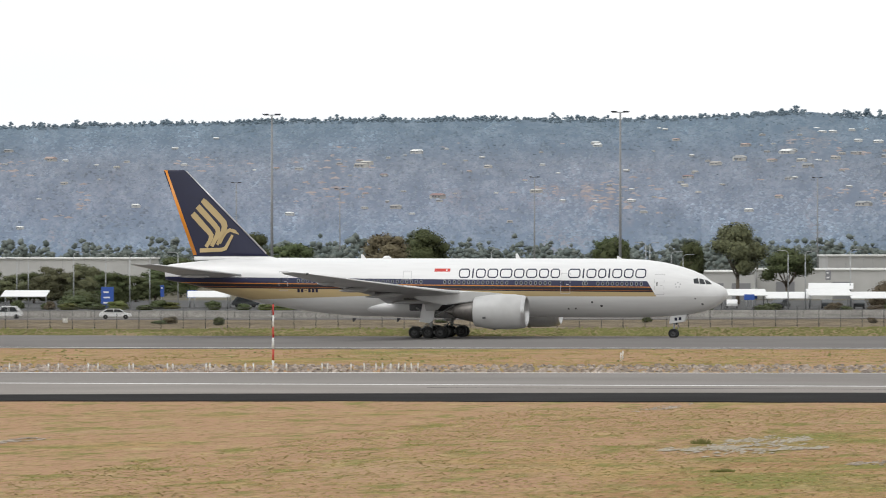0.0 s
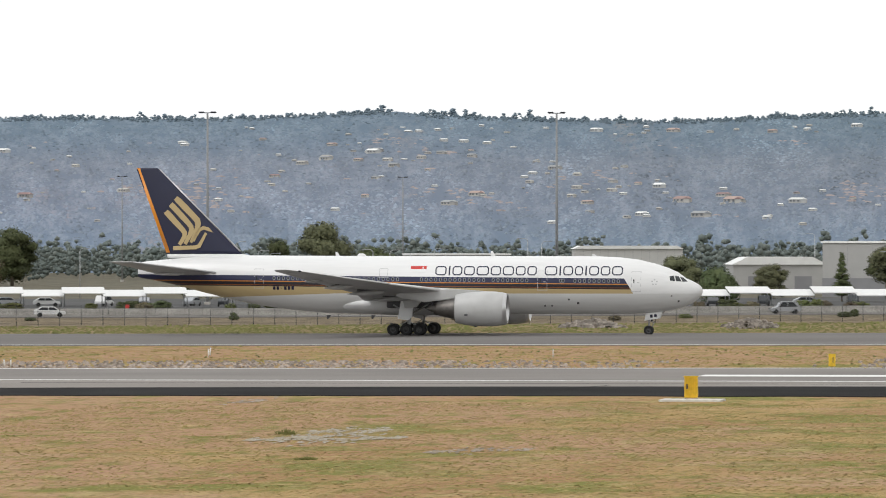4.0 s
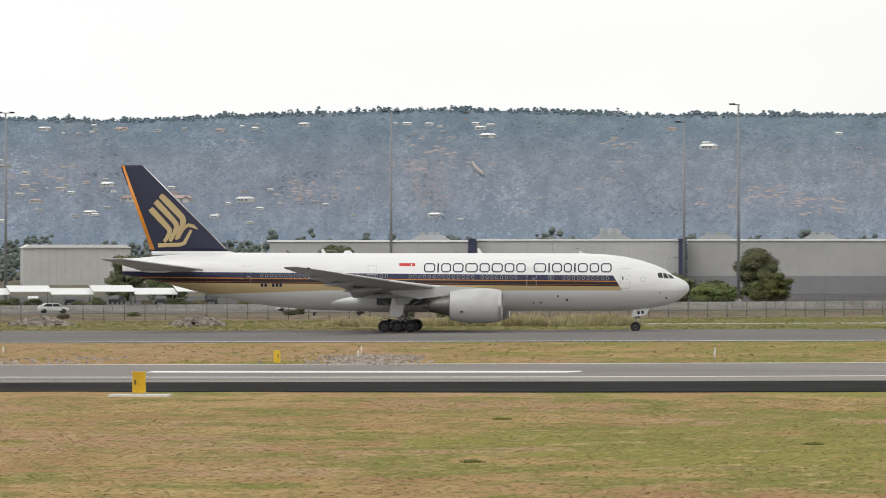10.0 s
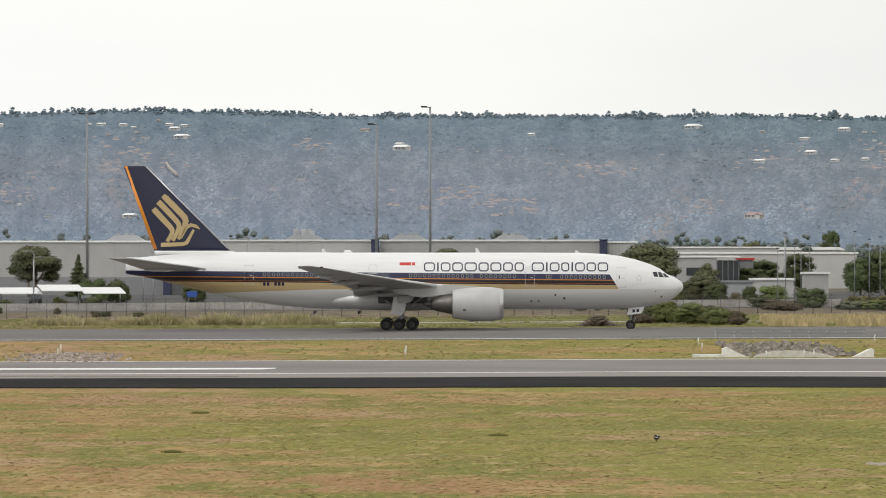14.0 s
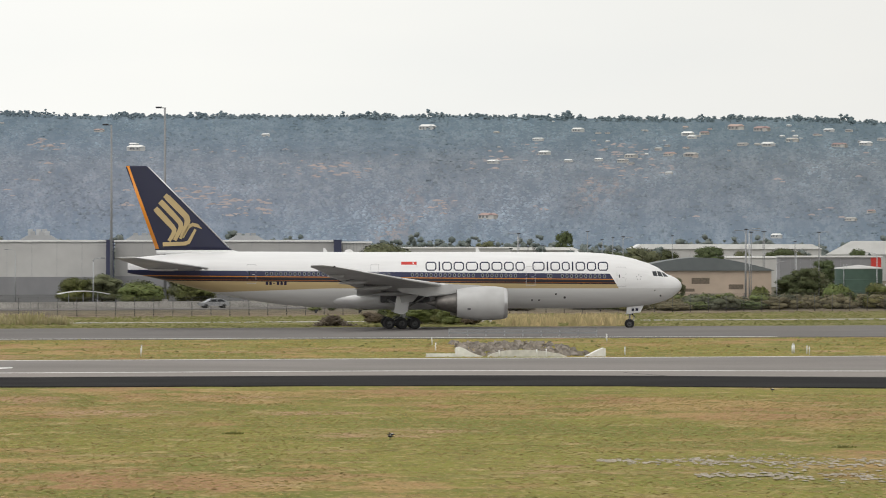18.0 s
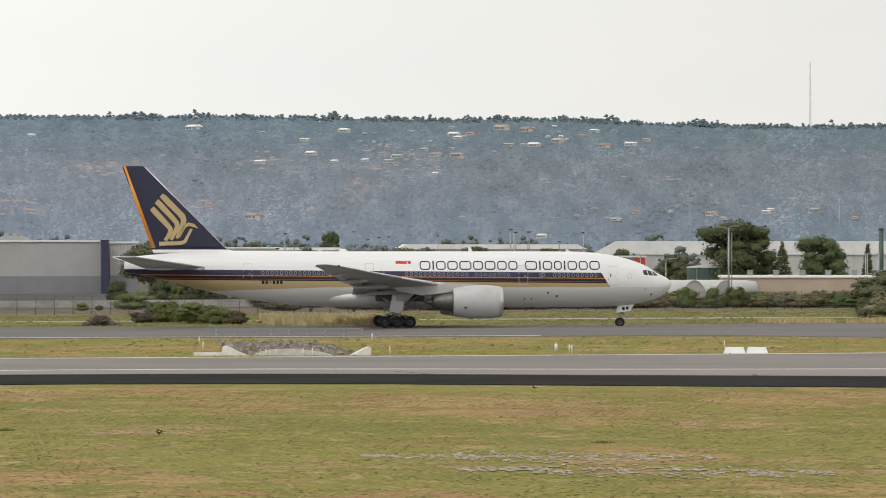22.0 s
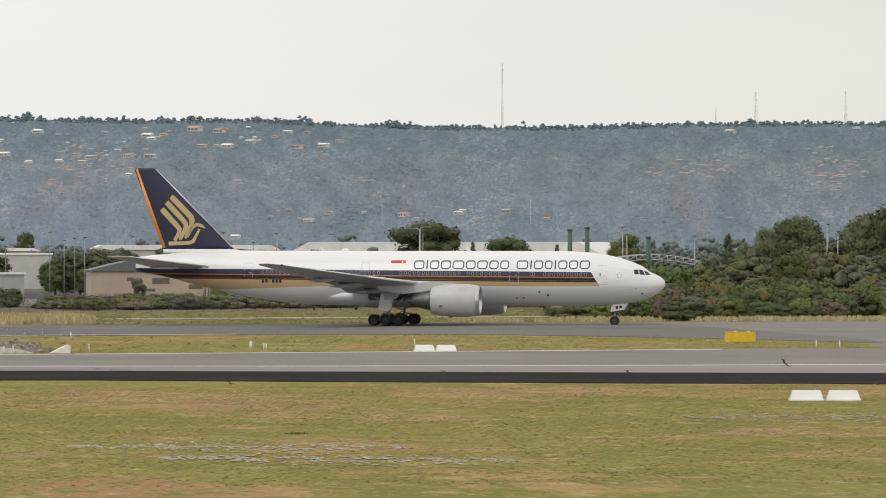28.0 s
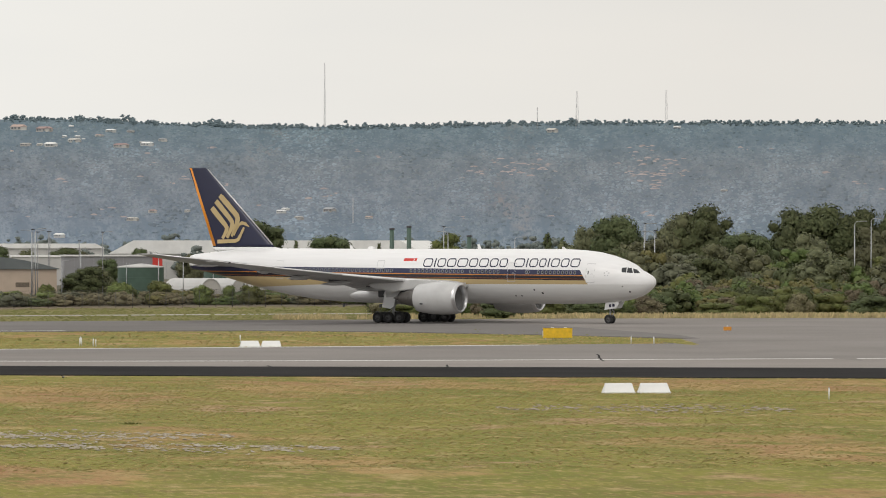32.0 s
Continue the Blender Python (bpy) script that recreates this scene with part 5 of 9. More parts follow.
        for k in range(8):
            a = 2 * math.pi * k / 8
            c, s2 = math.cos(a) * r * 0.36, math.sin(a) * r * 0.36
            for sd in (-1, 1):
                tube(b, (c, sd * h * 0.40, s2), (c, sd * h * 0.58, s2), r * 0.07, r * 0.05, 6, 0)
        ob = part("wheel", b, [M["tyre"], M["hub"]], parent, "black tyre on a grey metal hub")
        ob.matrix_basis = pose(x, y, z)
        wheels.append((ob, x, y, z, r))

    for side in (-1, 1):
        gy = side * 5.49
        b = bmesh.new()
        tube(b, (0.15, gy, 0.75), (0.35, gy, 2.3), 0.17, 0.17, 12)
        tube(b, (0.35, gy, 2.2), (0.6, gy - side * 0.15, 4.2), 0.26, 0.28, 12)
        gear = part("main_gear_leg", b, M["ac_strut"], jet, "grey main landing gear leg")
        b = bmesh.new()
        tube(b, (-1.45, gy, 0.66), (1.45, gy, 0.66), 0.17, 0.17, 10)
        for ax in (-1.45, 0, 1.45):
            tube(b, (ax, gy - 0.75, 0.66), (ax, gy + 0.75, 0.66), 0.11, 0.11, 8)
        part("bogie_beam", b, M["ac_strut"], gear)
        for p, q, r in (((0.4, gy, 2.2), (-2.1, gy - side * 1.2, 3.6), 0.10), ((0.4, gy, 2.3), (2.7, gy - side * 1.0, 3.7), 0.09), ((0.3, gy, 1.5), (1.5, gy, 0.95), 0.07), ((0.2, gy, 1.7), (-0.9, gy, 1.0), 0.06), ((0.4, gy, 2.0), (0.5, gy - side * 2.2, 3.3), 0.11)):
            b = bmesh.new()
            tube(b, p, q, r, r, 8)
            part("brace", b, M["ac_strut"], gear)
        for ax in (-1.45, 0, 1.45):
            for yy in (-0.62, 0.62):
                b = bmesh.new()
                tube(b, (ax + 0.1, gy + yy * 0.8, 1.20), (ax - 0.45, gy + yy * 0.8, 1.38), 0.03, 0.03, 6)
                tube(b, (ax - 0.45, gy + yy * 0.8, 1.38), (ax - 0.75, gy + yy * 0.8, 1.32), 0.03, 0.03, 6)
                part("brake_line", b, M["ac_dark"], gear)
        b = bmesh.new()
        oy = gy + side * 0.55
        prism(b, [(0.95, 4.05), (-0.55, 4.05), (-0.95, 1.85), (0.15, 1.65), (0.62, 2.0)], oy - 0.04, oy + 0.04)
        part("gear_door", b, M["ac_white"], gear, "pale gear door panel")
        b = bmesh.new()
        prism(b, [(1.9, 3.9), (-0.3, 3.9), (-0.1, 3.0), (1.2, 3.1)], oy + side * 0.5 - 0.03, oy + side * 0.5 + 0.03)
        part("inner_door", b, M["ac_grey"], gear)
        # solid dark box stands in for shade around the wheel well and flap
        b = bmesh.new()
        box(b, -2.4, 3.2, min(side * 3.5, side * 4.6), max(side * 3.5, side * 4.6), 3.0, 3.95, 0.12)
        part("wheel_bay", b, M["ac_dark"], gear, "dark box standing in for the shade at the wheel bay")
        for ax in (-1.45, 0, 1.45):
            for yy in (-0.70, 0.70):
                wheel(gear, ax, gy + yy, 0.66, 0.66, 0.50)
    # nose gear
    b = bmesh.new()
    tube(b, (26.15, 0, 0.55), (26.2, 0, 1.6), 0.09, 0.10, 12)
    tube(b, (26.2, 0, 1.55), (26.35, 0, 2.9), 0.15, 0.16, 12)
    tube(b, (26.15, -0.42, 0.54), (26.15, 0.42, 0.54), 0.08, 0.08, 8)
    ng = part("nose_gear_leg", b, M["ac_strut"], jet, "grey nose gear leg")
    for p, q, r in (((26.2, 0, 1.9), (27.9, 0, 2.75), 0.07), ((26.45, 0, 0.85), (26.75, 0, 1.35), 0.05), ((26.75, 0, 1.35), (26.4, 0, 1.65), 0.05), ((26.3, -0.35, 1.75), (26.3, 0.35, 1.75), 0.06)):
        b = bmesh.new()
        tube(b, p, q, r, r, 8)
        part("link", b, M["ac_strut"], ng)
    for yy in (-0.25, 0.25):
        b = bmesh.new()
        lathe(b, [(0, 0.02), (0.02, 0.11), (0.14, 0.12), (0.16, 0.02)], "x", (26.4, yy, 1.62), 10)
        part("taxi_lamp", b, M["ac_glass"], ng)
    for side in (-1, 1):
        b = bmesh.new()
        prism(b, [(27.75, 2.62), (25.9, 2.45), (25.75, 1.62), (27.35, 1.85)], side * 0.62 - 0.025, side * 0.62 + 0.025)
        nd = part("nose_gear_door", b, M["ac_white"], ng, "white nose gear door with two dark bars")
        for k in range(2):
            b = bmesh.new()
            x0 = 26.35 + 0.45 * k
            box(b, x0, x0 + 0.30, side * 0.65 - 0.006, side * 0.65 + 0.006, 1.95 + 0.05 * k, 2.28 + 0.05 * k)
            part("bar", b, M["ac_navy"], nd)
    for yy in (-0.30, 0.30):
        wheel(ng, 26.15, yy, 0.54, 0.54, 0.36)
    return jet, wheels


jet, jet_wheels = build_aircraft()
JET_TRACK = [
    (0.0, -144.42, 680.00, -0.31),
    (0.5, -139.05, 679.97, -0.32),
    (1.0, -133.21, 679.94, -0.33),
    (1.5, -127.91, 679.91, -0.30),
    (2.0, -122.15, 679.88, -0.30),
    (2.5, -116.86, 679.84, -0.42),
    (3.0, -111.21, 679.81, -0.39),
    (3.5, -105.98, 679.78, -0.34),
    (5.5, -84.93, 679.66, -0.29),
    (6.0, -79.54, 679.62, -0.36),
    (6.5, -74.63, 679.59, -0.31),
    (7.0, -69.41, 679.56, -0.23),
    (7.5, -64.65, 679.53, -0.22),
    (8.0, -59.57, 679.50, -0.19),
    (8.5, -54.89, 679.47, -0.17),
    (9.0, -49.98, 679.44, -0.14),
    (9.5, -45.46, 679.41, -0.08),
    (10.0, -40.72, 679.38, 0.01),
    (10.5, -36.31, 679.34, 0.05),
    (11.0, -31.71, 679.31, 0.11),
    (11.5, -27.50, 679.28, 0.15),
    (12.0, -23.05, 679.25, 0.21),
    (12.5, -18.92, 679.22, 0.25),
    (13.0, -14.61, 679.19, 0.28),
    (13.5, -10.68, 679.16, 0.30),
    (14.0, -6.48, 679.12, 0.35),
    (14.5, -2.61, 679.09, 0.38),
    (16.5, 12.72, 679.00, 0.45),
    (17.0, 16.57, 679.00, 0.45),
    (17.5, 20.03, 679.00, 0.44),
    (18.0, 23.76, 679.00, 0.45),
    (18.5, 27.10, 679.00, 0.42),
    (19.0, 30.68, 679.00, 0.41),
    (19.5, 33.93, 679.00, 0.43),
    (20.0, 37.30, 679.00, 0.43),
    (20.5, 40.43, 679.00, 0.45),
    (21.0, 43.69, 679.00, 0.46),
    (21.5, 46.70, 679.00, 0.45),
    (22.0, 49.85, 679.00, 0.47),
    (22.5, 52.78, 679.00, 0.47),
    (23.0, 55.87, 679.00, 0.46),
    (23.5, 58.74, 679.00, 1.57),
    (24.0, 61.86, 678.94, 2.70),
    (24.5, 64.75, 678.82, 3.81),
    (25.0, 67.85, 678.63, 4.95),
    (25.5, 70.75, 678.38, 6.06),
    (26.0, 73.80, 678.05, 7.20),
    (26.5, 76.70, 677.63, 9.56),
    (28.5, 88.34, 674.73, 19.07),
    (29.0, 91.27, 673.53, 21.70),
    (29.5, 93.94, 672.24, 24.41),
    (30.0, 96.79, 670.66, 27.25),
    (30.5, 99.35, 669.00, 29.88),
    (31.0, 102.05, 667.06, 32.52),
    (31.5, 104.47, 665.09, 35.37),
    (32.0, 106.99, 662.78, 38.27),
]


# ---- plants ----
LEAF_DATA = {}


def ico_ball(steps):
    """A ball of triangles with unit radius."""
    bm = bmesh.new()
    bmesh.ops.create_icosphere(bm, subdivisions=steps, radius=1.0)
    v = np.array([x.co[:] for x in bm.verts])
    f = np.array([[q.index for q in g.verts] for g in bm.faces])
    bm.free()
    return v, f


BALL_V, BALL_F = ico_ball(2)
SMALL_BALL_V, SMALL_BALL_F = ico_ball(1)


def leaf_tris(c, d, size, r):
    """One small three-cornered spray of leaves at each place c, lying roughly across the direction d."""
    n = len(c)
    u = np.cross(r.normal(size=(n, 3)), d) + 0.25 * r.normal(size=(n, 3))
    u /= np.linalg.norm(u, axis=1)[:, None] + 1e-9
    w = np.cross(d, u)
    w /= np.linalg.norm(w, axis=1)[:, None] + 1e-9
    k = size * (0.5 + r.rand(n))[:, None]
    return np.stack([c - u * k - w * k * 0.6, c + u * k - w * k * 0.4, c + u * k * 0.1 + w * k], 1)


def leaf_mesh(name, material, lobes, leaves, size, seed):
    """A crown of billowing lobes (x, y, z, rx, ry, rz): a dense twiggy heart in each, clothed and fringed with small sprays of leaves."""
    r = np.random.RandomState(seed)
    weight = np.array([(l[3] * l[4] + l[4] * l[5] + l[3] * l[5]) for l in lobes])
    counts = (leaves * weight / weight.sum()).astype(int)
    heart = np.mean([l[:3] for l in lobes], axis=0)
    cv, cf, cn, lv, ln = [], [], [], [], []
    for (lx, ly, lz, rx, ry, rz), per in zip(lobes, counts):
        mid, radii = np.array([lx, ly, lz]), np.array([rx, ry, rz])
        swell = 0.58 + 0.20 * r.rand(len(BALL_V), 1)
        cf.append(BALL_F + sum(len(x) for x in cv))
        cv.append(mid + BALL_V * swell * radii)
        cn.append(BALL_V + 0.25 * r.normal(size=BALL_V.shape) + np.array([0, 0, 0.2]))
        d = r.normal(size=(per, 3))
        d /= np.linalg.norm(d, axis=1)[:, None]
        rad = 0.62 + 0.50 * r.rand(per)
        c = mid + d * rad[:, None] * radii
        lv.append(leaf_tris(c, d, size, r))
        out = c - heart
        out /= np.linalg.norm(out, axis=1)[:, None] + 1e-9
        ln.append(np.repeat(0.55 * d + 0.35 * out + 0.28 * r.normal(size=(per, 3)) + np.array([0, -0.1, 0.40]), 3, axis=0))
    cv, cf, cn = np.concatenate(cv), np.concatenate(cf), np.concatenate(cn)
    lv, ln = np.concatenate(lv), np.concatenate(ln)
    cn /= np.linalg.norm(cn, axis=1)[:, None]
    ln /= np.linalg.norm(ln, axis=1)[:, None]
    LEAF_DATA[name] = (cv, cf, cn, lv, ln.reshape(-1, 3, 3))
    return tri_mesh(name, np.concatenate([cv, lv.reshape(-1, 3)]), np.concatenate([cf, len(cv) + np.arange(len(lv) * 3).reshape(-1, 3)]), np.concatenate([cn, ln]), [material])


def tri_mesh(name, v, f, normals, materials, index=None):
    me = bpy.data.meshes.new(name)
    me.vertices.add(len(v))
    me.vertices.foreach_set("co", v.astype(np.float32).ravel())
    me.loops.add(f.size)
    me.loops.foreach_set("vertex_index", f.astype(np.int32).ravel())
    me.polygons.add(len(f))
    me.polygons.foreach_set("loop_start", np.arange(0, f.size, 3, dtype=np.int32))
    for m in materials:
        me.materials.append(m)
    if index is not None:
        me.polygons.foreach_set("material_index", index.astype(np.int32))
    me.update(calc_edges=True)
    me.normals_split_custom_set_from_vertices(normals.tolist())
    return me


def tree_parts(seed, material, kind):
    """Unit-height tree: a trunk mesh with limbs and a crown mesh."""
    r = random.Random(seed)
    bm = bmesh.new()
    lobes = []
    if kind == "gum":
        p, top = Vector((0, 0, -0.03)), 0.42
        tube(bm, p, (0.01, 0, top), 0.028, 0.018, 8)
        for i in range(9):
            a = 2 * math.pi * i / 9 + r.uniform(-0.3, 0.3)
            q = Vector((math.cos(a) * r.uniform(0.12, 0.30), math.sin(a) * r.uniform(0.12, 0.30), r.uniform(0.45, 0.86)))
            tube(bm, (0.005, 0, top - r.uniform(0, 0.14)), q, 0.013, 0.004, 6)
            lobes.append((q.x, q.y, q.z, r.uniform(0.11, 0.18), r.uniform(0.11, 0.18), r.uniform(0.08, 0.13)))
        lobes += [(0, 0, 0.86, 0.19, 0.19, 0.13), (0.1, 0, 0.7, 0.2, 0.2, 0.12), (-0.12, 0.05, 0.66, 0.2, 0.2, 0.12)]
        n, size = 9000, 0.0150
    elif kind == "pine":
        tube(bm, (0, 0, -0.03), (0, 0, 0.95), 0.022, 0.004, 8)
        for i in range(16):
            z = 0.16 + 0.8 * i / 15
            w = 0.24 * (1 - z) + 0.035
            a = r.uniform(0, 6.28)
            q = (math.cos(a) * w * 0.6, math.sin(a) * w * 0.6, z)
            tube(bm, (0, 0, z - 0.03), q, 0.006, 0.003, 5)
            lobes.append((*q, w * 0.8, w * 0.8, 0.05))
            lobes.append((-q[0], -q[1], z + 0.02, w * 0.8, w * 0.8, 0.045))
        n, size = 3600, 0.013
    elif kind == "shrub":
        for i in range(7):
            a = 2 * math.pi * i / 7 + r.uniform(-0.4, 0.4)
            d = r.uniform(0.18, 0.42)
            q = Vector((math.cos(a) * d, math.sin(a) * d, r.uniform(0.3, 0.72)))
            tube(bm, (0, 0, -0.03), q, 0.022, 0.006, 5)
            lobes.append((q.x, q.y, q.z, r.uniform(0.2, 0.32), r.uniform(0.2, 0.32), r.uniform(0.18, 0.27)))
        for i in range(12):
            a, z = r.uniform(0, 6.28), r.uniform(0.15, 0.86)
            d = 0.48 * math.sqrt(max(0.02, 1 - (z - 0.1) ** 2 / 0.75)) * r.uniform(0.7, 1.05)
            q = r.uniform(0.11, 0.19)
            lobes.append((math.cos(a) * d, math.sin(a) * d, z, q * 1.1, q * 1.1, q))
        lobes += [(0, 0, 0.62, 0.32, 0.32, 0.32), (0.22, 0.1, 0.28, 0.36, 0.32, 0.30), (-0.27, -0.1, 0.28, 0.34, 0.32, 0.30), (0.05, -0.28, 0.24, 0.36, 0.3, 0.26), (0, 0.28, 0.3, 0.36, 0.3, 0.28)]
        n, size = 5500, 0.026
    else:  # a broad, tall bushy tree clothed nearly to the ground
        tube(bm, (0, 0, -0.03), (0.02, 0, 0.5), 0.03, 0.015, 8)
        for i in range(12):
            a = 2 * math.pi * i / 12 + r.uniform(-0.3, 0.3)
            d = r.uniform(0.1, 0.34)
            q = Vector((math.cos(a) * d, math.sin(a) * d, r.uniform(0.28, 0.88)))
            tube(bm, (0.01, 0, min(q.z * 0.6, 0.46)), q, 0.012, 0.004, 5)
            lobes.append((q.x, q.y, q.z, r.uniform(0.12, 0.2), r.uniform(0.12, 0.2), r.uniform(0.09, 0.14)))
        for i in range(22):
            a, z = r.uniform(0, 6.28), r.uniform(0.18, 0.93)
            d = 0.36 * math.sqrt(max(0.02, 1 - ((z - 0.42) / 0.56) ** 2)) * r.uniform(0.75, 1.05)
            q = r.uniform(0.075, 0.13)
            lobes.append((math.cos(a) * d, math.sin(a) * d, z, q * 1.15, q * 1.15, q * 0.85))
        lobes += [(0, 0, 0.84, 0.2, 0.2, 0.15), (0.12, 0.1, 0.55, 0.26, 0.24, 0.2), (-0.14, -0.1, 0.5, 0.26, 0.24, 0.2), (0, 0, 0.3, 0.32, 0.3, 0.2), (0.2, -0.1, 0.22, 0.2, 0.2, 0.2), (-0.2, -0.1, 0.24, 0.2, 0.2, 0.2)]
        n, size = 10000, 0.0160
    tm = bpy.data.meshes.new("trunk")
    bm.to_mesh(tm)
    bm.free()
    tm.materials.append(M["bark"])
    return tm, leaf_mesh("crown_%d" % seed, material, lobes, n, size, seed)


PLANTS = {}
for k, (key, material, kind) in enumerate((("gum", "leaf_gum", "gum"), ("gum2", "leaf_dark", "gum"), ("dark", "leaf_dark", "bushy"), ("bushy", "leaf_gum", "bushy"), ("pine", "leaf_dark", "pine"), ("shrub", "leaf_shrub", "shrub"), ("shrub2", "leaf_dark", "shrub"), ("brown", "leaf_brown", "shrub"), ("green", "leaf_shrub", "bushy"), ("rust", "leaf_brown", "bushy"))):
    PLANTS[key] = [tree_parts(100 + 7 * k + j, M[material], kind) for j in range(3)]
PLANT_WORDS = {"gum": ("gum_tree", "tall grey-green gum tree with an open crown"), "gum2": ("gum_tree", "dark gum tree with a ragged crown"), "dark": ("tree", "dense dark green tree leafy almost to the ground"),
               "bushy": ("tree", "broad grey-green tree with a rounded uneven crown"), "pine": ("pine_tree", "slim dark pine with layered branches"), "shrub": ("shrub", "olive-green shrub growing in dry grass"),
               "shrub2": ("shrub", "dark green shrub growing in dry grass"), "brown": ("shrub", "brown half-dry shrub beside the fence"), "green": ("tree", "yellow-green bushy tree among darker trees"), "rust": ("tree", "brownish bushy tree on the plain")}
pr = random.Random(77)


def plant(key, x, y, h, w, z=None):
    name, label = PLANT_WORDS[key]
    tm, cm = pr.choice(PLANTS[key])
    natural = {"gum": 0.62, "gum2": 0.62, "pine": 0.5, "shrub": 1.1, "shrub2": 1.1, "brown": 1.1}.get(key, 0.8)
    sx = w / (h * natural)
    t = thing(name, Matrix.Translation((x, y, gz(x, y) - 0.05 if z is None else z)) @ pose(0, 0, 0, 0, 0, pr.uniform(0, 360)) @ Matrix.Diagonal((h * sx, h * sx, h, 1)), label, "tree" if "tree" in name else "shrub", name + "s")
    shared("trunk", tm, t)
    shared("crown", cm, t)


def plant_to(key, x, y, top, w):
    """A plant whose top reaches the height top."""
    g = gz(x, y)
    plant(key, x, y, max(0.8, top - g), w)


for key, (x, y, top, w) in (("gum", (-176.7, 1072.9, 14.20, 9.11)), ("dark", (-184.4, 1071.2, 10.84, 5.15)), ("gum2", (-166.7, 1064.8, 9.75, 8.05)), ("dark", (-207.8, 1117.3, 11.52, 7.78)), ("rust", (-303.8, 1352.3, 13.23, 12.10)),
                            ("dark", (-327.7, 1500.6, 15.05, 12.74)), ("dark", (-300.8, 1250.6, 10.72, 10.61)), ("bushy", (-288.6, 1048.5, 6.87, 5.94)), ("dark", (-273.1, 1011.0, 5.64, 5.91)), ("dark", (-319.8, 1297.6, 13.09, 6.13)), ("bushy", (-297.1, 1056.9, 6.25, 7.00)),
                            ("dark", (-241.7, 1302.3, 12.40, 7.36)), ("bushy", (-111.7, 1059.2, 8.11, 7.85)), ("shrub2", (-103.9, 1050.3, 6.96, 6.80)), ("bushy", (-101.6, 1121.4, 6.47, 6.23)), ("dark", (-225.3, 1304.8, 10.93, 4.91)), ("dark", (-204.7, 1308.0, 9.83, 7.36)),
                            ("gum", (-72.29, 1027.0, 9.76, 8.38)), ("pine", (-65.00, 1027.9, 8.14, 4.19)), ("pine", (-84.77, 1075.9, 8.57, 3.60)), ("shrub2", (-57.81, 1018.6, 4.39, 4.34)), ("shrub2", (-61.53, 1013.2, 4.32, 5.63)), ("shrub2", (-44.60, 1020.2, 3.91, 4.15)),
                            ("brown", (-139.6, 1007.4, 5.26, 8.96)), ("gum2", (-80.90, 1131.9, 9.82, 6.34)), ("shrub", (-19.77, 1016.0, 4.51, 6.23)), ("bushy", (-15.25, 1016.3, 4.89, 6.60)), ("shrub", (-8.64, 1001.7, 3.66, 8.36)), ("gum", (-1.72, 1027.3, 9.32, 6.86)), ("green", (1.57, 1007.5, 5.31, 5.60)),
                            ("gum", (32.60, 1014.1, 10.28, 9.34)), ("shrub", (27.79, 939.0, 2.38, 6.70)), ("shrub2", (36.05, 1004.2, 4.52, 6.23)), ("bushy", (42.12, 1014.2, 6.76, 4.76)), ("shrub2", (42.54, 984.2, 4.07, 4.25)), ("shrub", (25.62, 734.0, 3.00, 4.2)), ("shrub", (31.23, 716.1, 2.36, 3.6)), ("green", (27.77, 722.0, 2.70, 3.8)), ("brown", (22.4, 728.0, 1.7, 3.0)), ("shrub", (30.2, 719.5, 2.6, 3.0)), ("shrub", (33.6, 717.0, 1.9, 2.6)), ("brown", (47.06, 864.3, 2.07, 6.49)), ("shrub2", (53.49, 904.4, 3.42, 5.09)),
                            ("dark", (45.11, 1392.2, 10.67, 8.72)), ("bushy", (73.36, 1490.9, 10.89, 8.49)), ("dark", (105.3, 1689.5, 14.11, 5.77)), ("dark", (128.9, 1487.9, 9.75, 8.49)), ("bushy", (143.7, 1437.1, 9.20, 9.58)), ("bushy", (132.3, 1087.2, 7.85, 6.23)),
                            ("dark", (137.1, 1041.7, 14.57, 12.80)), ("dark", (152.1, 1040.4, 11.77, 8.60)), ("pine", (150.6, 1080.7, 10.51, 4.15)), ("pine", (160.1, 1039.7, 9.97, 2.60)), ("shrub", (83.91, 879.4, 3.90, 2.85)), ("shrub", (101.3, 878.5, 4.40, 3.69)), ("shrub", (95.65, 878.8, 3.98, 5.21)), ("shrub", (108.2, 878.2, 3.48, 3.36)),
                            ("green", (180.6, 1086.2, 12.07, 7.61)), ("pine", (179.8, 975.6, 11.54, 3.81)), ("pine", (182.4, 975.3, 11.06, 3.24)), ("dark", (188.3, 974.6, 13.16, 5.72)), ("pine", (161.5, 1048.2, 9.94, 3.06))):
    plant_to(key, x, y, top, w)

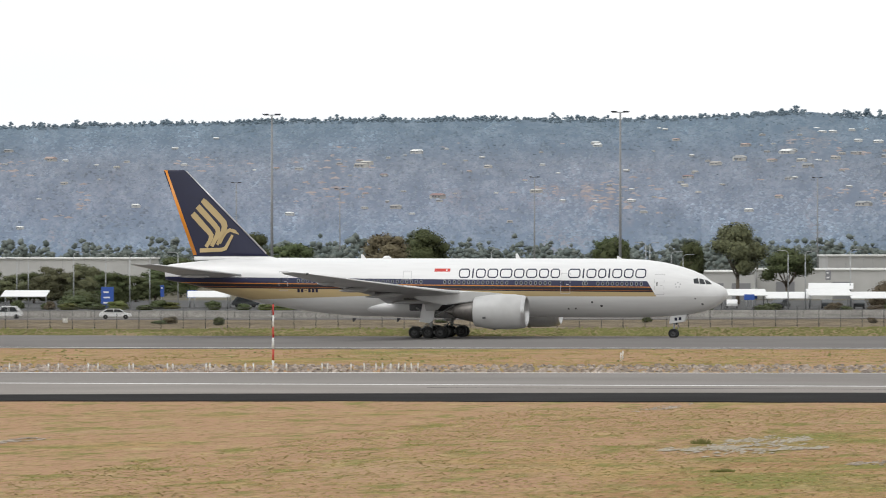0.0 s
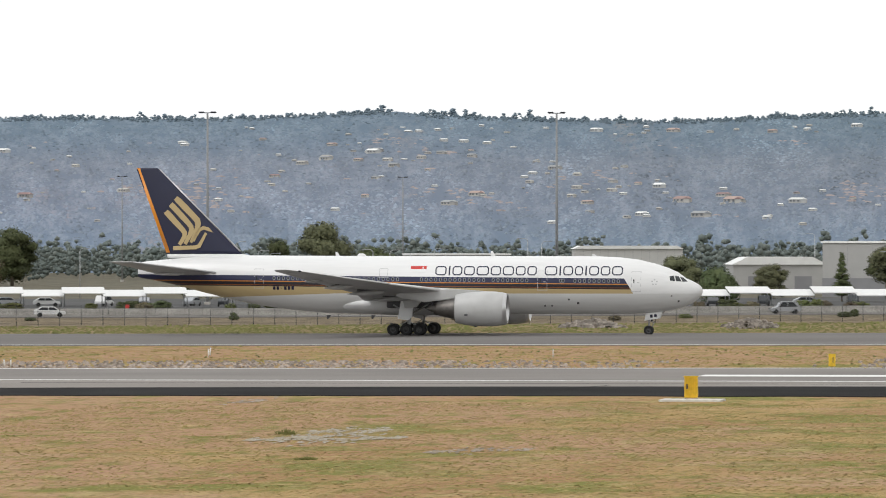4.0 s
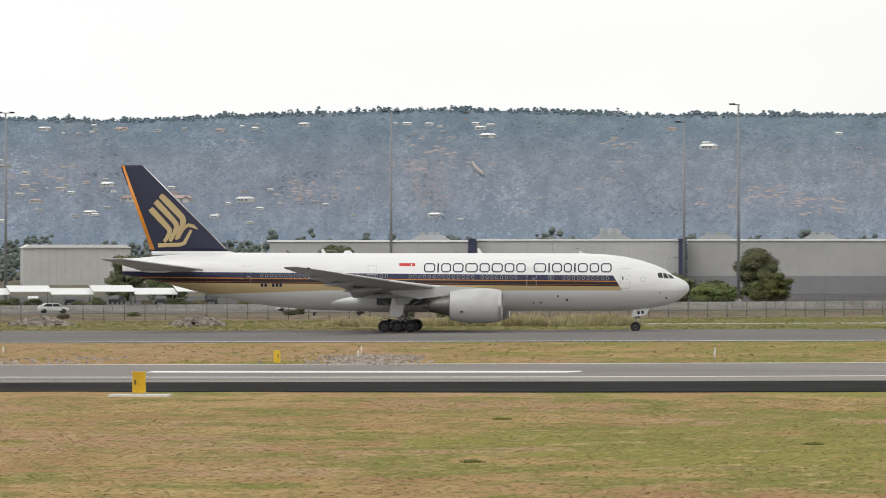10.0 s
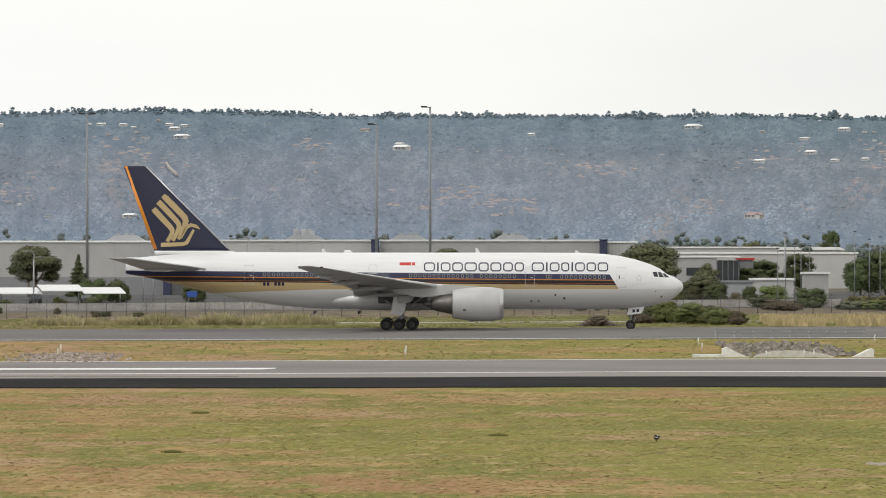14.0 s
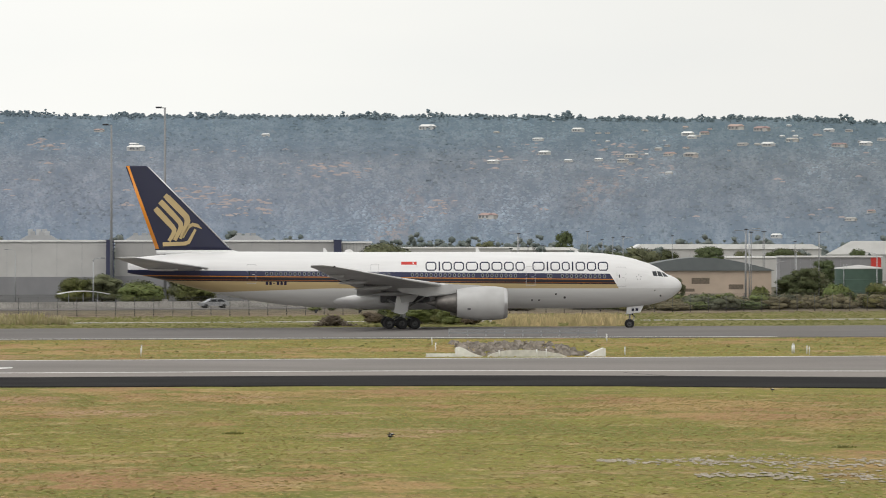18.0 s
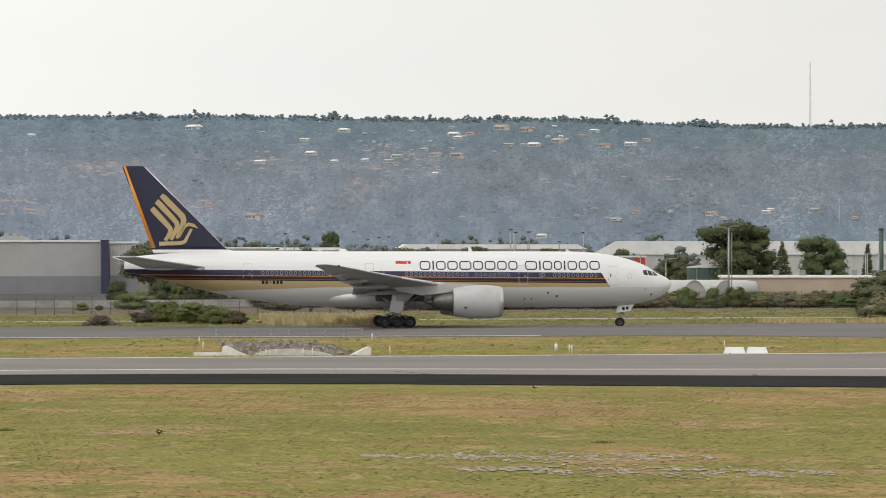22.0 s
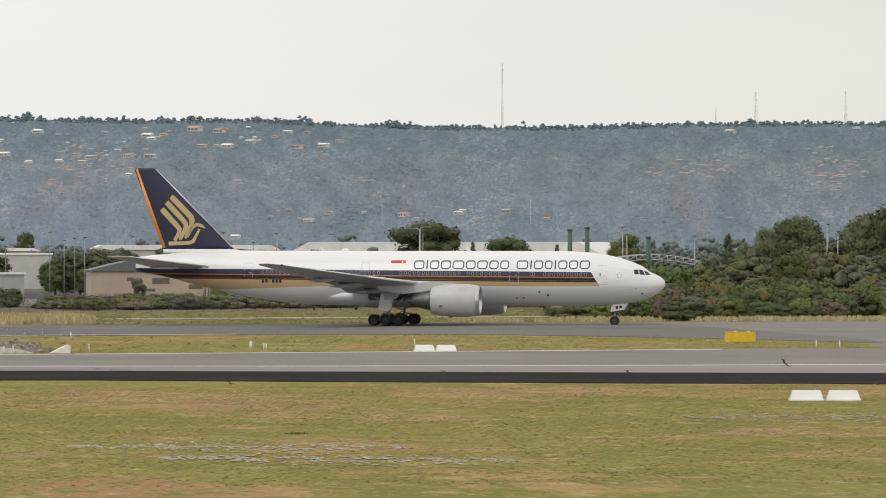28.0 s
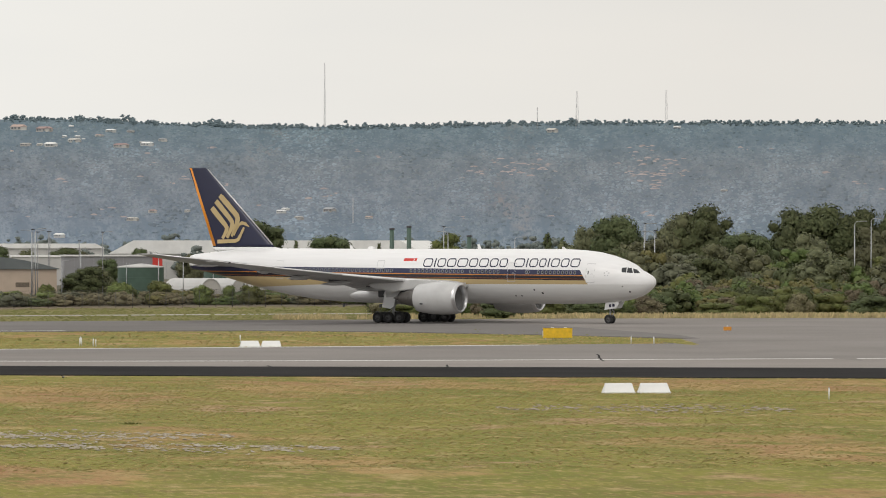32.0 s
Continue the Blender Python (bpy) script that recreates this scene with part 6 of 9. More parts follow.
def thicket(name, label, rows, seed):
    """Scrub that nobody could count: many small-leaved bushes joined into one mesh, rows of (kind, x, y, height, width)."""
    r = np.random.RandomState(seed)
    names = ["leaf_dark", "leaf_shrub", "leaf_brown", "leaf_gum", "leaf_olive", "leaf_grey", "leaf_green"]
    tones = {"shrub2": (0, 0, 6, 5), "shrub": (1, 6, 4, 1), "brown": (2, 2, 4, 5), "bushy": (3, 5, 4, 3), "green": (1, 6, 1), "dark": (0, 0, 3, 6)}
    vs, fs, ns, mi, base = [], [], [], [], 0
    for key, x, y, h, w in rows:
        cv, cf, cn, lv, ln = LEAF_DATA[PLANTS[key][r.randint(3)][1].name.split(".")[0]]
        few = key in ("shrub", "shrub2", "brown")
        pick = r.choice(len(lv), 1300 if few else 2600, replace=False)
        sx = w / (1.1 if few else 0.8)
        ang = r.rand() * 6.28
        c, s2 = math.cos(ang), math.sin(ang)
        turn = np.array([[c, s2, 0], [-s2, c, 0], [0, 0, 1]])
        q = lv[pick]
        mid = q.mean(1, keepdims=True)
        v = np.concatenate([cv, (mid + (q - mid) * 1.4).reshape(-1, 3)])
        vs.append((v @ turn) * np.array([sx, sx, h]) + np.array([x, y, gz(x, y) - 0.05]))
        ns.append(np.concatenate([cn, ln[pick].reshape(-1, 3)]) @ turn)
        f = np.concatenate([cf, len(cv) + np.arange(len(pick) * 3).reshape(-1, 3)])
        fs.append(f + base)
        base += len(v)
        mi.append(np.full(len(f), tones[key][r.randint(len(tones[key]))]))
    me = tri_mesh(name, np.concatenate(vs), np.concatenate(fs), np.concatenate(ns), [M[k] for k in names], np.concatenate(mi))
    tagged(new(name, me), label, "bush", kind="stuff")


# shrubs along the fence, the brown scrub belt, and the bush at the runway's end
for i in range(16):
    x = -215 + 240 * pr.random()
    y = 815 + 0.33 * x + pr.uniform(6, 60)
    plant(pr.choice(("shrub2", "brown", "brown", "shrub")), x, y, pr.uniform(0.5, 1.2), pr.uniform(1.0, 2.2))
rows = []
for i in range(230):
    x = 58 + 120 * pr.random()
    rows.append((pr.choice(("brown", "brown", "shrub2", "brown", "shrub", "brown")), x, 868 + 0.35 * (x - 60) + pr.uniform(-14, 34), pr.uniform(1.2, 2.5), pr.uniform(3.5, 6.5)))
thicket("scrub_belt", "belt of brown and olive scrub behind the fence", rows, 3)
for i in range(80):
    x = 109 + 130 * pr.random()
    depth = pr.random() ** 2
    y = 706 + depth * 50 + 0.05 * (x - 80)
    if x < 0.156 * y:
        continue
    plant(pr.choice(("shrub2", "shrub", "shrub2", "shrub", "brown")), x, y, pr.uniform(1.8, 3.2) + 1.8 * depth * min(1, (x - 105) / 30), pr.uniform(3.5, 7))
rows = []
for i in range(300):
    x = 114 + 172 * pr.random()
    depth = pr.random()
    if x < 0.158 * (722 + depth * 60):
        continue
    rows.append((pr.choice(("shrub2", "shrub", "shrub", "brown", "shrub2")), x, 722 + depth * 60 + 0.05 * (x - 80), pr.uniform(2.2, 3.6) + 2.4 * depth * min(1, (x - 105) / 30), pr.uniform(3.5, 6.5)))
for i in range(120):
    x = 132 + 156 * pr.random()
    rows.append((pr.choice(("dark", "bushy", "green", "bushy", "shrub2", "green")), x, 785 + pr.random() * 80, pr.uniform(5.0, 8.5) * min(1.15, 0.55 + (x - 115) / 90), pr.uniform(5, 8)))
thicket("bushland", "dense olive and grey-green bush at the runway's end", rows, 4)
for i in range(30):
    x = 128 + 160 * pr.random()
    y = 775 + pr.random() * 80
    plant(pr.choice(("dark", "bushy", "green", "bushy", "green")), x, y, pr.uniform(5.5, 8.5) * min(1.15, 0.55 + (x - 115) / 90), pr.uniform(6, 9))
for key, (x, y, top, w) in (("dark", (185.9, 871.4, 16.62, 11.41)), ("bushy", (181.2, 872.2, 14.69, 7.90)), ("gum2", (172.9, 873.5, 14.43, 8.33)), ("bushy", (171.4, 894.0, 12.74, 6.27)), ("pine", (166.9, 904.9, 11.50, 4.53)), ("bushy", (164.3, 874.9, 10.30, 5.26)), ("dark", (196.7, 859.5, 15.94, 9.55)), ("gum2", (202.0, 858.6, 16.28, 9.55)), ("dark", (207.9, 857.7, 16.11, 9.55)),
                            ("dark", (186.5, 840.9, 11.98, 8.49)), ("bushy", (169.5, 833.5, 10.69, 8.40)), ("bushy", (177.3, 822.1, 9.85, 8.30)), ("bushy", (192.7, 829.8, 11.53, 8.40)), ("dark", (213.9, 856.7, 15.94, 9.55)), ("bushy", (202.2, 828.2, 12.37, 8.40))):
    plant_to(key, x, y, top, w)


def clump_field(name, label, centres, sizes, material, seed, category="woods", closed=False, fringe=0):
    """Many leafy mounds, or whole round crowns where closed, joined into one mesh: far scrub that nobody could count."""
    r = np.random.RandomState(seed)
    base = np.array([(1, 0, 0), (0.5, 0.87, 0), (-0.5, 0.87, 0), (-1, 0, 0), (-0.5, -0.87, 0), (0.5, -0.87, 0), (0.55, 0.32, 0.75), (-0.55, 0.32, 0.75), (0, -0.64, 0.75), (0, 0, 1.05)])
    tris = ((0, 1, 6), (1, 2, 7), (2, 3, 7), (3, 4, 8), (4, 5, 8), (5, 0, 6), (1, 7, 6), (3, 8, 7), (5, 6, 8), (6, 7, 9), (7, 8, 9), (8, 6, 9))
    if closed:
        base, tris = SMALL_BALL_V, SMALL_BALL_F
    n = len(centres)
    jit = 1 + 0.35 * (r.rand(n, len(base), 3) - 0.5) * 2
    a = r.rand(n) * 6.28
    c, s = np.cos(a)[:, None], np.sin(a)[:, None]
    b = base[None] * jit
    bx, by = b[..., 0] * c - b[..., 1] * s, b[..., 0] * s + b[..., 1] * c
    v = np.stack([bx, by, b[..., 2]], -1) * np.asarray(sizes)[:, None, :] + np.asarray(centres)[:, None, :]
    f = (np.arange(n)[:, None, None] * len(base) + np.array(tris)[None]).reshape(-1, 3)
    v = v.reshape(-1, 3)
    if fringe:
        d = r.normal(size=(n * fringe, 3))
        d /= np.linalg.norm(d, axis=1)[:, None]
        each = np.repeat(np.asarray(sizes), fringe, axis=0)
        c = np.repeat(np.asarray(centres), fringe, axis=0) + d * each * (0.75 + 0.5 * r.rand(len(d), 1))
        q = leaf_tris(c, d, each[:, :1] * 0.30, r).reshape(-1, 3)
        f = np.concatenate([f, len(v) + np.arange(len(q)).reshape(-1, 3)])
        v = np.concatenate([v, q])
    me = bpy.data.meshes.new(name)
    me.from_pydata(v.tolist(), [], f.tolist())
    me.polygons.foreach_set("use_smooth", [True] * len(me.polygons))
    me.materials.append(material)
    ob = new(name, me)
    return tagged(ob, label, category, kind="stuff")


# ---- the scarp ----
RIDGE = ((-16.42, 19.72), (-15.36, 20.30), (-14.18, 20.69), (-13.00, 21.08), (-11.93, 21.26), (-11.07, 21.07), (-10.00, 21.34), (-8.72, 22.44), (-8.72, 22.02), (-7.59, 21.19), (-6.08, 20.63), (-5.44, 21.19), (-4.47, 21.84), (-3.30, 22.56), (-3.29, 22.56), (-2.17, 22.36), (-1.31, 21.97), (-1.24, 21.69), (0.27, 21.69), (2.26, 21.56), (2.27, 21.85), (4.32, 21.18), (5.83, 21.25), (6.75, 20.48), (7.80, 20.04), (8.88, 20.03), (10.13, 20.67), (11.58, 20.67), (13.58, 20.53))
FOOT = -0.00030


def ridge_height(a):
    return np.interp(a, [p[0] for p in RIDGE], [p[1] for p in RIDGE]) / 1000


def hill_point(a, v):
    """A place on the scarp: bearing in degrees from +y, and 0 at its foot to 1 on its ridge."""
    d = 2300 + 1600 * v
    e = FOOT + (ridge_height(a) - FOOT) * v**0.9
    return Vector((math.sin(radians(a)) * d, math.cos(radians(a)) * d, 9.6 + e * d))


def build_hills():
    bm = bmesh.new()
    na, nv = 280, 40
    grid = []
    for i in range(na + 1):
        a = -36 + 70 * i / na
        row = []
        for j in range(nv + 6):
            v = j / nv
            if v <= 1:
                p = hill_point(a, v)
                if j == 0:
                    p.z = -3
            else:
                p = hill_point(a, 1.0) * (1 + 0.05 * (v - 1) * nv)
                p.z = hill_point(a, 1.0).z - 6 * (v - 1) * nv
            row.append(bm.verts.new(p))
        grid.append(row)
    for i in range(na):
        for j in range(nv + 5):
            bm.faces.new((grid[i][j], grid[i + 1][j], grid[i + 1][j + 1], grid[i][j + 1]))
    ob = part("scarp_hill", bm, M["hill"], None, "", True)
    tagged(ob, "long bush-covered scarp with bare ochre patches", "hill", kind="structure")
    r = np.random.RandomState(31)
    cs, ss = [], []
    for _ in range(56000):
        a, v = r.uniform(-19, 16), r.rand() ** 0.9 * 0.985
        if noise.noise(Vector((a * 1.1, v * 4, 0))) + 0.5 * noise.noise(Vector((a * 5, v * 10, 8))) > 0.26 + 0.35 * r.rand():
            continue
        p = hill_point(a, v)
        s = 0.55 + 1.05 * r.rand() ** 2.2
        cs.append((p.x, p.y, p.z - 0.4 * s))
        ss.append((s * r.uniform(0.9, 1.35), s, s * r.uniform(0.9, 1.35)))
    clump_field("hill_scrub", "gum scrub covering the scarp, its blue-green tinted with painted haze", cs, ss, M["hill_tree"], 32)
    cs, ss = [], []
    for _ in range(20000):
        a, v = r.uniform(-19, 16), r.rand() * 0.99
        wood = noise.noise(Vector((a * 1.3, v * 5, 2))) + 0.7 * noise.noise(Vector((a * 4.5, v * 14, 5))) + 0.9 * max(0.0, v - 0.72)
        if wood < -0.35 + 0.85 * r.rand():
            continue
        p = hill_point(a, v)
        size = r.uniform(0.5, 1.25) * (0.75 + 0.35 * v)
        for k in range(3):
            s = size * r.uniform(0.38, 0.72)
            cs.append((p.x + r.normal(0, 0.6) * size, p.y - 1.0 * size, p.z + size * (-0.4 + 0.45 * r.rand())))
            ss.append((s * 1.25, s, s * 0.8))
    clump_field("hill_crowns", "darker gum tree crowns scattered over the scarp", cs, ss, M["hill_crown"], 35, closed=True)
    cs, ss = [], []
    for _ in range(3600):
        a = r.uniform(-19, 16)
        p = hill_point(a, 1 - r.rand() ** 2 * 0.03)
        grove = max(0.0, noise.noise(Vector((a * 2.6, 5.0, 0))) + 0.45)
        H = 1.9 + 3.2 * grove * r.rand() ** 1.3 + (2.6 * r.rand() if r.rand() < 0.05 * (0.4 + grove) else 0.0)
        for k in range(11):
            u = 0.1 + 0.9 * r.rand() ** 0.7
            s = (0.35 + 0.45 * r.rand()) * (0.45 + 0.18 * H)
            spread = 0.42 * H * math.sin(math.pi * min(0.95, 0.25 + 0.7 * u))
            cs.append((p.x + r.normal(0, 0.6) * spread, p.y, p.z - 1.0 + H * u))
            ss.append((s * 1.15, s, s * 0.8))
    bc, bs = [], []
    for _ in range(14000):
        a, v = r.uniform(-19, 16), r.uniform(0.2, 0.8)
        if noise.noise(Vector((a * 1.1, v * 4, 0))) + 0.6 * noise.noise(Vector((a * 9, v * 24, 4))) < 0.36:
            continue
        p = hill_point(a, v)
        s = r.uniform(0.7, 2.0)
        bc.append((p.x, p.y, p.z - 0.2))
        bs.append((s * 1.4, s, s * 0.5))
    clump_field("bare_outcrops", "bare ochre earth and rock on the scarp", bc, bs, M["outcrop"], 34, "outcrop")
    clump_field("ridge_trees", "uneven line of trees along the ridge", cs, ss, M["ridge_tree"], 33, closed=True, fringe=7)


build_hills()


# ---- houses on the scarp ----
def house_model(roof, wall, label):
    t = thing("house", pose(0, 0, -500), label, "house", "houses on the scarp")
    bm = bmesh.new()
    box(bm, -0.46, 0.46, -0.25, 0.25, -0.25, 0.13)
    part("wall", bm, M[wall], t)
    bm = bmesh.new()
    a = [bm.verts.new(p) for p in ((-0.49, -0.29, 0.12), (0.49, -0.29, 0.12), (0.49, 0.29, 0.12), (-0.49, 0.29, 0.12), (-0.33, 0, 0.29), (0.33, 0, 0.29))]
    for f in ((0, 1, 5, 4), (1, 2, 5), (2, 3, 4, 5), (3, 0, 4), (3, 2, 1, 0)):
        bm.faces.new([a[i] for i in f])
    part("roof", bm, M[roof], t)
    for x in (-0.36, -0.2, 0.02):
        bm = bmesh.new()
        box(bm, x - 0.05, x + 0.05, -0.262, -0.25, -0.06, 0.09)
        part("window", bm, M["glass_house"], t)
    bm = bmesh.new()
    box(bm, 0.14, 0.42, -0.40, -0.2, -0.25, 0.12)
    part("wing_wall", bm, M[wall], t)
    bm = bmesh.new()
    prism(bm, [(0.10, 0.12), (0.46, 0.12), (0.28, 0.26)], -0.44, -0.1)
    part("wing_roof", bm, M[roof], t)
    return t


HOUSES = {"w": house_model("roof_pale", "wall_pale", "house with a pale metal roof among trees"), "r": house_model("tile_red", "wall_cream", "cream house with a terracotta tiled roof"),
          "c": house_model("wall_cream", "wall_cream", "cream rendered house on the bushy slope"), "g": house_model("roof_grey", "wall_cream", "cream house with a grey metal roof")}


def houses(kinds, rows):
    for k, (a, v, w) in zip(kinds, rows):
        p = hill_point(a, v)
        w *= 0.78
        copy_thing(HOUSES[k], Matrix.Translation((p.x, p.y, p.z + 0.04 * w + 0.6)) @ pose(0, 0, 0, 0, 0, -a + pr.uniform(-18, 18)) @ Matrix.Diagonal((w, w * 0.9, w * pr.uniform(0.55, 0.8), 1)))


houses("wrwrwwwwwwwwwgcrcgcgrgrc", ((-10.76, 0.769, 7.3), (-10.02, 0.809, 6.1), (-10.18, 0.911, 2.8), (-9.36, 0.742, 7.9), (-9.10, 0.747, 3.3), (-8.97, 0.672, 10.8), (-8.64, 0.845, 6.9), (-8.54, 0.853, 6.2), (-8.36, 0.872, 5.6), (-8.30, 0.786, 6.7), (-8.11, 0.782, 8.0), (-7.89, 0.775, 6.7),
       (-7.64, 0.749, 4.6), (-9.42, 0.630, 9.4), (-9.64, 0.600, 9.2), (-9.11, 0.613, 7.4), (-8.83, 0.606, 7.4), (-8.77, 0.561, 8.4), (-8.51, 0.639, 7.5), (-8.32, 0.684, 7.7), (-8.04, 0.710, 4.5), (-8.03, 0.664, 7.6), (-9.90, 0.502, 7.6), (-9.93, 0.436, 5.1)))
houses("ggrwwwwcwwgrcwgccrgwwcc", ((-9.58, 0.439, 4.0), (-8.94, 0.470, 6.3), (-8.45, 0.546, 4.2), (-8.38, 0.420, 4.5), (-10.49, 0.562, 3.6), (-10.43, 0.409, 3.9), (-10.43, 0.322, 5.3), (-10.31, 0.236, 4.5), (-10.77, 0.318, 3.2), (-9.32, 0.241, 5.6), (-8.24, 0.286, 9.9), (-7.98, 0.357, 10.3), (-7.48, 0.465, 5.7),
       (-7.45, 0.534, 6.5), (-7.24, 0.577, 10.3), (-7.03, 0.529, 5.9), (-7.08, 0.357, 6.0), (-6.93, 0.305, 7.9), (-6.69, 0.477, 6.9), (-6.85, 0.902, 10.6), (-7.26, 0.156, 5.3), (-7.03, 0.424, 7.3), (-6.70, 0.404, 7.2)))
houses("rggrwwwwwwwwwwwrrrwrwgwcwg", ((-6.12, 0.910, 11.3), (-5.77, 0.893, 6.3), (-6.37, 0.910, 5.0), (-5.18, 0.871, 8.4), (-4.85, 0.880, 6.3), (-4.97, 0.903, 4.2), (-4.38, 0.894, 9.9), (-3.40, 0.880, 7.7), (-3.19, 0.874, 7.7), (-3.09, 0.856, 4.8), (-2.75, 0.881, 7.0), (-2.61, 0.873, 7.0), (-2.70, 0.845, 9.0),
       (-2.63, 0.779, 12.7), (-6.25, 0.440, 9.1), (-6.03, 0.323, 11.7), (-5.64, 0.361, 9.8), (-5.54, 0.311, 12.7), (-4.94, 0.305, 11.6), (-6.45, 0.461, 5.2), (-6.41, 0.218, 8.0), (-5.85, 0.208, 12.4), (-3.13, 0.183, 8.3), (-4.89, 0.141, 4.3), (-2.89, 0.160, 3.4), (-3.91, 0.190, 3.9)))
houses("rwwwwrwwwwwwwrrrrcwcwgrwg", ((-0.88, 0.868, 8.4), (-0.53, 0.715, 13.6), (-0.55, 0.752, 7.9), (0.71, 0.833, 6.9), (2.26, 0.895, 14.1), (2.84, 0.187, 10.8), (2.89, 0.612, 9.3), (3.32, 0.803, 8.8), (3.70, 0.884, 10.5), (3.38, 0.687, 9.6), (3.61, 0.629, 6.9), (4.75, 0.858, 10.4), (4.79, 0.834, 7.5),
       (5.21, 0.910, 14.2), (5.46, 0.895, 13.4), (4.73, 0.921, 5.0), (4.91, 0.867, 7.7), (5.28, 0.771, 9.3), (5.52, 0.766, 10.6), (5.75, 0.803, 10.8), (6.10, 0.899, 9.2), (6.29, 0.906, 6.4), (6.20, 0.772, 12.0), (6.45, 0.795, 10.8), (6.60, 0.839, 7.6)))
houses("cccwrccwcrwcgwcg", ((4.47, 0.735, 5.9), (4.21, 0.673, 10.2), (4.13, 0.634, 8.8), (3.90, 0.641, 6.9), (4.58, 0.687, 9.6), (4.78, 0.682, 10.9), (6.31, 0.178, 6.8), (5.60, 0.057, 6.3), (6.83, 0.242, 2.5), (7.23, 0.225, 8.0), (7.75, 0.245, 6.1), (10.36, 0.917, 10.0), (8.22, 0.255, 8.2), (11.57, 0.951, 6.5), (6.84, 0.249, 3.6), (12.04, 0.412, 4.5)))
houses("rggwwccwcwrcgcwwcwcg", ((-15.93, 0.689, 9.6), (-16.33, 0.777, 7.4), (-15.21, 0.661, 4.4), (-14.76, 0.772, 5.3), (-12.47, 0.713, 9.7), (-12.94, 0.623, 9.3), (-12.99, 0.600, 11.1), (-12.19, 0.740, 3.3), (-11.79, 0.591, 6.1), (-10.78, 0.789, 7.4), (-12.26, 0.350, 9.7), (-9.41, 0.639, 9.4), (-8.93, 0.683, 9.0), (-8.45, 0.679, 5.1), (-13.65, 0.226, 5.5), (-16.18, 0.130, 4.7),
       (-12.65, 0.274, 7.2), (-16.02, 0.360, 3.3), (-11.33, 0.395, 8.3), (-13.58, 0.583, 6.1)))
# small houses half hidden among the trees, in loose groups: bearing, height on the slope, spreads, number
hr = random.Random(404)
for a, v, da, dv, n in ((-8.4, 0.86, 0.8, 0.05, 10), (-7.4, 0.50, 0.9, 0.13, 20), (-6.2, 0.36, 0.6, 0.10, 12), (-9.7, 0.60, 0.8, 0.14, 14), (-12.4, 0.62, 1.2, 0.14, 18), (-15.2, 0.60, 1.0, 0.14, 12), (-5.0, 0.28, 0.6, 0.07, 8), (-4.6, 0.90, 0.8, 0.03, 7), (-2.9, 0.88, 0.5, 0.03, 6),
                        (4.6, 0.70, 0.4, 0.07, 10), (5.7, 0.84, 0.7, 0.06, 14), (3.4, 0.80, 0.6, 0.08, 6), (-11.6, 0.34, 1.0, 0.10, 10), (7.4, 0.22, 0.8, 0.05, 5)):
    houses([hr.choice("wwccggr") for _ in range(n)], [(hr.gauss(a, da), min(0.96, max(0.08, hr.gauss(v, dv))), hr.uniform(2.2, 5.5)) for _ in range(n)])
for hm in HOUSES.values():
    for o in (*hm.children, hm):
        bpy.data.objects.remove(o)


def dirt_track():
    bm = bmesh.new()
    rows = ((-2.78, 0.567, 1.8), (-2.75, 0.528, 2.1), (-2.71, 0.498, 2.6), (-2.68, 0.477, 2.0))
    pairs = []
    for a, v, w in rows:
        p = hill_point(a, v)
        pairs.append([bm.verts.new((p.x + s * w * 0.28, p.y, p.z + 1.2)) for s in (-1, 1)])
    for (a, b), (c, d) in zip(pairs, pairs[1:]):
        bm.faces.new((a, b, d, c))
    bmesh.ops.recalc_face_normals(bm, faces=bm.faces)
    bmesh.ops.solidify(bm, geom=list(bm.faces), thickness=1.0)
    tagged(part("dirt_track", bm, M["dirt_track"], None), "pale winding dirt track down the scarp", "track", kind="structure")


dirt_track()


def lattice_mast(x, y, z0, z1, w):
    t = thing("radio_mast", pose(x, y, z0), "slender lattice radio mast on the ridge", "mast", "radio masts")
    h = z1 - z0
    for sx, sy in ((-1, -1), (1, -1), (0, 1)):
        bm = bmesh.new()
        tube(bm, (sx * w, sy * w, -8), (sx * w * 0.25, sy * w * 0.25, h), 0.09, 0.06, 5)
        part("leg", bm, M["mast"], t)
    bm = bmesh.new()
    n = int(h / 2.5)
    for i in range(n):
        k0, k1 = 1 - 0.75 * i / n, 1 - 0.75 * (i + 1) / n
        tube(bm, (-w * k0, -w * k0, h * i / n), (w * k1, -w * k1, h * (i + 1) / n), 0.045, 0.045, 4)
        tube(bm, (w * k0, -w * k0, h * i / n), (-w * k1, -w * k1, h * (i + 1) / n), 0.045, 0.045, 4)
    part("bracing", bm, M["mast"], t)


for (x, y, z1), w in (((544.0, 3792.4, 127.8), 0.7), ((701.1, 3745.9, 108.8), 1.3), ((757.7, 3736.7, 109.5), 1.2), ((676.0, 3750.0, 98.59), 0.4), ((378.0, 2545.1, 30.24), 0.5)):
    a = math.degrees(math.atan2(x, y))
    lattice_mast(x, y, hill_point(a, 0.97).z if math.hypot(x, y) > 3000 else 0.0, z1, w)


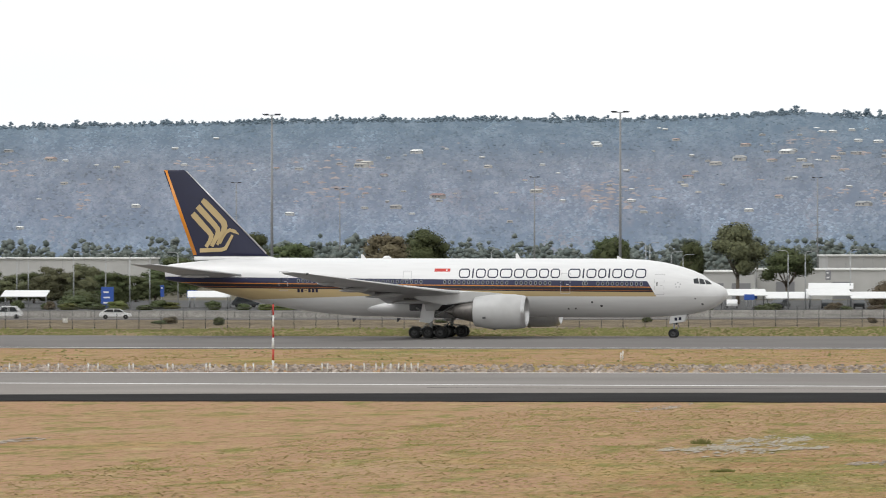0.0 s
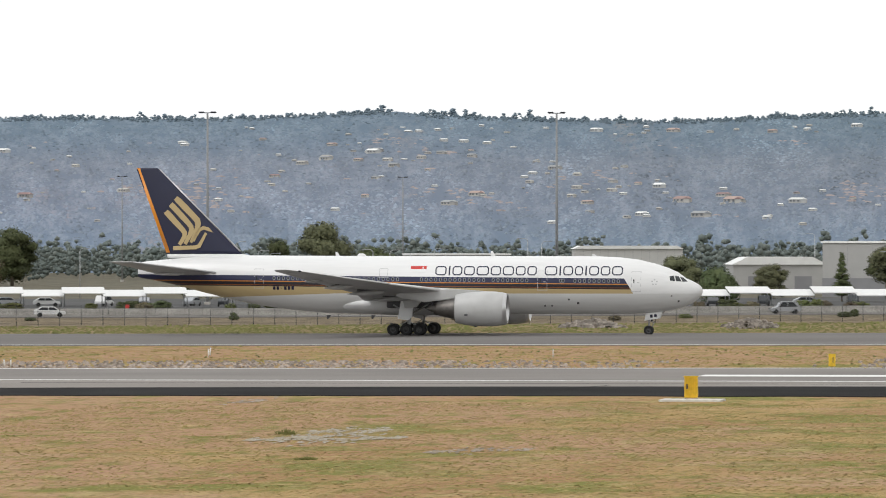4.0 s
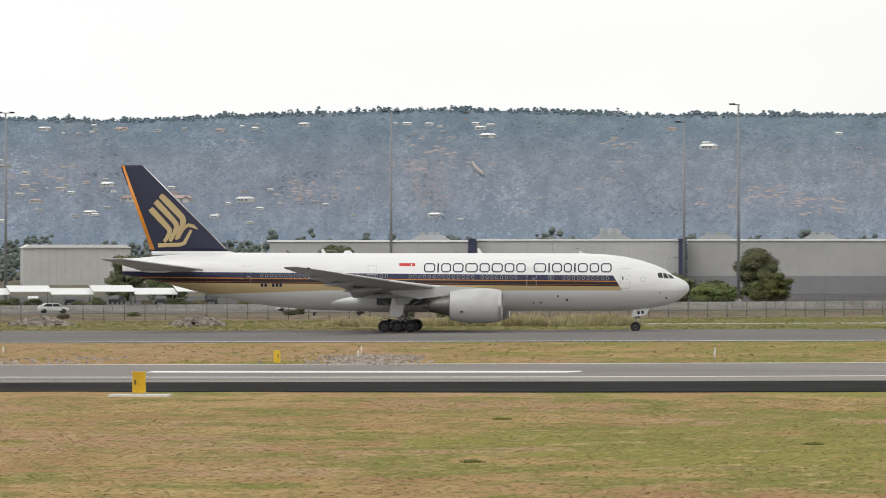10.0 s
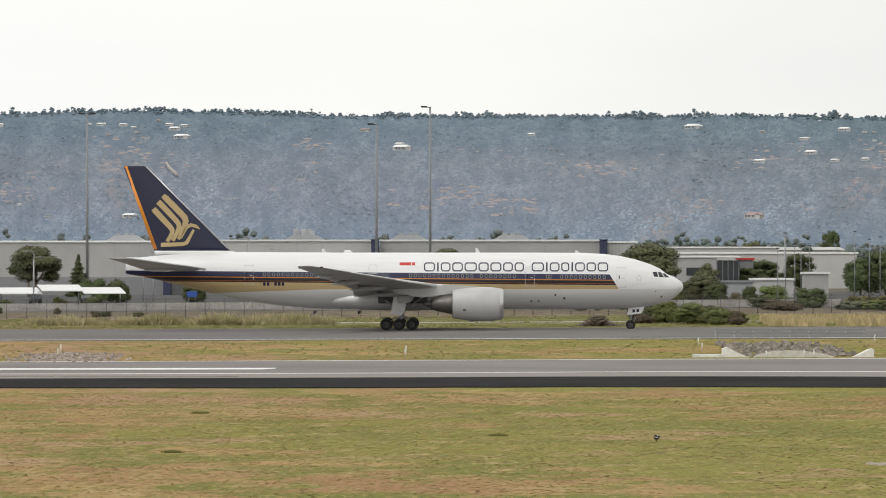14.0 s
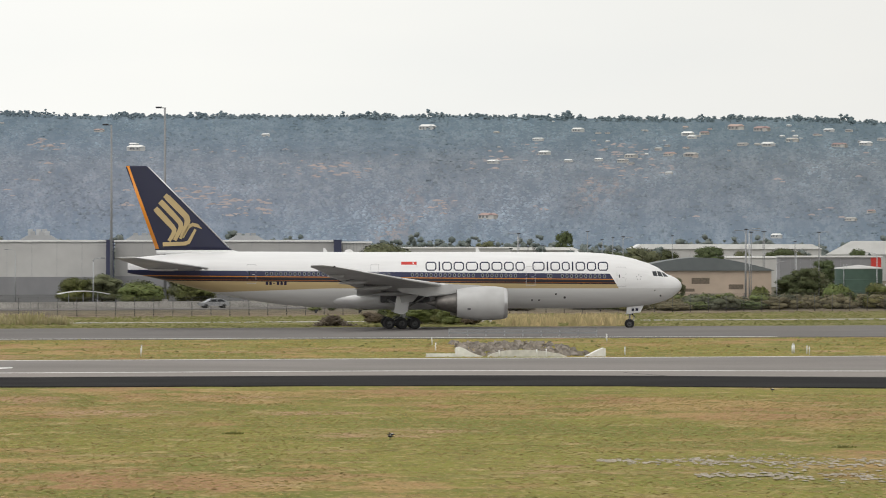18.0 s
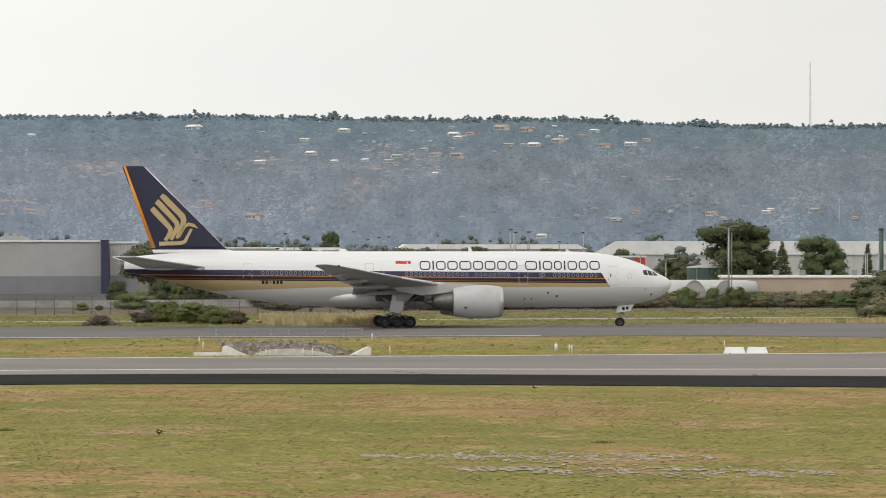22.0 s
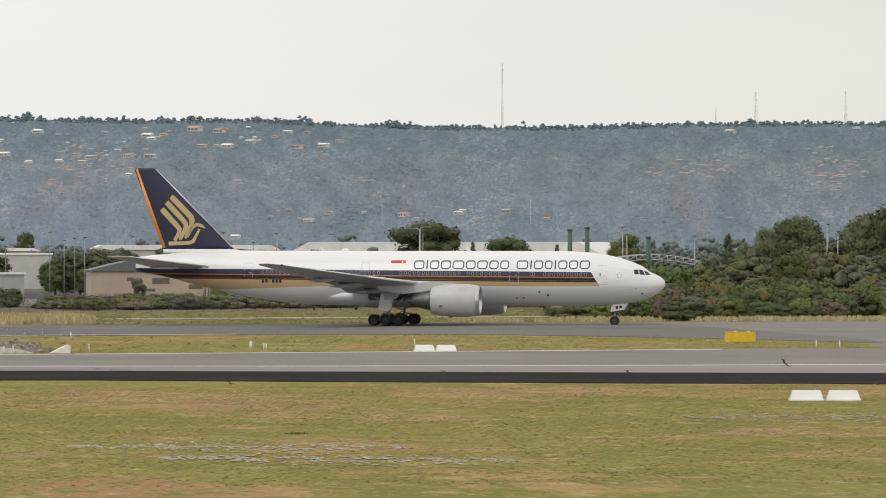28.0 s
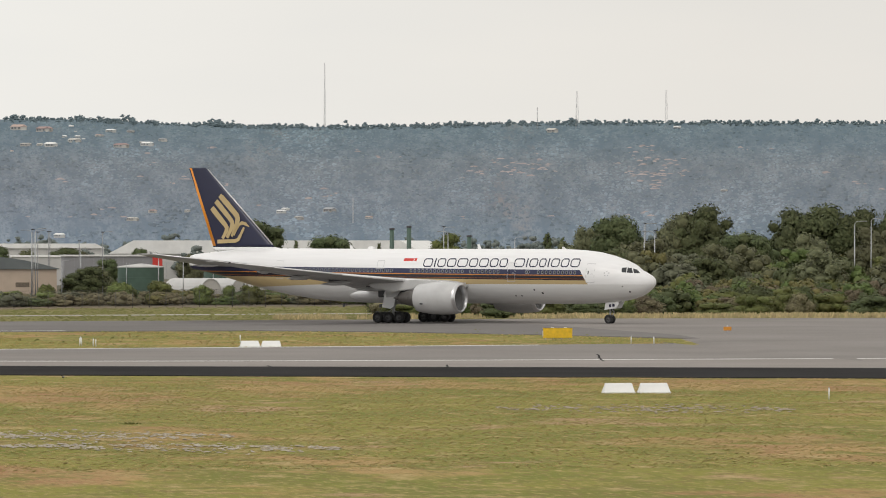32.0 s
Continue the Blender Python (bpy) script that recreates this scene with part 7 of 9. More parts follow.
# ---- the plain below the scarp: belts of trees ----
def plain_woods():
    r = np.random.RandomState(44)
    cs, ss = [], []
    for _ in range(4200):
        d = 1560 + 740 * r.rand()
        a = r.uniform(-19, 16)
        if noise.noise(Vector((a * 0.9, d * 0.004, 7))) < -0.12:
            continue
        x, y = math.sin(radians(a)) * d, math.cos(radians(a)) * d
        big = 0.6 + 0.4 * (d - 1350) / 950
        H = (8.0 + 6.5 * r.rand() ** 1.6) * big * (0.7 + 0.5 * (0.5 + noise.noise(Vector((a * 2.2, d * 0.01, 2)))))
        for k in range(12):
            u = 0.25 + 0.75 * r.rand()
            spread = H * 0.34 * math.sin(math.pi * min(0.93, 0.3 + 0.6 * u))
            s = r.uniform(0.4, 0.9) * (0.55 + 0.065 * H)
            cs.append((x + r.normal(0, 0.55) * spread, y + r.normal(0, 0.55) * spread, H * u - 0.6))
            ss.append((s * 1.05, s, s * 0.95))
    clump_field("plain_woods", "belts of dark green trees across the plain", cs, ss, M["plain_tree"], 45, closed=True, fringe=11)


plain_woods()


# ---- fence and road ----
def fence():
    t = thing("perimeter_fence", pose(0, 0, 0), "tall dark wire perimeter fence on thin posts", "fence")
    n = int((190 + 260) / 2.6)
    bm = bmesh.new()
    tube(bm, (0, 0, -0.1), (0, 0, 2.35), 0.045, 0.04, 6)
    tube(bm, (0, 0, 2.35), (0, -0.22, 2.62), 0.03, 0.025, 5)
    me = bpy.data.meshes.new("post")
    bm.to_mesh(me)
    bm.free()
    me.materials.append(M["fence_wire"])
    for i in range(n):
        x = -260 + 2.6 * i
        y = 815 + 0.33 * x
        shared("post", me, t, pose(x, y, gz(x, y)))
    for z in [0.12 + 0.15 * k for k in range(15)] + [2.42, 2.55]:
        bm = bmesh.new()
        rings = []
        for i in range(0, 46):
            x = -260 + 10 * i
            y = 815 + 0.33 * x
            c = z + gz(x, y)
            rings.append([bm.verts.new((x, y + 0.012 * math.cos(k * 2.09), c + 0.012 * math.sin(k * 2.09))) for k in range(3)])
        for ra, rb in zip(rings, rings[1:]):
            for k in range(3):
                bm.faces.new((ra[k], ra[(k + 1) % 3], rb[(k + 1) % 3], rb[k]))
        part("wire", bm, M["fence_wire"], t)


fence()
sheet("perimeter_road", [(x, 896 + 0.28 * x, 917 + 0.28 * x) for x in range(-420, 430, 10)], M["asphalt_taxi"], 0.03, "grey two-lane road behind the fence", "road", cuts=2)
sheet("car_park", [(x, 935 + 0.28 * x, 1185 + 0.20 * x) for x in range(-420, 120, 20)], M["asphalt_park"], 0.02, "dark grey asphalt car park", "car park", cuts=2)
sheet("gravel_track", [(x, 741 + 0.10 * x, 746 + 0.10 * x) for x in range(-30, 180, 6)], M["concrete"], -0.01, "pale gravel track across the grass", "track")


def barrier():
    t = thing("road_barrier", pose(0, 0, 0), "waist-high pale concrete barrier wall along the road", "barrier", kind="structure")
    for i in range(60):
        x0 = -330 + 6.5 * i
        bm = bmesh.new()
        y0, y1 = 918 + 0.28 * x0, 918 + 0.28 * (x0 + 6.42)
        g = gz(x0, y0)
        pts = [(x0, y0 - 0.25, g - 0.1), (x0 + 6.42, y1 - 0.25, g - 0.1), (x0 + 6.42, y1 + 0.25, g - 0.1), (x0, y0 + 0.25, g - 0.1), (x0, y0 - 0.1, g + 1.02), (x0 + 6.42, y1 - 0.1, g + 1.02), (x0 + 6.42, y1 + 0.1, g + 1.02), (x0, y0 + 0.1, g + 1.02)]
        vs = [bm.verts.new(p) for p in pts]
        for f in ((4, 5, 6, 7), (0, 1, 5, 4), (1, 2, 6, 5), (2, 3, 7, 6), (3, 0, 4, 7)):
            bm.faces.new([vs[k] for k in f])
        part("barrier_block", bm, M["old_concrete"], t)


barrier()


# ---- lamp masts ----
def high_mast(x, y, top, heads=2, thick=0.28):
    g = gz(x, y)
    t = thing("light_mast", pose(x, y, g, 0, 0, pr.uniform(-6, 6)), "tall grey floodlight mast with a crossbar of lamps", "light mast", "light masts")
    h = top - g
    bm = bmesh.new()
    tube(bm, (0, 0, -0.2), (0, 0, h), thick, thick * 0.55, 10)
    part("shaft", bm, M["pole_grey"], t)
    bm = bmesh.new()
    box(bm, -0.5, 0.5, -0.5, 0.5, -0.2, 0.5, 0.05)
    part("base", bm, M["concrete"], t)
    span = ((-1.4, 1.4) if heads == 2 else (-1.5, 0.2))
    bm = bmesh.new()
    tube(bm, (span[0], 0, h), (span[1], 0, h), 0.07, 0.07, 6)
    part("crossbar", bm, M["dark_metal"], t)
    for s in ((-1.25, -0.85, 0.85, 1.25) if heads == 2 else (-1.3, -0.8)):
        bm = bmesh.new()
        box(bm, s - 0.26, s + 0.26, -0.4, 0.2, h + 0.02, h + 0.22, 0.03)
        part("lamp_head", bm, M["dark_metal"], t)


for (x, y, z), heads in (((-246.9, 1016.7, 31.94), 2), ((-189.5, 1029.2, 32.42), 2), ((-128.3, 1020.5, 31.97), 2), ((-63.49, 1028.0, 32.25), 2), ((-14.00, 1041.5, 30.72), 1), ((-4.55, 1011.8, 33.03), 1)):
    high_mast(x, y, z, heads)
for x, y, z in ((-422.9, 1684.5, 27.96), (-394.2, 1690.8, 26.20), (-340.2, 1702.5, 29.56), (-261.7, 1719.6, 29.40)):
    high_mast(x, y, z, 2, 0.24)


def street_lamp(x, y, top, side=1):
    g = gz(x, y)
    h = top - g
    t = thing("street_lamp", pose(x, y, g, 0, 0, 0 if side > 0 else 180), "thin grey street lamp with a short curved arm", "street lamp", "street lamps")
    bm = bmesh.new()
    tube(bm, (0, 0, -0.1), (0, 0, h - 0.5), 0.10, 0.06, 8)
    part("pole", bm, M["galvanised"], t)
    bm = bmesh.new()
    pts = [(0, 0, h - 0.5), (0.15, 0, h - 0.15), (0.5, 0, h), (1.3, 0, h + 0.02)]
    for p, q in zip(pts, pts[1:]):
        tube(bm, p, q, 0.05, 0.045, 6)
    part("arm", bm, M["galvanised"], t)
    bm = bmesh.new()
    box(bm, 1.2, 1.85, -0.12, 0.12, h - 0.05, h + 0.08, 0.02)
    part("lamp_head", bm, M["pole_grey"], t)


for k, (x, y, z) in enumerate(((-286.1, 997.9, 7.76), (-287.0, 1007.9, 8.03), (-274.1, 990.3, 8.80), (-271.6, 1001.1, 8.61), (-257.1, 963.3, 8.65), (-264.4, 1002.6, 8.14), (-259.8, 1003.6, 8.80), (-239.4, 1161.6, 9.22), (-209.7, 1168.1, 10.52), (-154.0, 985.7, 9.10), (-151.3, 986.3, 9.01), (-150.1, 1027.5, 9.27),
                               (-180.6, 1004.4, 10.42), (-176.4, 1004.9, 8.91), (-174.5, 1005.1, 8.44), (-69.73, 987.1, 8.75), (-50.19, 989.3, 7.65), (-52.35, 999.1, 8.56), (-136.8, 1047.7, 10.98), (-134.4, 1047.9, 10.49), (-15.94, 966.1, 7.72), (-29.93, 1015.2, 9.04), (-45.88, 1314.9, 12.18),
                               (-69.51, 982.7, 7.77), (-108.5, 1302.2, 12.32), (92.62, 989.1, 12.53), (114.7, 1088.1, 12.20), (91.96, 989.2, 12.25), (96.17, 978.9, 7.09), (100.4, 988.7, 8.95), (113.8, 988.0, 8.48), (115.7, 967.9, 7.57), (-15.73, 954.8, 7.62), (115.1, 883.1, 12.46), (120.1, 922.1, 12.77), (152.3, 918.4, 12.59), (154.6, 928.2, 11.89), (172.4, 966.4, 11.05),
                               (166.7, 823.9, 12.84), (168.2, 823.6, 11.68), (197.2, 818.9, 13.17), (199.6, 818.5, 13.59), (59.98, 1097.8, 12.00), (79.38, 1097.3, 11.17), (97.95, 1046.9, 12.39), (-36.52, 1050.2, 10.90))):
    street_lamp(x, y, z, 1 if k % 3 else -1)


# ---- car-park canopies, signs, buildings ----
def canopy(x, y, z, w, rz):
    t = thing("shade_canopy", pose(x, y, gz(x, y), 0, 0, rz), "white shade canopy over parked cars", "canopy", "shade canopies")
    bm = bmesh.new()
    vs = [bm.verts.new(p) for p in ((-w / 2, -2.6, z), (w / 2, -2.6, z), (w / 2, 2.6, z + 0.95), (-w / 2, 2.6, z + 0.95), (-w / 2, -2.6, z + 0.12), (w / 2, -2.6, z + 0.12), (w / 2, 2.6, z + 1.07), (-w / 2, 2.6, z + 1.07))]
    for f in ((3, 2, 1, 0), (4, 5, 6, 7), (0, 1, 5, 4), (1, 2, 6, 5), (2, 3, 7, 6), (3, 0, 4, 7)):
        bm.faces.new([vs[i] for i in f])
    part("roof_sheet", bm, M["white_paint"], t, "white sloping roof sheet")
    for sx in (-w / 2 + 0.4, w / 2 - 0.4):
        bm = bmesh.new()
        tube(bm, (sx, 0.5, -0.1), (sx, 0.5, z + 0.55), 0.09, 0.09, 6)
        part("post", bm, M["galvanised"], t)
        bm = bmesh.new()
        tube(bm, (sx, -2.4, z + 0.08), (sx, 2.4, z + 0.95), 0.06, 0.06, 6)
        part("beam", bm, M["galvanised"], t)


cx, cy = -251.0, 990.2
dx, dy = -58.53, 987.9
ncan = 29
for i in range(ncan):
    k = i / (ncan - 1)
    canopy(cx + (dx - cx) * k, cy + (dy - cy) * k, 1.75 + (0.45 if i % 2 else 0.0), 7.0, 14)
for x, y, z in ((-280.5, 983.8, 1.84), (-153.3, 1026.8, 2.95)):
    canopy(x, y, max(1.4, z), 7.5, 8)


def car(x, y, rz, paint, van=False, name="car", label="white car on the road"):
    t = thing(name, pose(x, y, gz(x, y) + 0.03, 0, 0, rz), label, "car", "cars")
    h = 1.75 if van else 1.45
    bm = bmesh.new()
    prism(bm, [(-2.25, 0.35), (2.2, 0.35), (2.25, 0.75), (1.35, 0.92), (0.6, h), (-1.5 if van else -1.1, h), (-2.1, 0.98), (-2.28, 0.8)], -0.88, 0.88)
    bmesh.ops.bevel(bm, geom=list(bm.edges), offset=0.07, segments=2, affect="EDGES")
    part("body", bm, M[paint], t)
    for s in (-0.9, 0.9):
        bm = bmesh.new()
        prism(bm, [(1.1, 0.97), (0.52, h - 0.1), (-0.2, h - 0.1), (-0.2, 0.97)], s - 0.012, s + 0.012)
        part("side_window", bm, M["glass_dark"], t)
        bm = bmesh.new()
        prism(bm, [(-0.3, 0.97), (-0.3, h - 0.1), (-1.15, h - 0.1), (-1.65, 1.0)], s - 0.012, s + 0.012)
        part("side_window", bm, M["glass_dark"], t)
    for sx in (-1.4, 1.4):
        for sy in (-0.78, 0.78):
            bm = bmesh.new()
            lathe(bm, [(-0.11, 0.05), (-0.11, 0.30), (-0.08, 0.33), (0.08, 0.33), (0.11, 0.30), (0.11, 0.05)], "y", (0, 0, 0), 16)
            w = part("wheel", bm, M["tyre"], t)
            w.matrix_basis = pose(sx, sy, 0.33)
    for sy in (-0.6, 0.6):
        bm = bmesh.new()
        box(bm, 2.18, 2.27, sy - 0.18, sy + 0.18, 0.62, 0.76)
        part("headlight", bm, M["glass_dark"], t)
    return t


# parked cars under and between the canopies
for i in range(26):
    k = (i + 0.5) / 26
    car(cx + (dx - cx) * k + pr.uniform(-1, 1), cy + (dy - cy) * k + pr.uniform(5, 16), pr.choice((80, 100, 15)), pr.choice(("car_white", "car_dark", "car_silver", "car_dark")), pr.random() < 0.4, "parked_car", "car parked beside a shade canopy")


def sign_panel(x, y, top, w, h, paint, label, bars=0):
    g = gz(x, y)
    t = thing("road_sign", pose(x, y, g), label, "road sign", "road signs")
    bm = bmesh.new()
    box(bm, -w / 2, w / 2, -0.06, 0.06, top - g - h, top - g, 0.03)
    panel = part("panel", bm, M[paint], t)
    for s in (-w * 0.3, w * 0.3):
        bm = bmesh.new()
        tube(bm, (s, 0.1, -0.1), (s, 0.1, top - g - 0.1), 0.05, 0.05, 6)
        part("post", bm, M["galvanised"], t)
    for i in range(bars):
        bm = bmesh.new()
        z = top - g - h * (0.25 + 0.5 * i / max(1, bars - 1))
        box(bm, -w * 0.32, w * (0.1 + 0.1 * i), -0.085, -0.06, z - 0.12, z + 0.12)
        part("bar", bm, M["white_paint"], panel)


for (x, y, z), w, h, paint, label, bars in (((-260.6, 962.5, 3.30), 2.1, 3.4, "blue", "tall blue sign panel with pale bars by the road", 3), ((-254.6, 974.0, 3.51), 0.6, 1.9, "blue", "narrow blue sign on a post", 1), ((-160.5, 989.4, 2.27), 1.8, 0.9, "blue", "blue sign panel under the canopies", 0),
                                            ((-255.0, 994.4, 2.55), 1.6, 1.3, "blue", "blue sign panel near the canopies", 0), ((-158.0, 971.8, 2.20), 1.7, 0.9, "blue", "blue sign panel under the canopies", 0), ((-43.60, 985.0, 2.11), 1.7, 0.9, "blue", "blue sign panel under the canopies", 0), ((-169.0, 955.4, 4.47), 0.9, 3.2, "pole_grey", "grey back of a tall road sign", 0), ((-179.6, 910.5, 0.82), 0.6, 0.6, "red", "small red octagonal stop sign", 0), ((-223.3, 806.9, 0.20), 0.7, 0.9, "pale_concrete", "small pale notice board on a post", 1)):
    sign_panel(x, y, z, w, h, paint, label, bars)


def warehouse(x0, y0, x1, y1, top, depth, wall, label, band=0.0, roof="roof_pale", parapet=0.0, bays=0, pitch=0.0, doors=0, name="warehouse"):
    """A long shed from (x0, y0) to (x1, y1) along its front, with base band, cladding joints and roof."""
    L = math.hypot(x1 - x0, y1 - y0)
    rz = math.degrees(math.atan2(y1 - y0, x1 - x0))
    g = gz(x0, y0)
    t = thing(name, pose(x0, y0, g, 0, 0, rz), label, name.replace("_", " "), name + "s")
    h = top - g
    bm = bmesh.new()
    box(bm, 0, L, 0, depth, -0.3, h)
    part("wall", bm, M[wall], t)
    if band:
        bm = bmesh.new()
        box(bm, -0.05, L + 0.05, -0.06, 0.2, -0.3, band)
        part("base_band", bm, M["wall_dark"], t)
    bm = bmesh.new()
    if pitch:
        prism(bm, [(-0.4, h), (L + 0.4, h), (L - min(L * 0.2, pitch * 1.8), h + pitch), (min(L * 0.2, pitch * 1.8), h + pitch)], -0.5, depth + 0.5)
    else:
        box(bm, -0.3, L + 0.3, -0.3, depth + 0.3, h, h + 0.35)
    part("roof", bm, M[roof], t)
    for i in range(1, bays):
        bm = bmesh.new()
        box(bm, L * i / bays - 0.03, L * i / bays + 0.03, -0.03, 0.0, band, h)
        part("joint", bm, M["roof_grey"], t)
    for i in range(doors):
        bm = bmesh.new()
        c = L * (i + 0.5) / doors
        box(bm, c - 1.8, c + 1.8, -0.08, 0.0, 0, min(4.2, h * 0.6))
        part("door", bm, M["wall_dark"], t)
    return t


for x0, y0, x1, y1, top, w in ((-97.65, 1190.9, -57.66, 1179.0, 10.3, "wall_grey"), (-56.10, 1179.0, -16.70, 1178.9, 10.5, "wall_pale"), (-15.14, 1178.9, 28.06, 1178.8, 10.5, "wall_grey"), (29.84, 1178.8, 35.29, 1178.8, 10.2, "wall_pale")):
    warehouse(x0, y0, x1, y1, top, 60, w, "large grey warehouse with a dark base and pale parapet", 3.6, "roof_pale", bays=8)
for x, y in ((-56.91, 1175.0), (-16.08, 1174.9), (28.74, 1174.8)):
    t = thing("navy_pillar", pose(x, y, 0), "tall navy pier on the warehouse front", "pier", "navy piers")
    bm = bmesh.new()
    box(bm, -0.75, 0.75, -0.4, 3.0, -0.2, 10.7, 0.05)
    part("shaft", bm, M["navy"], t)
    bm = bmesh.new()
    box(bm, -0.85, 0.85, -0.5, 3.1, 10.7, 10.9, 0.02)
    part("cap", bm, M["navy"], t)
for x, y, z in ((-30.72, 1214.0, 12.45), (-9.85, 1213.9, 11.99), (11.12, 1213.9, 11.53), (-31.70, 1230.7, 12.93), (-68.36, 1233.9, 11.52)):
    t = thing("rooftop_plant", pose(x, y, 10.6), "grey ventilation plant on a warehouse roof", "roof plant", "roof plant")
    bm = bmesh.new()
    prism(bm, [(-4.2, 0), (4.2, 0), (2.2, 1.2), (-2.2, 1.2)], 0, 4)
    part("housing", bm, M["roof_grey"], t)
    for s in (-1.5, 0.2, 1.4):
        bm = bmesh.new()
        box(bm, s - 0.5, s + 0.5, 0.5, 1.6, 1.15, max(1.7, z - 10.4), 0.05)
        part("vent", bm, M["roof_grey"], t)
for x0, y0, x1, y1, top, depth, wall, label, pitch, doors in (
        (-368.0, 1215.4, -324.4, 1224.9, 7.2, 40, "wall_pale", "long pale warehouse with a white roof edge", 0, 0), (-191.2, 1182.3, -159.1, 1189.3, 5.2, 30, "wall_pale", "pale flat-roofed warehouse behind trees", 0, 3), (-188.3, 1254.6, -168.5, 1258.9, 7.8, 30, "wall_grey", "tall grey shed with a white roof edge", 0, 0),
        (-198.5, 1160.3, -188.4, 1162.5, 4.9, 25, "wall_pale", "pale shed half hidden by trees", 0, 2), (-186.3, 1513.1, -159.7, 1517.2, 9.0, 30, "wall_pale", "far pale shed with a shallow roof", 0.8, 0), (-122.8, 1269.9, -103.6, 1272.9, 5.8, 30, "wall_grey", "grey shed with a pitched roof", 1.6, 2),
        (60.20, 1641.8, 106.1, 1639.3, 8.5, 40, "wall_pale", "far white shed with a long low roof", 0.8, 0), (124.5, 1688.4, 178.1, 1685.6, 8.8, 50, "wall_pale", "far white shed with a long low roof", 1.4, 0), (169.2, 1585.9, 251.9, 1561.2, 7.4, 60, "wall_pale", "very long white shed with a sloping roof", 3.6, 0),
        (127.2, 1287.7, 149.0, 1286.6, 7.2, 16, "wall_dark", "long dark grey building with a flat roof", 0, 0), (120.4, 1338.2, 132.1, 1337.5, 7.0, 16, "wall_pale", "pale low building beside the tanks", 0, 0),
        (127.0, 982.4, 159.4, 979.5, 4.4, 14, "tan", "low tan building with a pale roof edge", 0, 0), (143.4, 929.5, 150.6, 928.6, 3.4, 12, "tan", "low tan plant building", 0, 1), (168.6, 1007.1, 182.7, 1005.5, 4.4, 16, "tan", "tan plant building with a flat roof", 0, 2)):
    made = warehouse(x0, y0, x1, y1, top, depth, wall, label, 0.0, "roof_pale", pitch=pitch, doors=doors, bays=int(top * 1.5) if top > 7 else 0, name="shed" if top < 8 else "warehouse")
    if wall == "wall_dark":
        bm = bmesh.new()
        box(bm, 19.6, 21.8, -0.12, -0.01, 4.4, 7.0, 0.02)
        part("end_panel", bm, M["red"], made, "red painted wall panel")


def arched_hall():
    """Tan hall with a low arched dark roof."""
    x0, y0 = 73.29, 997.5
    x1, y1 = 97.06, 996.9
    L = math.hypot(x1 - x0, y1 - y0)
    t = thing("arched_hall", pose(x0, y0, 0, 0, 0, math.degrees(math.atan2(y1 - y0, x1 - x0))), "tan hall with a low arched dark roof", "hall")
    bm = bmesh.new()
    box(bm, 0, L, 0, 20, -0.3, 5.6)
    part("wall", bm, M["tan"], t)
    bm = bmesh.new()
    n = 12
    out = [(-0.4 + (L + 0.8) * i / n, 5.6 + 2.1 * math.sin(math.pi * i / n)) for i in range(n + 1)]
    prism(bm, out + [(L + 0.4, 5.5), (-0.4, 5.5)], -0.4, 20.4)
    part("roof", bm, M["roof_dark"], t, "dark arched roof")
    for px, pz, w, h in ((L * 0.5, 3.3, 3.0, 1.0), (L * 0.28, 3.8, 1.2, 0.6), (L * 0.75, 2.4, 2.4, 0.8), (L * 0.42, 2.0, 1.8, 0.5)):
        bm = bmesh.new()
        box(bm, px - w / 2, px + w / 2, -0.05, 0.0, pz, pz + h)
        part("panel", bm, M["bark"], t, "darker brown wall panel")


arched_hall()


def tank(x, y, r, h, label="dark green cylindrical tank with a pale rim"):
    t = thing("storage_tank", pose(x, y, 0), label, "tank", "storage tanks")
    bm = bmesh.new()
    lathe(bm, [(-0.2, r), (h, r)], "z", (0, 0, 0), 32)
    part("shell", bm, M["tank_green"], t, "", True)
    bm = bmesh.new()
    lathe(bm, [(h - 0.02, r + 0.08), (h + 0.15, r + 0.08), (h + 0.2, r - 0.1), (h + 0.7, 0.1)], "z", (0, 0, 0), 32)
    part("roof", bm, M["wall_pale"], t)
    bm = bmesh.new()
    for z in (h * 0.33, h * 0.66):
        lathe(bm, [(z, r + 0.02), (z + 0.1, r + 0.05), (z + 0.12, r + 0.02)], "z", (0, 0, 0), 32)
    part("hoop", bm, M["tank_green"], t)
    bm = bmesh.new()
    tube(bm, (-r * 0.7, -r * 0.75, 0), (-r * 0.7, -r * 0.75, h + 0.8), 0.06, 0.06, 5)
    tube(bm, (-r * 0.7 + 0.5, -r * 0.75, 0), (-r * 0.7 + 0.5, -r * 0.75, h + 0.8), 0.06, 0.06, 5)
    part("ladder", bm, M["galvanised"], t)


tank(115.2, 1028.0, 4.15, 5.7)
tank(133.4, 1047.1, 4.5, 5.8)


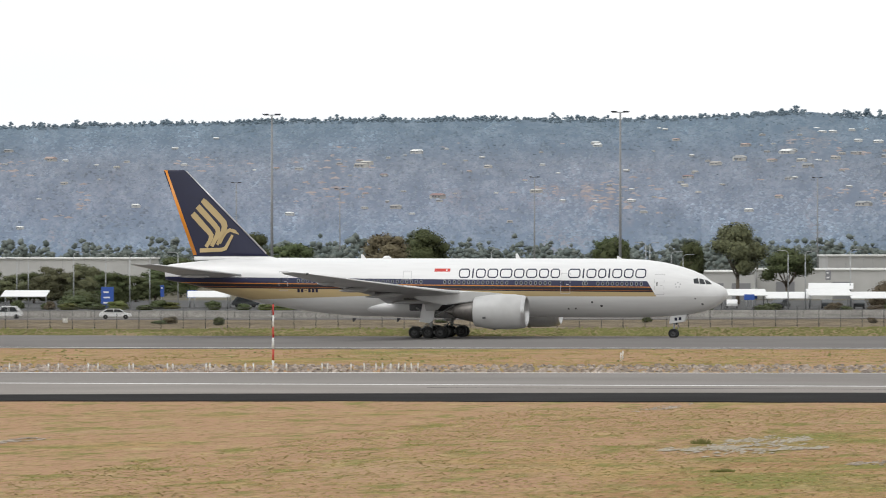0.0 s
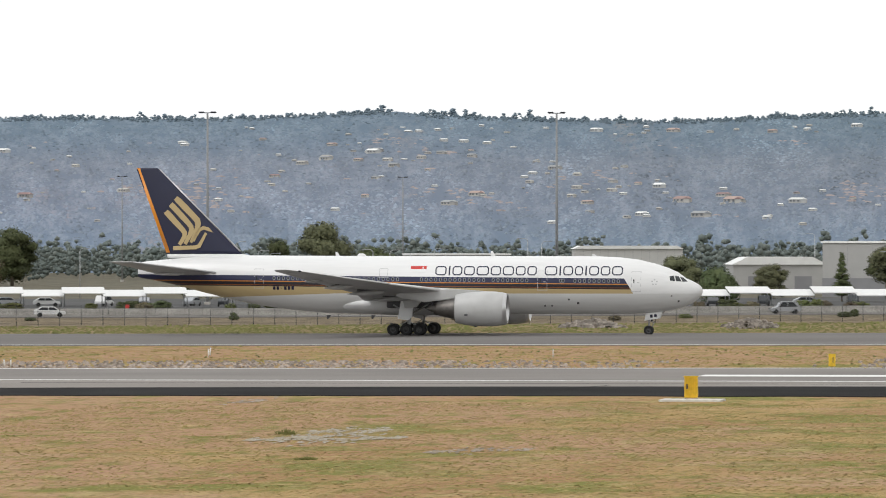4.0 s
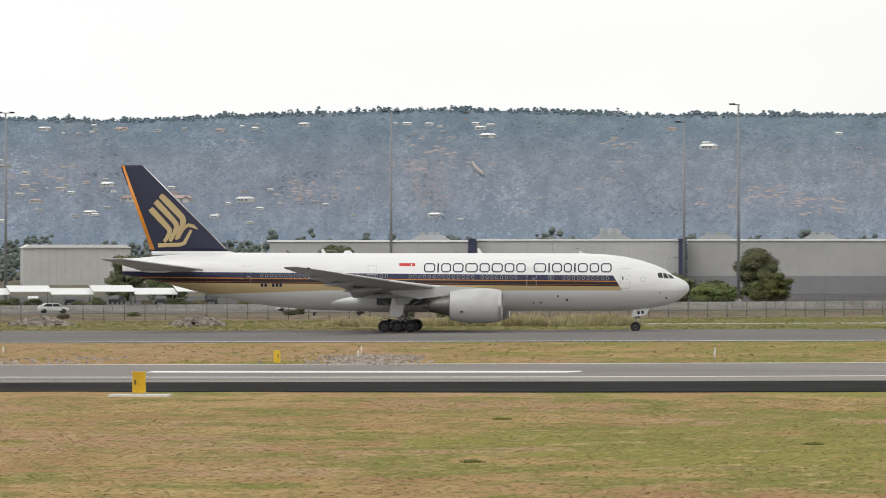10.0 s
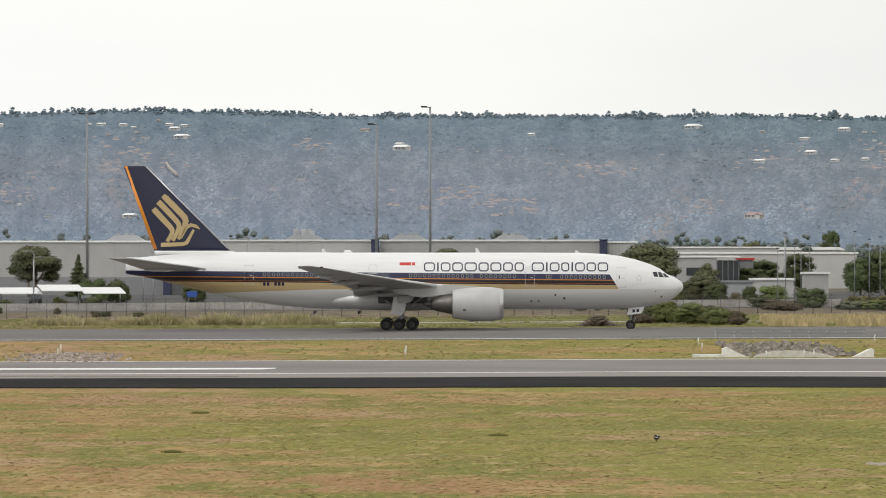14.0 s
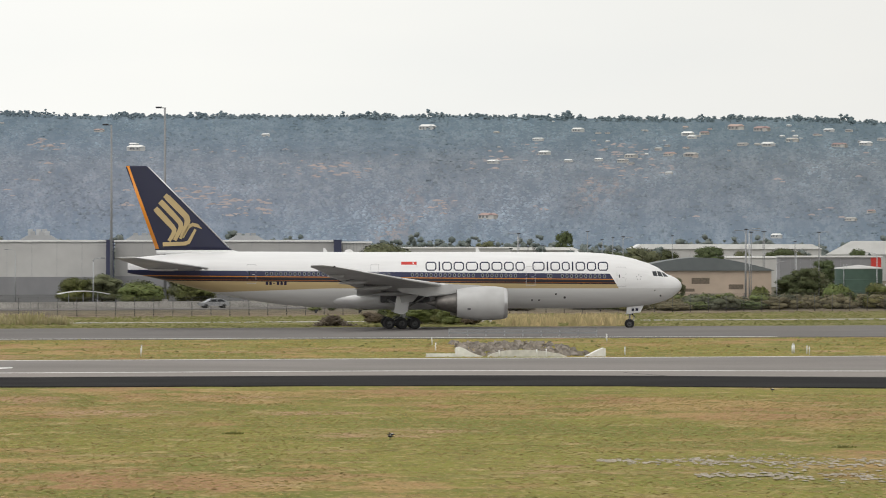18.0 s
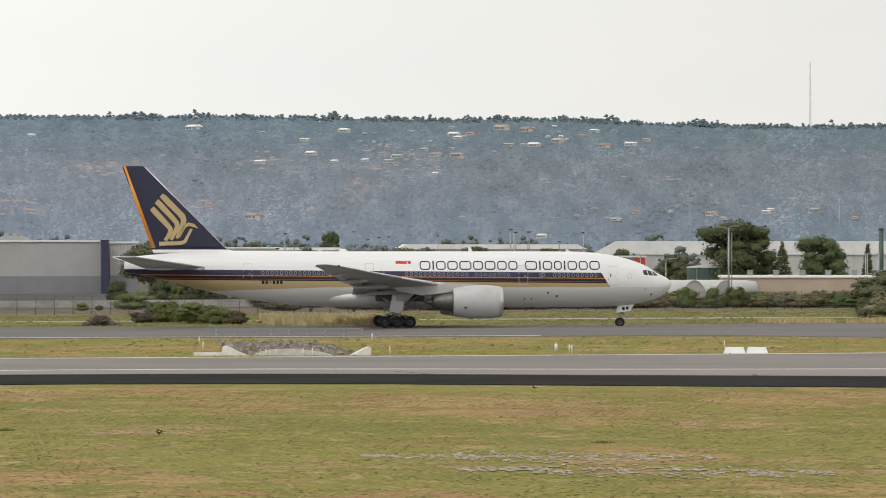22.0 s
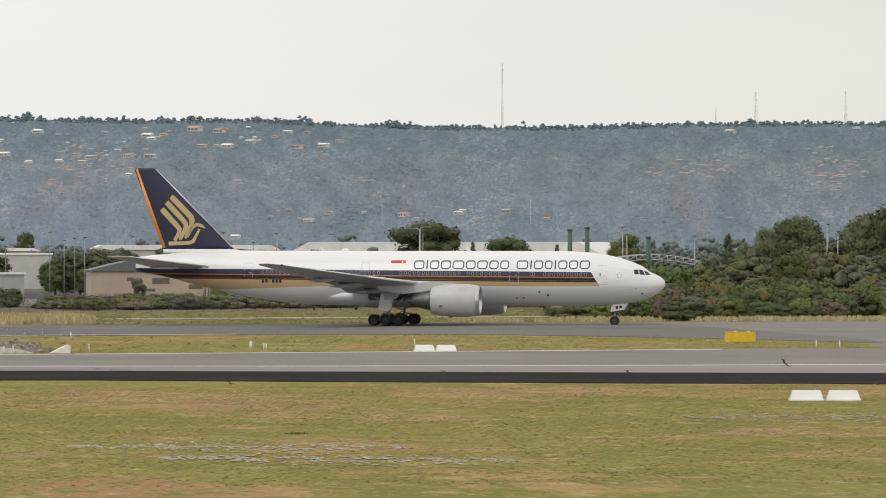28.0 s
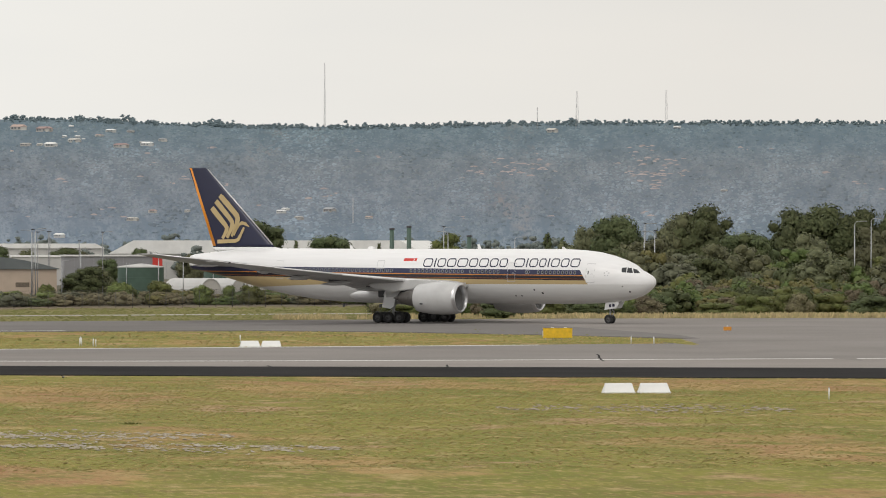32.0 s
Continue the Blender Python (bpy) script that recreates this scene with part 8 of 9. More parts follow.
def stacks():
    for x, y, z in ((157.7, 1008.4, 12.67), (160.7, 1008.0, 13.07), (171.3, 1006.8, 11.40)):
        t = thing("exhaust_stack", pose(x, y, 0), "dark green exhaust stack of the plant", "stack", "exhaust stacks")
        bm = bmesh.new()
        tube(bm, (0, 0, -0.2), (0, 0, z), 0.42 if z > 11.3 else 0.25, 0.40 if z > 11.3 else 0.22, 14)
        part("flue", bm, M["tank_green"], t)
        bm = bmesh.new()
        box(bm, -1.2, 1.2, -0.8, 0.8, -0.2, 5.5, 0.05)
        part("plinth", bm, M["tank_green"], t)
        bm = bmesh.new()
        lathe(bm, [(z - 0.3, 0.46), (z, 0.48), (z + 0.05, 0.3)], "z", (0, 0, 0), 14)
        part("rim", bm, M["dark_metal"], t)
    x, y = 155.4, 1003.6
    t = thing("steel_frame", pose(x, y, 0), "galvanised steel service frame beside a stack", "frame")
    for sx in (-1.0, 1.0):
        for sy in (-1.0, 1.0):
            bm = bmesh.new()
            tube(bm, (sx, sy, -0.1), (sx, sy, 8.4), 0.09, 0.09, 6)
            part("upright", bm, M["galvanised"], t)
    for z in (2.5, 5.0, 8.3):
        bm = bmesh.new()
        for p, q in (((-1, -1), (1, -1)), ((1, -1), (1, 1)), ((1, 1), (-1, 1)), ((-1, 1), (-1, -1))):
            tube(bm, (*p, z), (*q, z), 0.06, 0.06, 5)
        part("rail", bm, M["galvanised"], t)


stacks()


def truss_roof():
    """Curved roof carried on exposed pale trusses."""
    x0, y0 = 168.8, 1057.4
    x1, y1 = 191.7, 1054.8
    L = math.hypot(x1 - x0, y1 - y0)
    t = thing("truss_hall", pose(x0, y0, 0, 0, 0, math.degrees(math.atan2(y1 - y0, x1 - x0))), "hall with a curved roof on exposed pale trusses", "hall")
    bm = bmesh.new()
    box(bm, 0, L, 1, 18, -0.2, 5.4)
    part("wall", bm, M["tan"], t)
    n = 16

    def arc(k, lift):
        return Vector((L * k, 0, 5.6 + lift + 2.6 * math.sin(math.pi * (0.08 + 0.84 * k))))

    for yy in (0.0, 6.0, 12.0):
        bm = bmesh.new()
        for i in range(n):
            a, b, c, d = (arc(i / n, 0), arc((i + 1) / n, 0), arc(i / n, -0.9), arc((i + 1) / n, -0.9))
            for p, q in ((a, b), (c, d), (c, b), (a, c)):
                tube(bm, p + Vector((0, yy, 0)), q + Vector((0, yy, 0)), 0.10, 0.10, 5)
        part("truss", bm, M["wall_pale"], t, "pale steel truss")
    bm = bmesh.new()
    g = [(arc(i / n, 0.12) + Vector((0, 0.5, 0)), arc(i / n, 0.12) + Vector((0, 17, 0))) for i in range(n + 1)]
    vs = [(bm.verts.new(a), bm.verts.new(b)) for a, b in g]
    for (a, b), (c, d) in zip(vs, vs[1:]):
        bm.faces.new((a, c, d, b))
    part("roof", bm, M["roof_grey"], t)


truss_roof()


def silver_tanks():
    for k, (x, y) in enumerate(((122.3, 977.5), (128.5, 968.0))):
        t = thing("horizontal_tank", pose(x, y, 0), "pale horizontal storage tank on saddles", "tank", "horizontal tanks")
        bm = bmesh.new()
        lathe(bm, [(-2.4, 0.05), (-2.35, 0.8), (-2.0, 1.3), (2.0, 1.3), (2.35, 0.8), (2.4, 0.05)], "x", (0, 0, 2.6), 20)
        part("shell", bm, M["wall_pale"], t, "", True)
        for s in (-1.4, 1.4):
            bm = bmesh.new()
            box(bm, s - 0.2, s + 0.2, -1.0, 1.0, -0.1, 1.6)
            part("saddle", bm, M["concrete"], t)


silver_tanks()


# ---- offices, huts and yards seen past the aircraft's nose ----
def office_block():
    x0, y0 = 39.60, 1114.2
    x1, y1 = 48.29, 1114.3
    x2, y2 = 52.58, 1114.4
    z = 7.42
    L, L2 = math.hypot(x1 - x0, y1 - y0), math.hypot(x2 - x0, y2 - y0)
    t = thing("office_block", pose(x0, y0, 0, 0, 0, math.degrees(math.atan2(y1 - y0, x1 - x0))), "pale flat-roofed office block with a dark glazed end", "office")
    bm = bmesh.new()
    box(bm, 0, L, 0, 20, -0.2, z, 0.05)
    part("wall", bm, M["wall_grey"], t)
    bm = bmesh.new()
    box(bm, L * 0.35, L * 0.85, -0.06, 0.1, z * 0.55, z * 0.75)
    part("window_band", bm, M["glass_dark"], t, "dark strip window")
    bm = bmesh.new()
    box(bm, L + 0.02, L2, 0.3, 20, -0.2, z * 0.93)
    end = part("glazed_end", bm, M["glass_dark"], t, "dark glazed end bay")
    for k in range(5):
        bm = bmesh.new()
        xx = L + 0.1 + (L2 - L - 0.3) * k / 4
        box(bm, xx, xx + 0.1, 0.22, 0.32, 0, z * 0.92)
        part("mullion", bm, M["wall_dark"], end)
    bm = bmesh.new()
    box(bm, -0.1, L2 + 0.1, -0.3, 20.2, z, z + 0.3, 0.03)
    part("roof", bm, M["roof_pale"], t)


office_block()
for x0, y0, x1, y1, top, depth, wall, roof, label in ((53.29, 1129.4, 55.84, 1129.4, 6.97, 10, "wall_dark", "red", "small dark shed with a faded red roof edge"), (47.85, 1304.3, 87.09, 1304.9, 7.90, 30, "wall_pale", "roof_pale", "long low white-roofed shed"),
                                               (51.60, 1424.4, 76.38, 1424.7, 9.09, 30, "wall_pale", "roof_pale", "far pale shed with a white roof"), (46.81, 1064.3, 52.61, 1064.4, 3.12, 0.6, "roof_grey", "roof_grey", "grey sheet-metal yard wall"),
                                               (53.11, 1074.4, 60.37, 1074.5, 3.46, 8, "wall_pale", "roof_pale", "row of white site cabins"), (61.23, 1054.5, 65.39, 1054.6, 4.66, 6, "wall_grey", "roof_pale", "tall pale cabin beside lamp poles"), (-338.0, 1140.1, -306.7, 1146.9, 2.0, 8, "wall_pale", "roof_pale", "low pale building behind the car park")):
    warehouse(x0, y0, x1, y1, top, depth, wall, label, 0.0, roof, name="shed")


def round_hut(x, y, w, h, depth):
    """A half-round hut with a pale curved roof and a flat end."""
    t = thing("round_hut", pose(x, y, 0, 0, 0, 24), "half-round cream hut with a flat end wall", "hut", "round huts")
    n = 12
    out = [(w / 2 * math.cos(math.pi * i / n), h * (0.35 + 0.65 * math.sin(math.pi * i / n))) for i in range(n + 1)]
    bm = bmesh.new()
    prism(bm, out + [(-w / 2, -0.1), (w / 2, -0.1)], 0, depth)
    part("end_wall", bm, M["wall_cream"], t)
    bm = bmesh.new()
    lip = [(a * 1.03, b * 1.03 + 0.03) for a, b in out]
    prism(bm, lip + out[::-1], -0.15, depth + 0.1)
    part("curved_roof", bm, M["wall_pale"], t)
    bm = bmesh.new()
    box(bm, -0.6, 0.6, -0.05, 0.0, 0, 2.0)
    part("door", bm, M["wall_grey"], t)


for x, y in ((120.6, 969.9), (125.8, 969.6), (129.7, 969.4)):
    round_hut(x, y, 4.2, 3.9, 12)

# roof vents along the low tan building
for k in range(6):
    x, y = 131.8, 983.0
    t = thing("roof_vent", pose(x + 4.4 * k, y + 1.0, 4.7), "dark box vent standing on a low roof", "roof vent", "roof vents")
    bm = bmesh.new()
    box(bm, -0.42, 0.42, -0.4, 0.4, 0.0, 0.85, 0.04)
    part("box", bm, M["wall_dark"], t)
    bm = bmesh.new()
    box(bm, -0.5, 0.5, -0.5, 0.5, 0.85, 0.95, 0.02)
    part("cap", bm, M["roof_grey"], t)


def plain_pole(x, y, top):
    g = gz(x, y)
    t = thing("lamp_pole", pose(x, y, g), "slender pale pole with a small flat lamp", "pole", "lamp poles")
    bm = bmesh.new()
    tube(bm, (0, 0, -0.1), (0, 0, top - g), 0.085, 0.06, 8)
    part("shaft", bm, M["pole_grey"], t)
    bm = bmesh.new()
    box(bm, -0.3, 0.3, -0.2, 0.2, top - g, top - g + 0.15, 0.03)
    part("lamp_head", bm, M["dark_metal"], t)


for x, y, z in ((48.40, 904.3, 9.19), (49.59, 904.3, 11.48), (60.01, 1064.5, 9.42), (61.11, 1064.5, 9.22), (62.61, 1064.5, 9.62), (70.15, 1056.9, 12.12), (72.74, 1056.9, 10.72), (76.05, 1076.8, 11.15), (72.11, 996.8, 11.13), (104.5, 1296.0, 11.83), (83.49, 896.4, 12.08), (84.25, 896.4, 11.65), (103.5, 1075.9, 12.17),
                (102.3, 1066.2, 12.13), (103.9, 986.0, 11.85), (108.0, 1065.9, 10.40), (123.1, 944.7, 12.57), (122.9, 942.6, 12.65), (123.3, 942.6, 11.93), (173.5, 857.1, 12.93), (175.0, 856.9, 11.82), (159.1, 960.1, 12.73), (159.8, 960.0, 11.60)):
    plain_pole(x, y, z)

# curved white shelter by the road, and a dark gantry sign
x, y, z = -17.73, 976.0, 2.36
t = thing("curved_shelter", pose(x, y, gz(x, y), 0, 0, 10), "shallow curved white shelter roof on posts", "shelter")
for k in range(2):
    bm = bmesh.new()
    prism(bm, [(-4.2 + 4.2 * i / 4 + 4.2 * k, z - 0.8 + 0.7 * math.sin(math.pi * (0.1 + 0.4 * (i if k == 0 else 4 - i) / 4))) for i in range(5)] + [(-4.2 + 4.2 * i / 4 + 4.2 * k, z - 0.92 + 0.7 * math.sin(math.pi * (0.1 + 0.4 * (i if k == 0 else 4 - i) / 4))) for i in range(4, -1, -1)], -1.2, 1.2)
    part("roof_sheet", bm, M["white_paint"], t)
for sx in (-2.4, 0, 2.4):
    bm = bmesh.new()
    tube(bm, (sx, 0, -0.1), (sx, 0, z - 0.5), 0.06, 0.06, 6)
    part("post", bm, M["galvanised"], t)
x, y, z = -155.2, 1036.6, 5.74
sign_panel(x, y, z, 0.9, 1.6, "wall_dark", "dark road information board on a post", 2)

# hedges and trees round the car park and along the road
for i in range(70):
    k = pr.random()
    x, y = cx - 45 + (dx - cx + 45) * k, cy - 12 + (dy - cy + 6) * k
    plant(pr.choice(("shrub2", "shrub2", "brown", "shrub")), x, y - pr.uniform(6, 26), pr.uniform(0.9, 1.7), pr.uniform(1.8, 3.6))
for x, y, top, w, key in ((-304.0, 1055.4, 4.85, 6.00, "bushy"), (-302.9, 1065.9, 5.41, 6.06, "dark"), (-300.2, 1076.7, 4.96, 6.11, "bushy"), (-294.7, 1077.9, 5.57, 5.60, "dark"), (-290.4, 1089.1, 4.71, 6.17, "dark"), (-292.1, 1109.2, 6.09, 7.33, "dark"), (-310.5, 1197.3, 8.07, 7.92, "dark"), (-314.6, 1073.6, 6.19, 7.13, "dark"), (-275.5, 1000.2, 3.04, 6.60, "shrub2"), (-270.0, 975.8, 1.92, 5.52, "shrub2"),
                     (-19.77, 1026.0, 4.36, 5.34, "shrub2"), (-15.02, 1026.3, 4.94, 5.72, "shrub2"), (-19.11, 1016.0, 3.38, 3.77, "shrub"), (-9.32, 1026.8, 4.27, 6.67, "shrub2"), (-6.41, 1016.9, 3.00, 5.66, "shrub"), (0.18, 1017.4, 3.85, 6.60, "shrub"), (-1.24, 1027.3, 9.03, 6.10, "bushy"),
                     (26.61, 1004.0, 3.96, 3.77, "shrub2"), (34.91, 1004.1, 4.33, 5.28, "shrub2"), (36.62, 994.2, 3.27, 3.36, "shrub"), (39.97, 989.2, 4.78, 5.58, "bushy"), (40.69, 954.2, 3.52, 3.23, "dark"), (43.43, 934.2, 2.60, 2.63, "brown"), (47.10, 964.3, 3.28, 2.72, "shrub2"), (50.72, 964.3, 3.46, 5.43, "shrub"), (46.70, 904.3, 2.14, 5.94, "shrub2"), (53.92, 904.4, 2.57, 2.55, "shrub"), (59.14, 1154.5, 7.12, 6.51, "dark"), (53.90, 1124.4, 5.60, 6.34, "dark"), (66.19, 1154.6, 8.21, 6.51, "dark"), (25.74, 884.0, 2.72, 5.81, "shrub"), (25.13, 744.0, 2.98, 4.19, "shrub2"), (28.61, 726.0, 2.94, 3.4, "shrub"), (32.91, 716.1, 2.02, 3.0, "brown"),
                     (79.92, 1116.7, 8.88, 7.40, "dark"), (84.90, 1126.5, 9.51, 8.53, "bushy"), (75.17, 1116.8, 7.82, 6.34, "dark"), (111.1, 1395.8, 9.23, 6.60, "dark"), (120.8, 1395.5, 9.63, 5.81, "dark"), (129.0, 1395.3, 8.70, 5.28, "bushy"), (138.2, 1395.0, 9.23, 7.92, "dark"), (104.9, 1005.8, 6.09, 5.72, "bushy"), (101.6, 1005.9, 5.14, 5.72, "dark"), (74.76, 916.7, 4.84, 2.26, "gum"), (86.65, 906.3, 3.52, 2.75, "shrub"),
                     (94.91, 876.3, 4.30, 4.20, "shrub"), (101.2, 876.0, 4.38, 4.70, "shrub"), (107.7, 875.6, 3.79, 3.02, "shrub"), (111.7, 875.3, 3.71, 2.52, "shrub"), (115.2, 875.1, 3.79, 4.20, "shrub"), (101.5, 986.1, 6.09, 5.66, "dark"), (115.3, 1085.5, 7.30, 5.19, "dark"), (128.5, 1064.6, 8.16, 5.09, "bushy"), (154.8, 1383.6, 9.18, 4.75, "dark"), (137.7, 1384.7, 9.18, 6.60, "dark"), (138.8, 880.9, 4.82, 2.55, "gum"), (144.7, 880.4, 6.52, 4.25, "bushy"), (146.0, 888.9, 6.59, 4.34, "bushy"), (180.2, 916.8, 14.87, 3.26, "gum")):
    plant_to(key, x, y, top, w)

# pale dry tussocks in a row beyond the taxiway
def tussock():
    rr = random.Random(5)
    bm = bmesh.new()
    for _ in range(150):
        a, d = rr.uniform(0, 6.28), 0.75 * rr.random() ** 0.6
        bx, by = math.cos(a) * d, math.sin(a) * d
        hh = 0.85 * rr.uniform(0.6, 1.0) * math.sqrt(max(0.05, 1 - (d / 0.95) ** 2))
        vs = [bm.verts.new(p) for p in ((bx - 0.07, by, -0.1), (bx + 0.07, by, -0.1), (bx * 1.25 + rr.uniform(-0.1, 0.1), by * 1.25, hh))]
        bm.faces.new(vs)
    ob = part("dry_tussock", bm, M["tussock"])
    return tagged(ob, "rounded pale dry grass tussock", "grass", "dry tussocks")


M["tussock"] = mat("pale_dry_tussock", (0.46, 0.40, 0.25), 0.9, island=0.25, tint=(0.33, 0.32, 0.15), spec=0.1)
first = tussock()
tx0, ty0 = -51.60, 732.3
tx1, ty1 = -16.44, 729.4
for i in range(26):
    k = i / 25 + pr.uniform(-0.02, 0.02)
    x, y = tx0 + (tx1 - tx0) * k, ty0 + (ty1 - ty0) * k + pr.uniform(-4, 6)
    s = pr.uniform(0.8, 1.7)
    m = Matrix.Translation((x, y, gz(x, y) - 0.05)) @ pose(0, 0, 0, 0, 0, pr.uniform(0, 360)) @ Matrix.Diagonal((s * 1.2, s, s * 0.9, 1))
    if i:
        copy_thing(first, m)
    else:
        first.matrix_basis = m


# ---- grass: tufts over the near field and the strips ----
def grass():
    def field(name, label, n, xa, xb, line_lo, line_hi, h, material, seed, width=0.08, bare=-0.12):
        rr = np.random.RandomState(seed)
        x = rr.uniform(xa, xb, n)
        lo, hi = line_lo[0] * x + line_lo[1], line_hi[0] * x + line_hi[1]
        y = lo + (hi - lo) * rr.rand(n)
        keep = np.array([noise.noise(Vector((a * 0.10, b * 0.05, seed))) + 0.35 * noise.noise(Vector((a * 0.7, b * 0.3, seed))) > bare for a, b in zip(x, y)])
        x, y = x[keep], y[keep]
        z = np.array([gz(a, b) for a, b in zip(x, y)]) - 0.06
        m = len(x)
        hh = h * (0.4 + rr.rand(m))
        verts, faces = [], []
        for k in range(3):
            ang = rr.rand(m) * 6.28
            w = width * (0.6 + 1.0 * rr.rand(m))
            dx, dy = np.abs(np.cos(ang)) * w + 0.01, np.sin(ang) * w * 0.5
            lx, ly = rr.normal(0, 0.09, m), rr.normal(0, 0.09, m)
            base = len(verts)
            v = np.stack([np.stack([x - dx, y - dy, z], 1), np.stack([x + dx, y + dy, z], 1), np.stack([x + lx, y + ly, z + hh], 1)], 1).reshape(-1, 3)
            verts += v.tolist()
            faces += [(base + 3 * i, base + 3 * i + 1, base + 3 * i + 2) for i in range(m)]
        me = bpy.data.meshes.new(name)
        me.from_pydata(verts, [], faces)
        me.materials.append(material)
        # blades take the light as the turf does
        me.normals_split_custom_set_from_vertices([(0.0, -0.6, 0.8)] * len(verts))
        tagged(new(name, me), label, "grass", kind="stuff")

    field("near_grass", "short straw and green grass tufts beside the runway", 90000, -75, 100, (0, 215), (0, 392), 0.022, M["blade"], 1, 0.07, -0.6)
    field("strip_grass", "grass and weeds between runway and taxiway", 22000, -170, 112, (0.174, 505), (-0.007, 605), 0.05, M["blade"], 2, 0.10, -0.25)
    field("weeds", "scattered green weeds between runway and taxiway", 1100, -170, 112, (0.174, 520), (-0.007, 606), 0.13, M["turf"], 12, 0.16, 0.1)
    field("far_grass", "rough grass beyond the taxiway", 30000, -220, 160, (0, 692), (0.33, 812), 0.08, M["turf"], 3, 0.14, -0.3)
    field("far_weeds", "scattered taller green weeds beyond the taxiway", 5200, -220, 160, (0, 694), (0.25, 800), 0.20, M["turf"], 13, 0.22, 0.05)
    # tall dry grass below the bank
    field("tall_grass", "tall pale dry grass on the bank beyond the taxiway", 3600, 37, 52, (0, 699), (0, 735), 0.9, M["dry_grass"], 4, 0.22, -0.3)
    field("verge_grass", "fringe of dry grass before the bush", 5200, 96, 200, (0.03, 695), (0.05, 703), 0.55, M["dry_grass"], 5, 0.2, -0.3)


M["turf"] = mat("turf_blades", (0.245, 0.236, 0.094), 0.9, island=0.2, tint=(0.175, 0.202, 0.068), spec=0.1)
grass()


# ---- bare stony and ashy streaks in the near grass, and green tufts ----
def stony_streaks():
    r = np.random.RandomState(91)
    for key, words in (("pale_gravel", "thin streak of pale gravel lying in the dry grass"), ("ash_soil", "grey bare soil streak in the dry grass")):
        for x0, y0, x1, y1, deep, n, kind in ((-54.50, 318.8, -47.08, 321.5, 5, 700, 0), (-52.53, 320.8, -50.10, 322.1, 2, 260, 0), (18.22, 264.9, 34.09, 261.9, 4, 900, 0), (21.12, 248.1, 36.87, 243.0, 4, 900, 0), (56.01, 309.5, 73.18, 306.7, 6, 600, 1),
                                              (-89.17, 324.1, -87.51, 324.5, 4, 200, 1), (-54.08, 331.7, -49.80, 333.6, 4, 350, 0), (-68.29, 389.7, -66.77, 391.3, 6, 160, 1), (-42.89, 301.2, -38.49, 305.0, 3, 200, 1)):
            if kind != (0 if key == "pale_gravel" else 1):
                continue
            n = int(n * 0.7)
            u = r.rand(n)
            cx2 = x0 + (x1 - x0) * u
            cy2 = y0 + (y1 - y0) * u + r.normal(0, deep * 0.7, n) * (0.3 + np.sin(u * math.pi))
            keep = [noise.noise(Vector((a * 0.9, b * 0.3, 2))) > -0.15 for a, b in zip(cx2, cy2)]
            cs = [(a, b, -0.05) for a, b, k in zip(cx2, cy2, keep) if k]
            ss = [(w, w * 4.0, 0.03) for w in r.uniform(0.04, 0.17, len(cs))]
            clump_field("gravel_streak" if kind == 0 else "bare_streak", words, cs, ss, M["pale_gravel" if kind == 0 else "ash_soil"], int(n), "gravel" if kind == 0 else "soil")


M["pale_gravel"] = mat("pale_gravel", (0.38, 0.34, 0.28), 0.95, grain=3.0, amount=0.2, island=0.2, tint=(0.34, 0.29, 0.20), spec=0.1)
M["ash_soil"] = mat("grey_bare_soil", (0.34, 0.29, 0.24), 0.95, grain=3.0, amount=0.2, island=0.25, tint=(0.27, 0.22, 0.16), spec=0.1)
stony_streaks()


def grass_clump(x, y, h, w, seed):
    rr = random.Random(seed)
    bm = bmesh.new()
    for _ in range(160):
        a, d = rr.uniform(0, 6.28), w * rr.random() ** 0.7
        bx, by = math.cos(a) * d, math.sin(a) * d
        hh = h * rr.uniform(0.5, 1.0) * (1.1 - 0.6 * d / w)
        vs = [bm.verts.new(p) for p in ((bx - 0.03, by, -0.08), (bx + 0.03, by, -0.08), (bx * 1.3 + rr.uniform(-0.1, 0.1), by * 1.3, hh))]
        bm.faces.new(vs)
    ob = part("grass_clump", bm, M["turf"])
    ob.matrix_basis = pose(x, y, gz(x, y) - 0.03)
    tagged(ob, "fresh green grass clump in dry grass", "grass", "grass clumps")


for k, (x, y) in enumerate(((-53.97, 326.4), (-46.83, 290.6), (-14.84, 345.1), (-13.33, 280.1), (2.05, 304.3), (31.17, 282.2))):
    grass_clump(x, y, 0.35 if k == 0 else 0.16, 0.5, k)


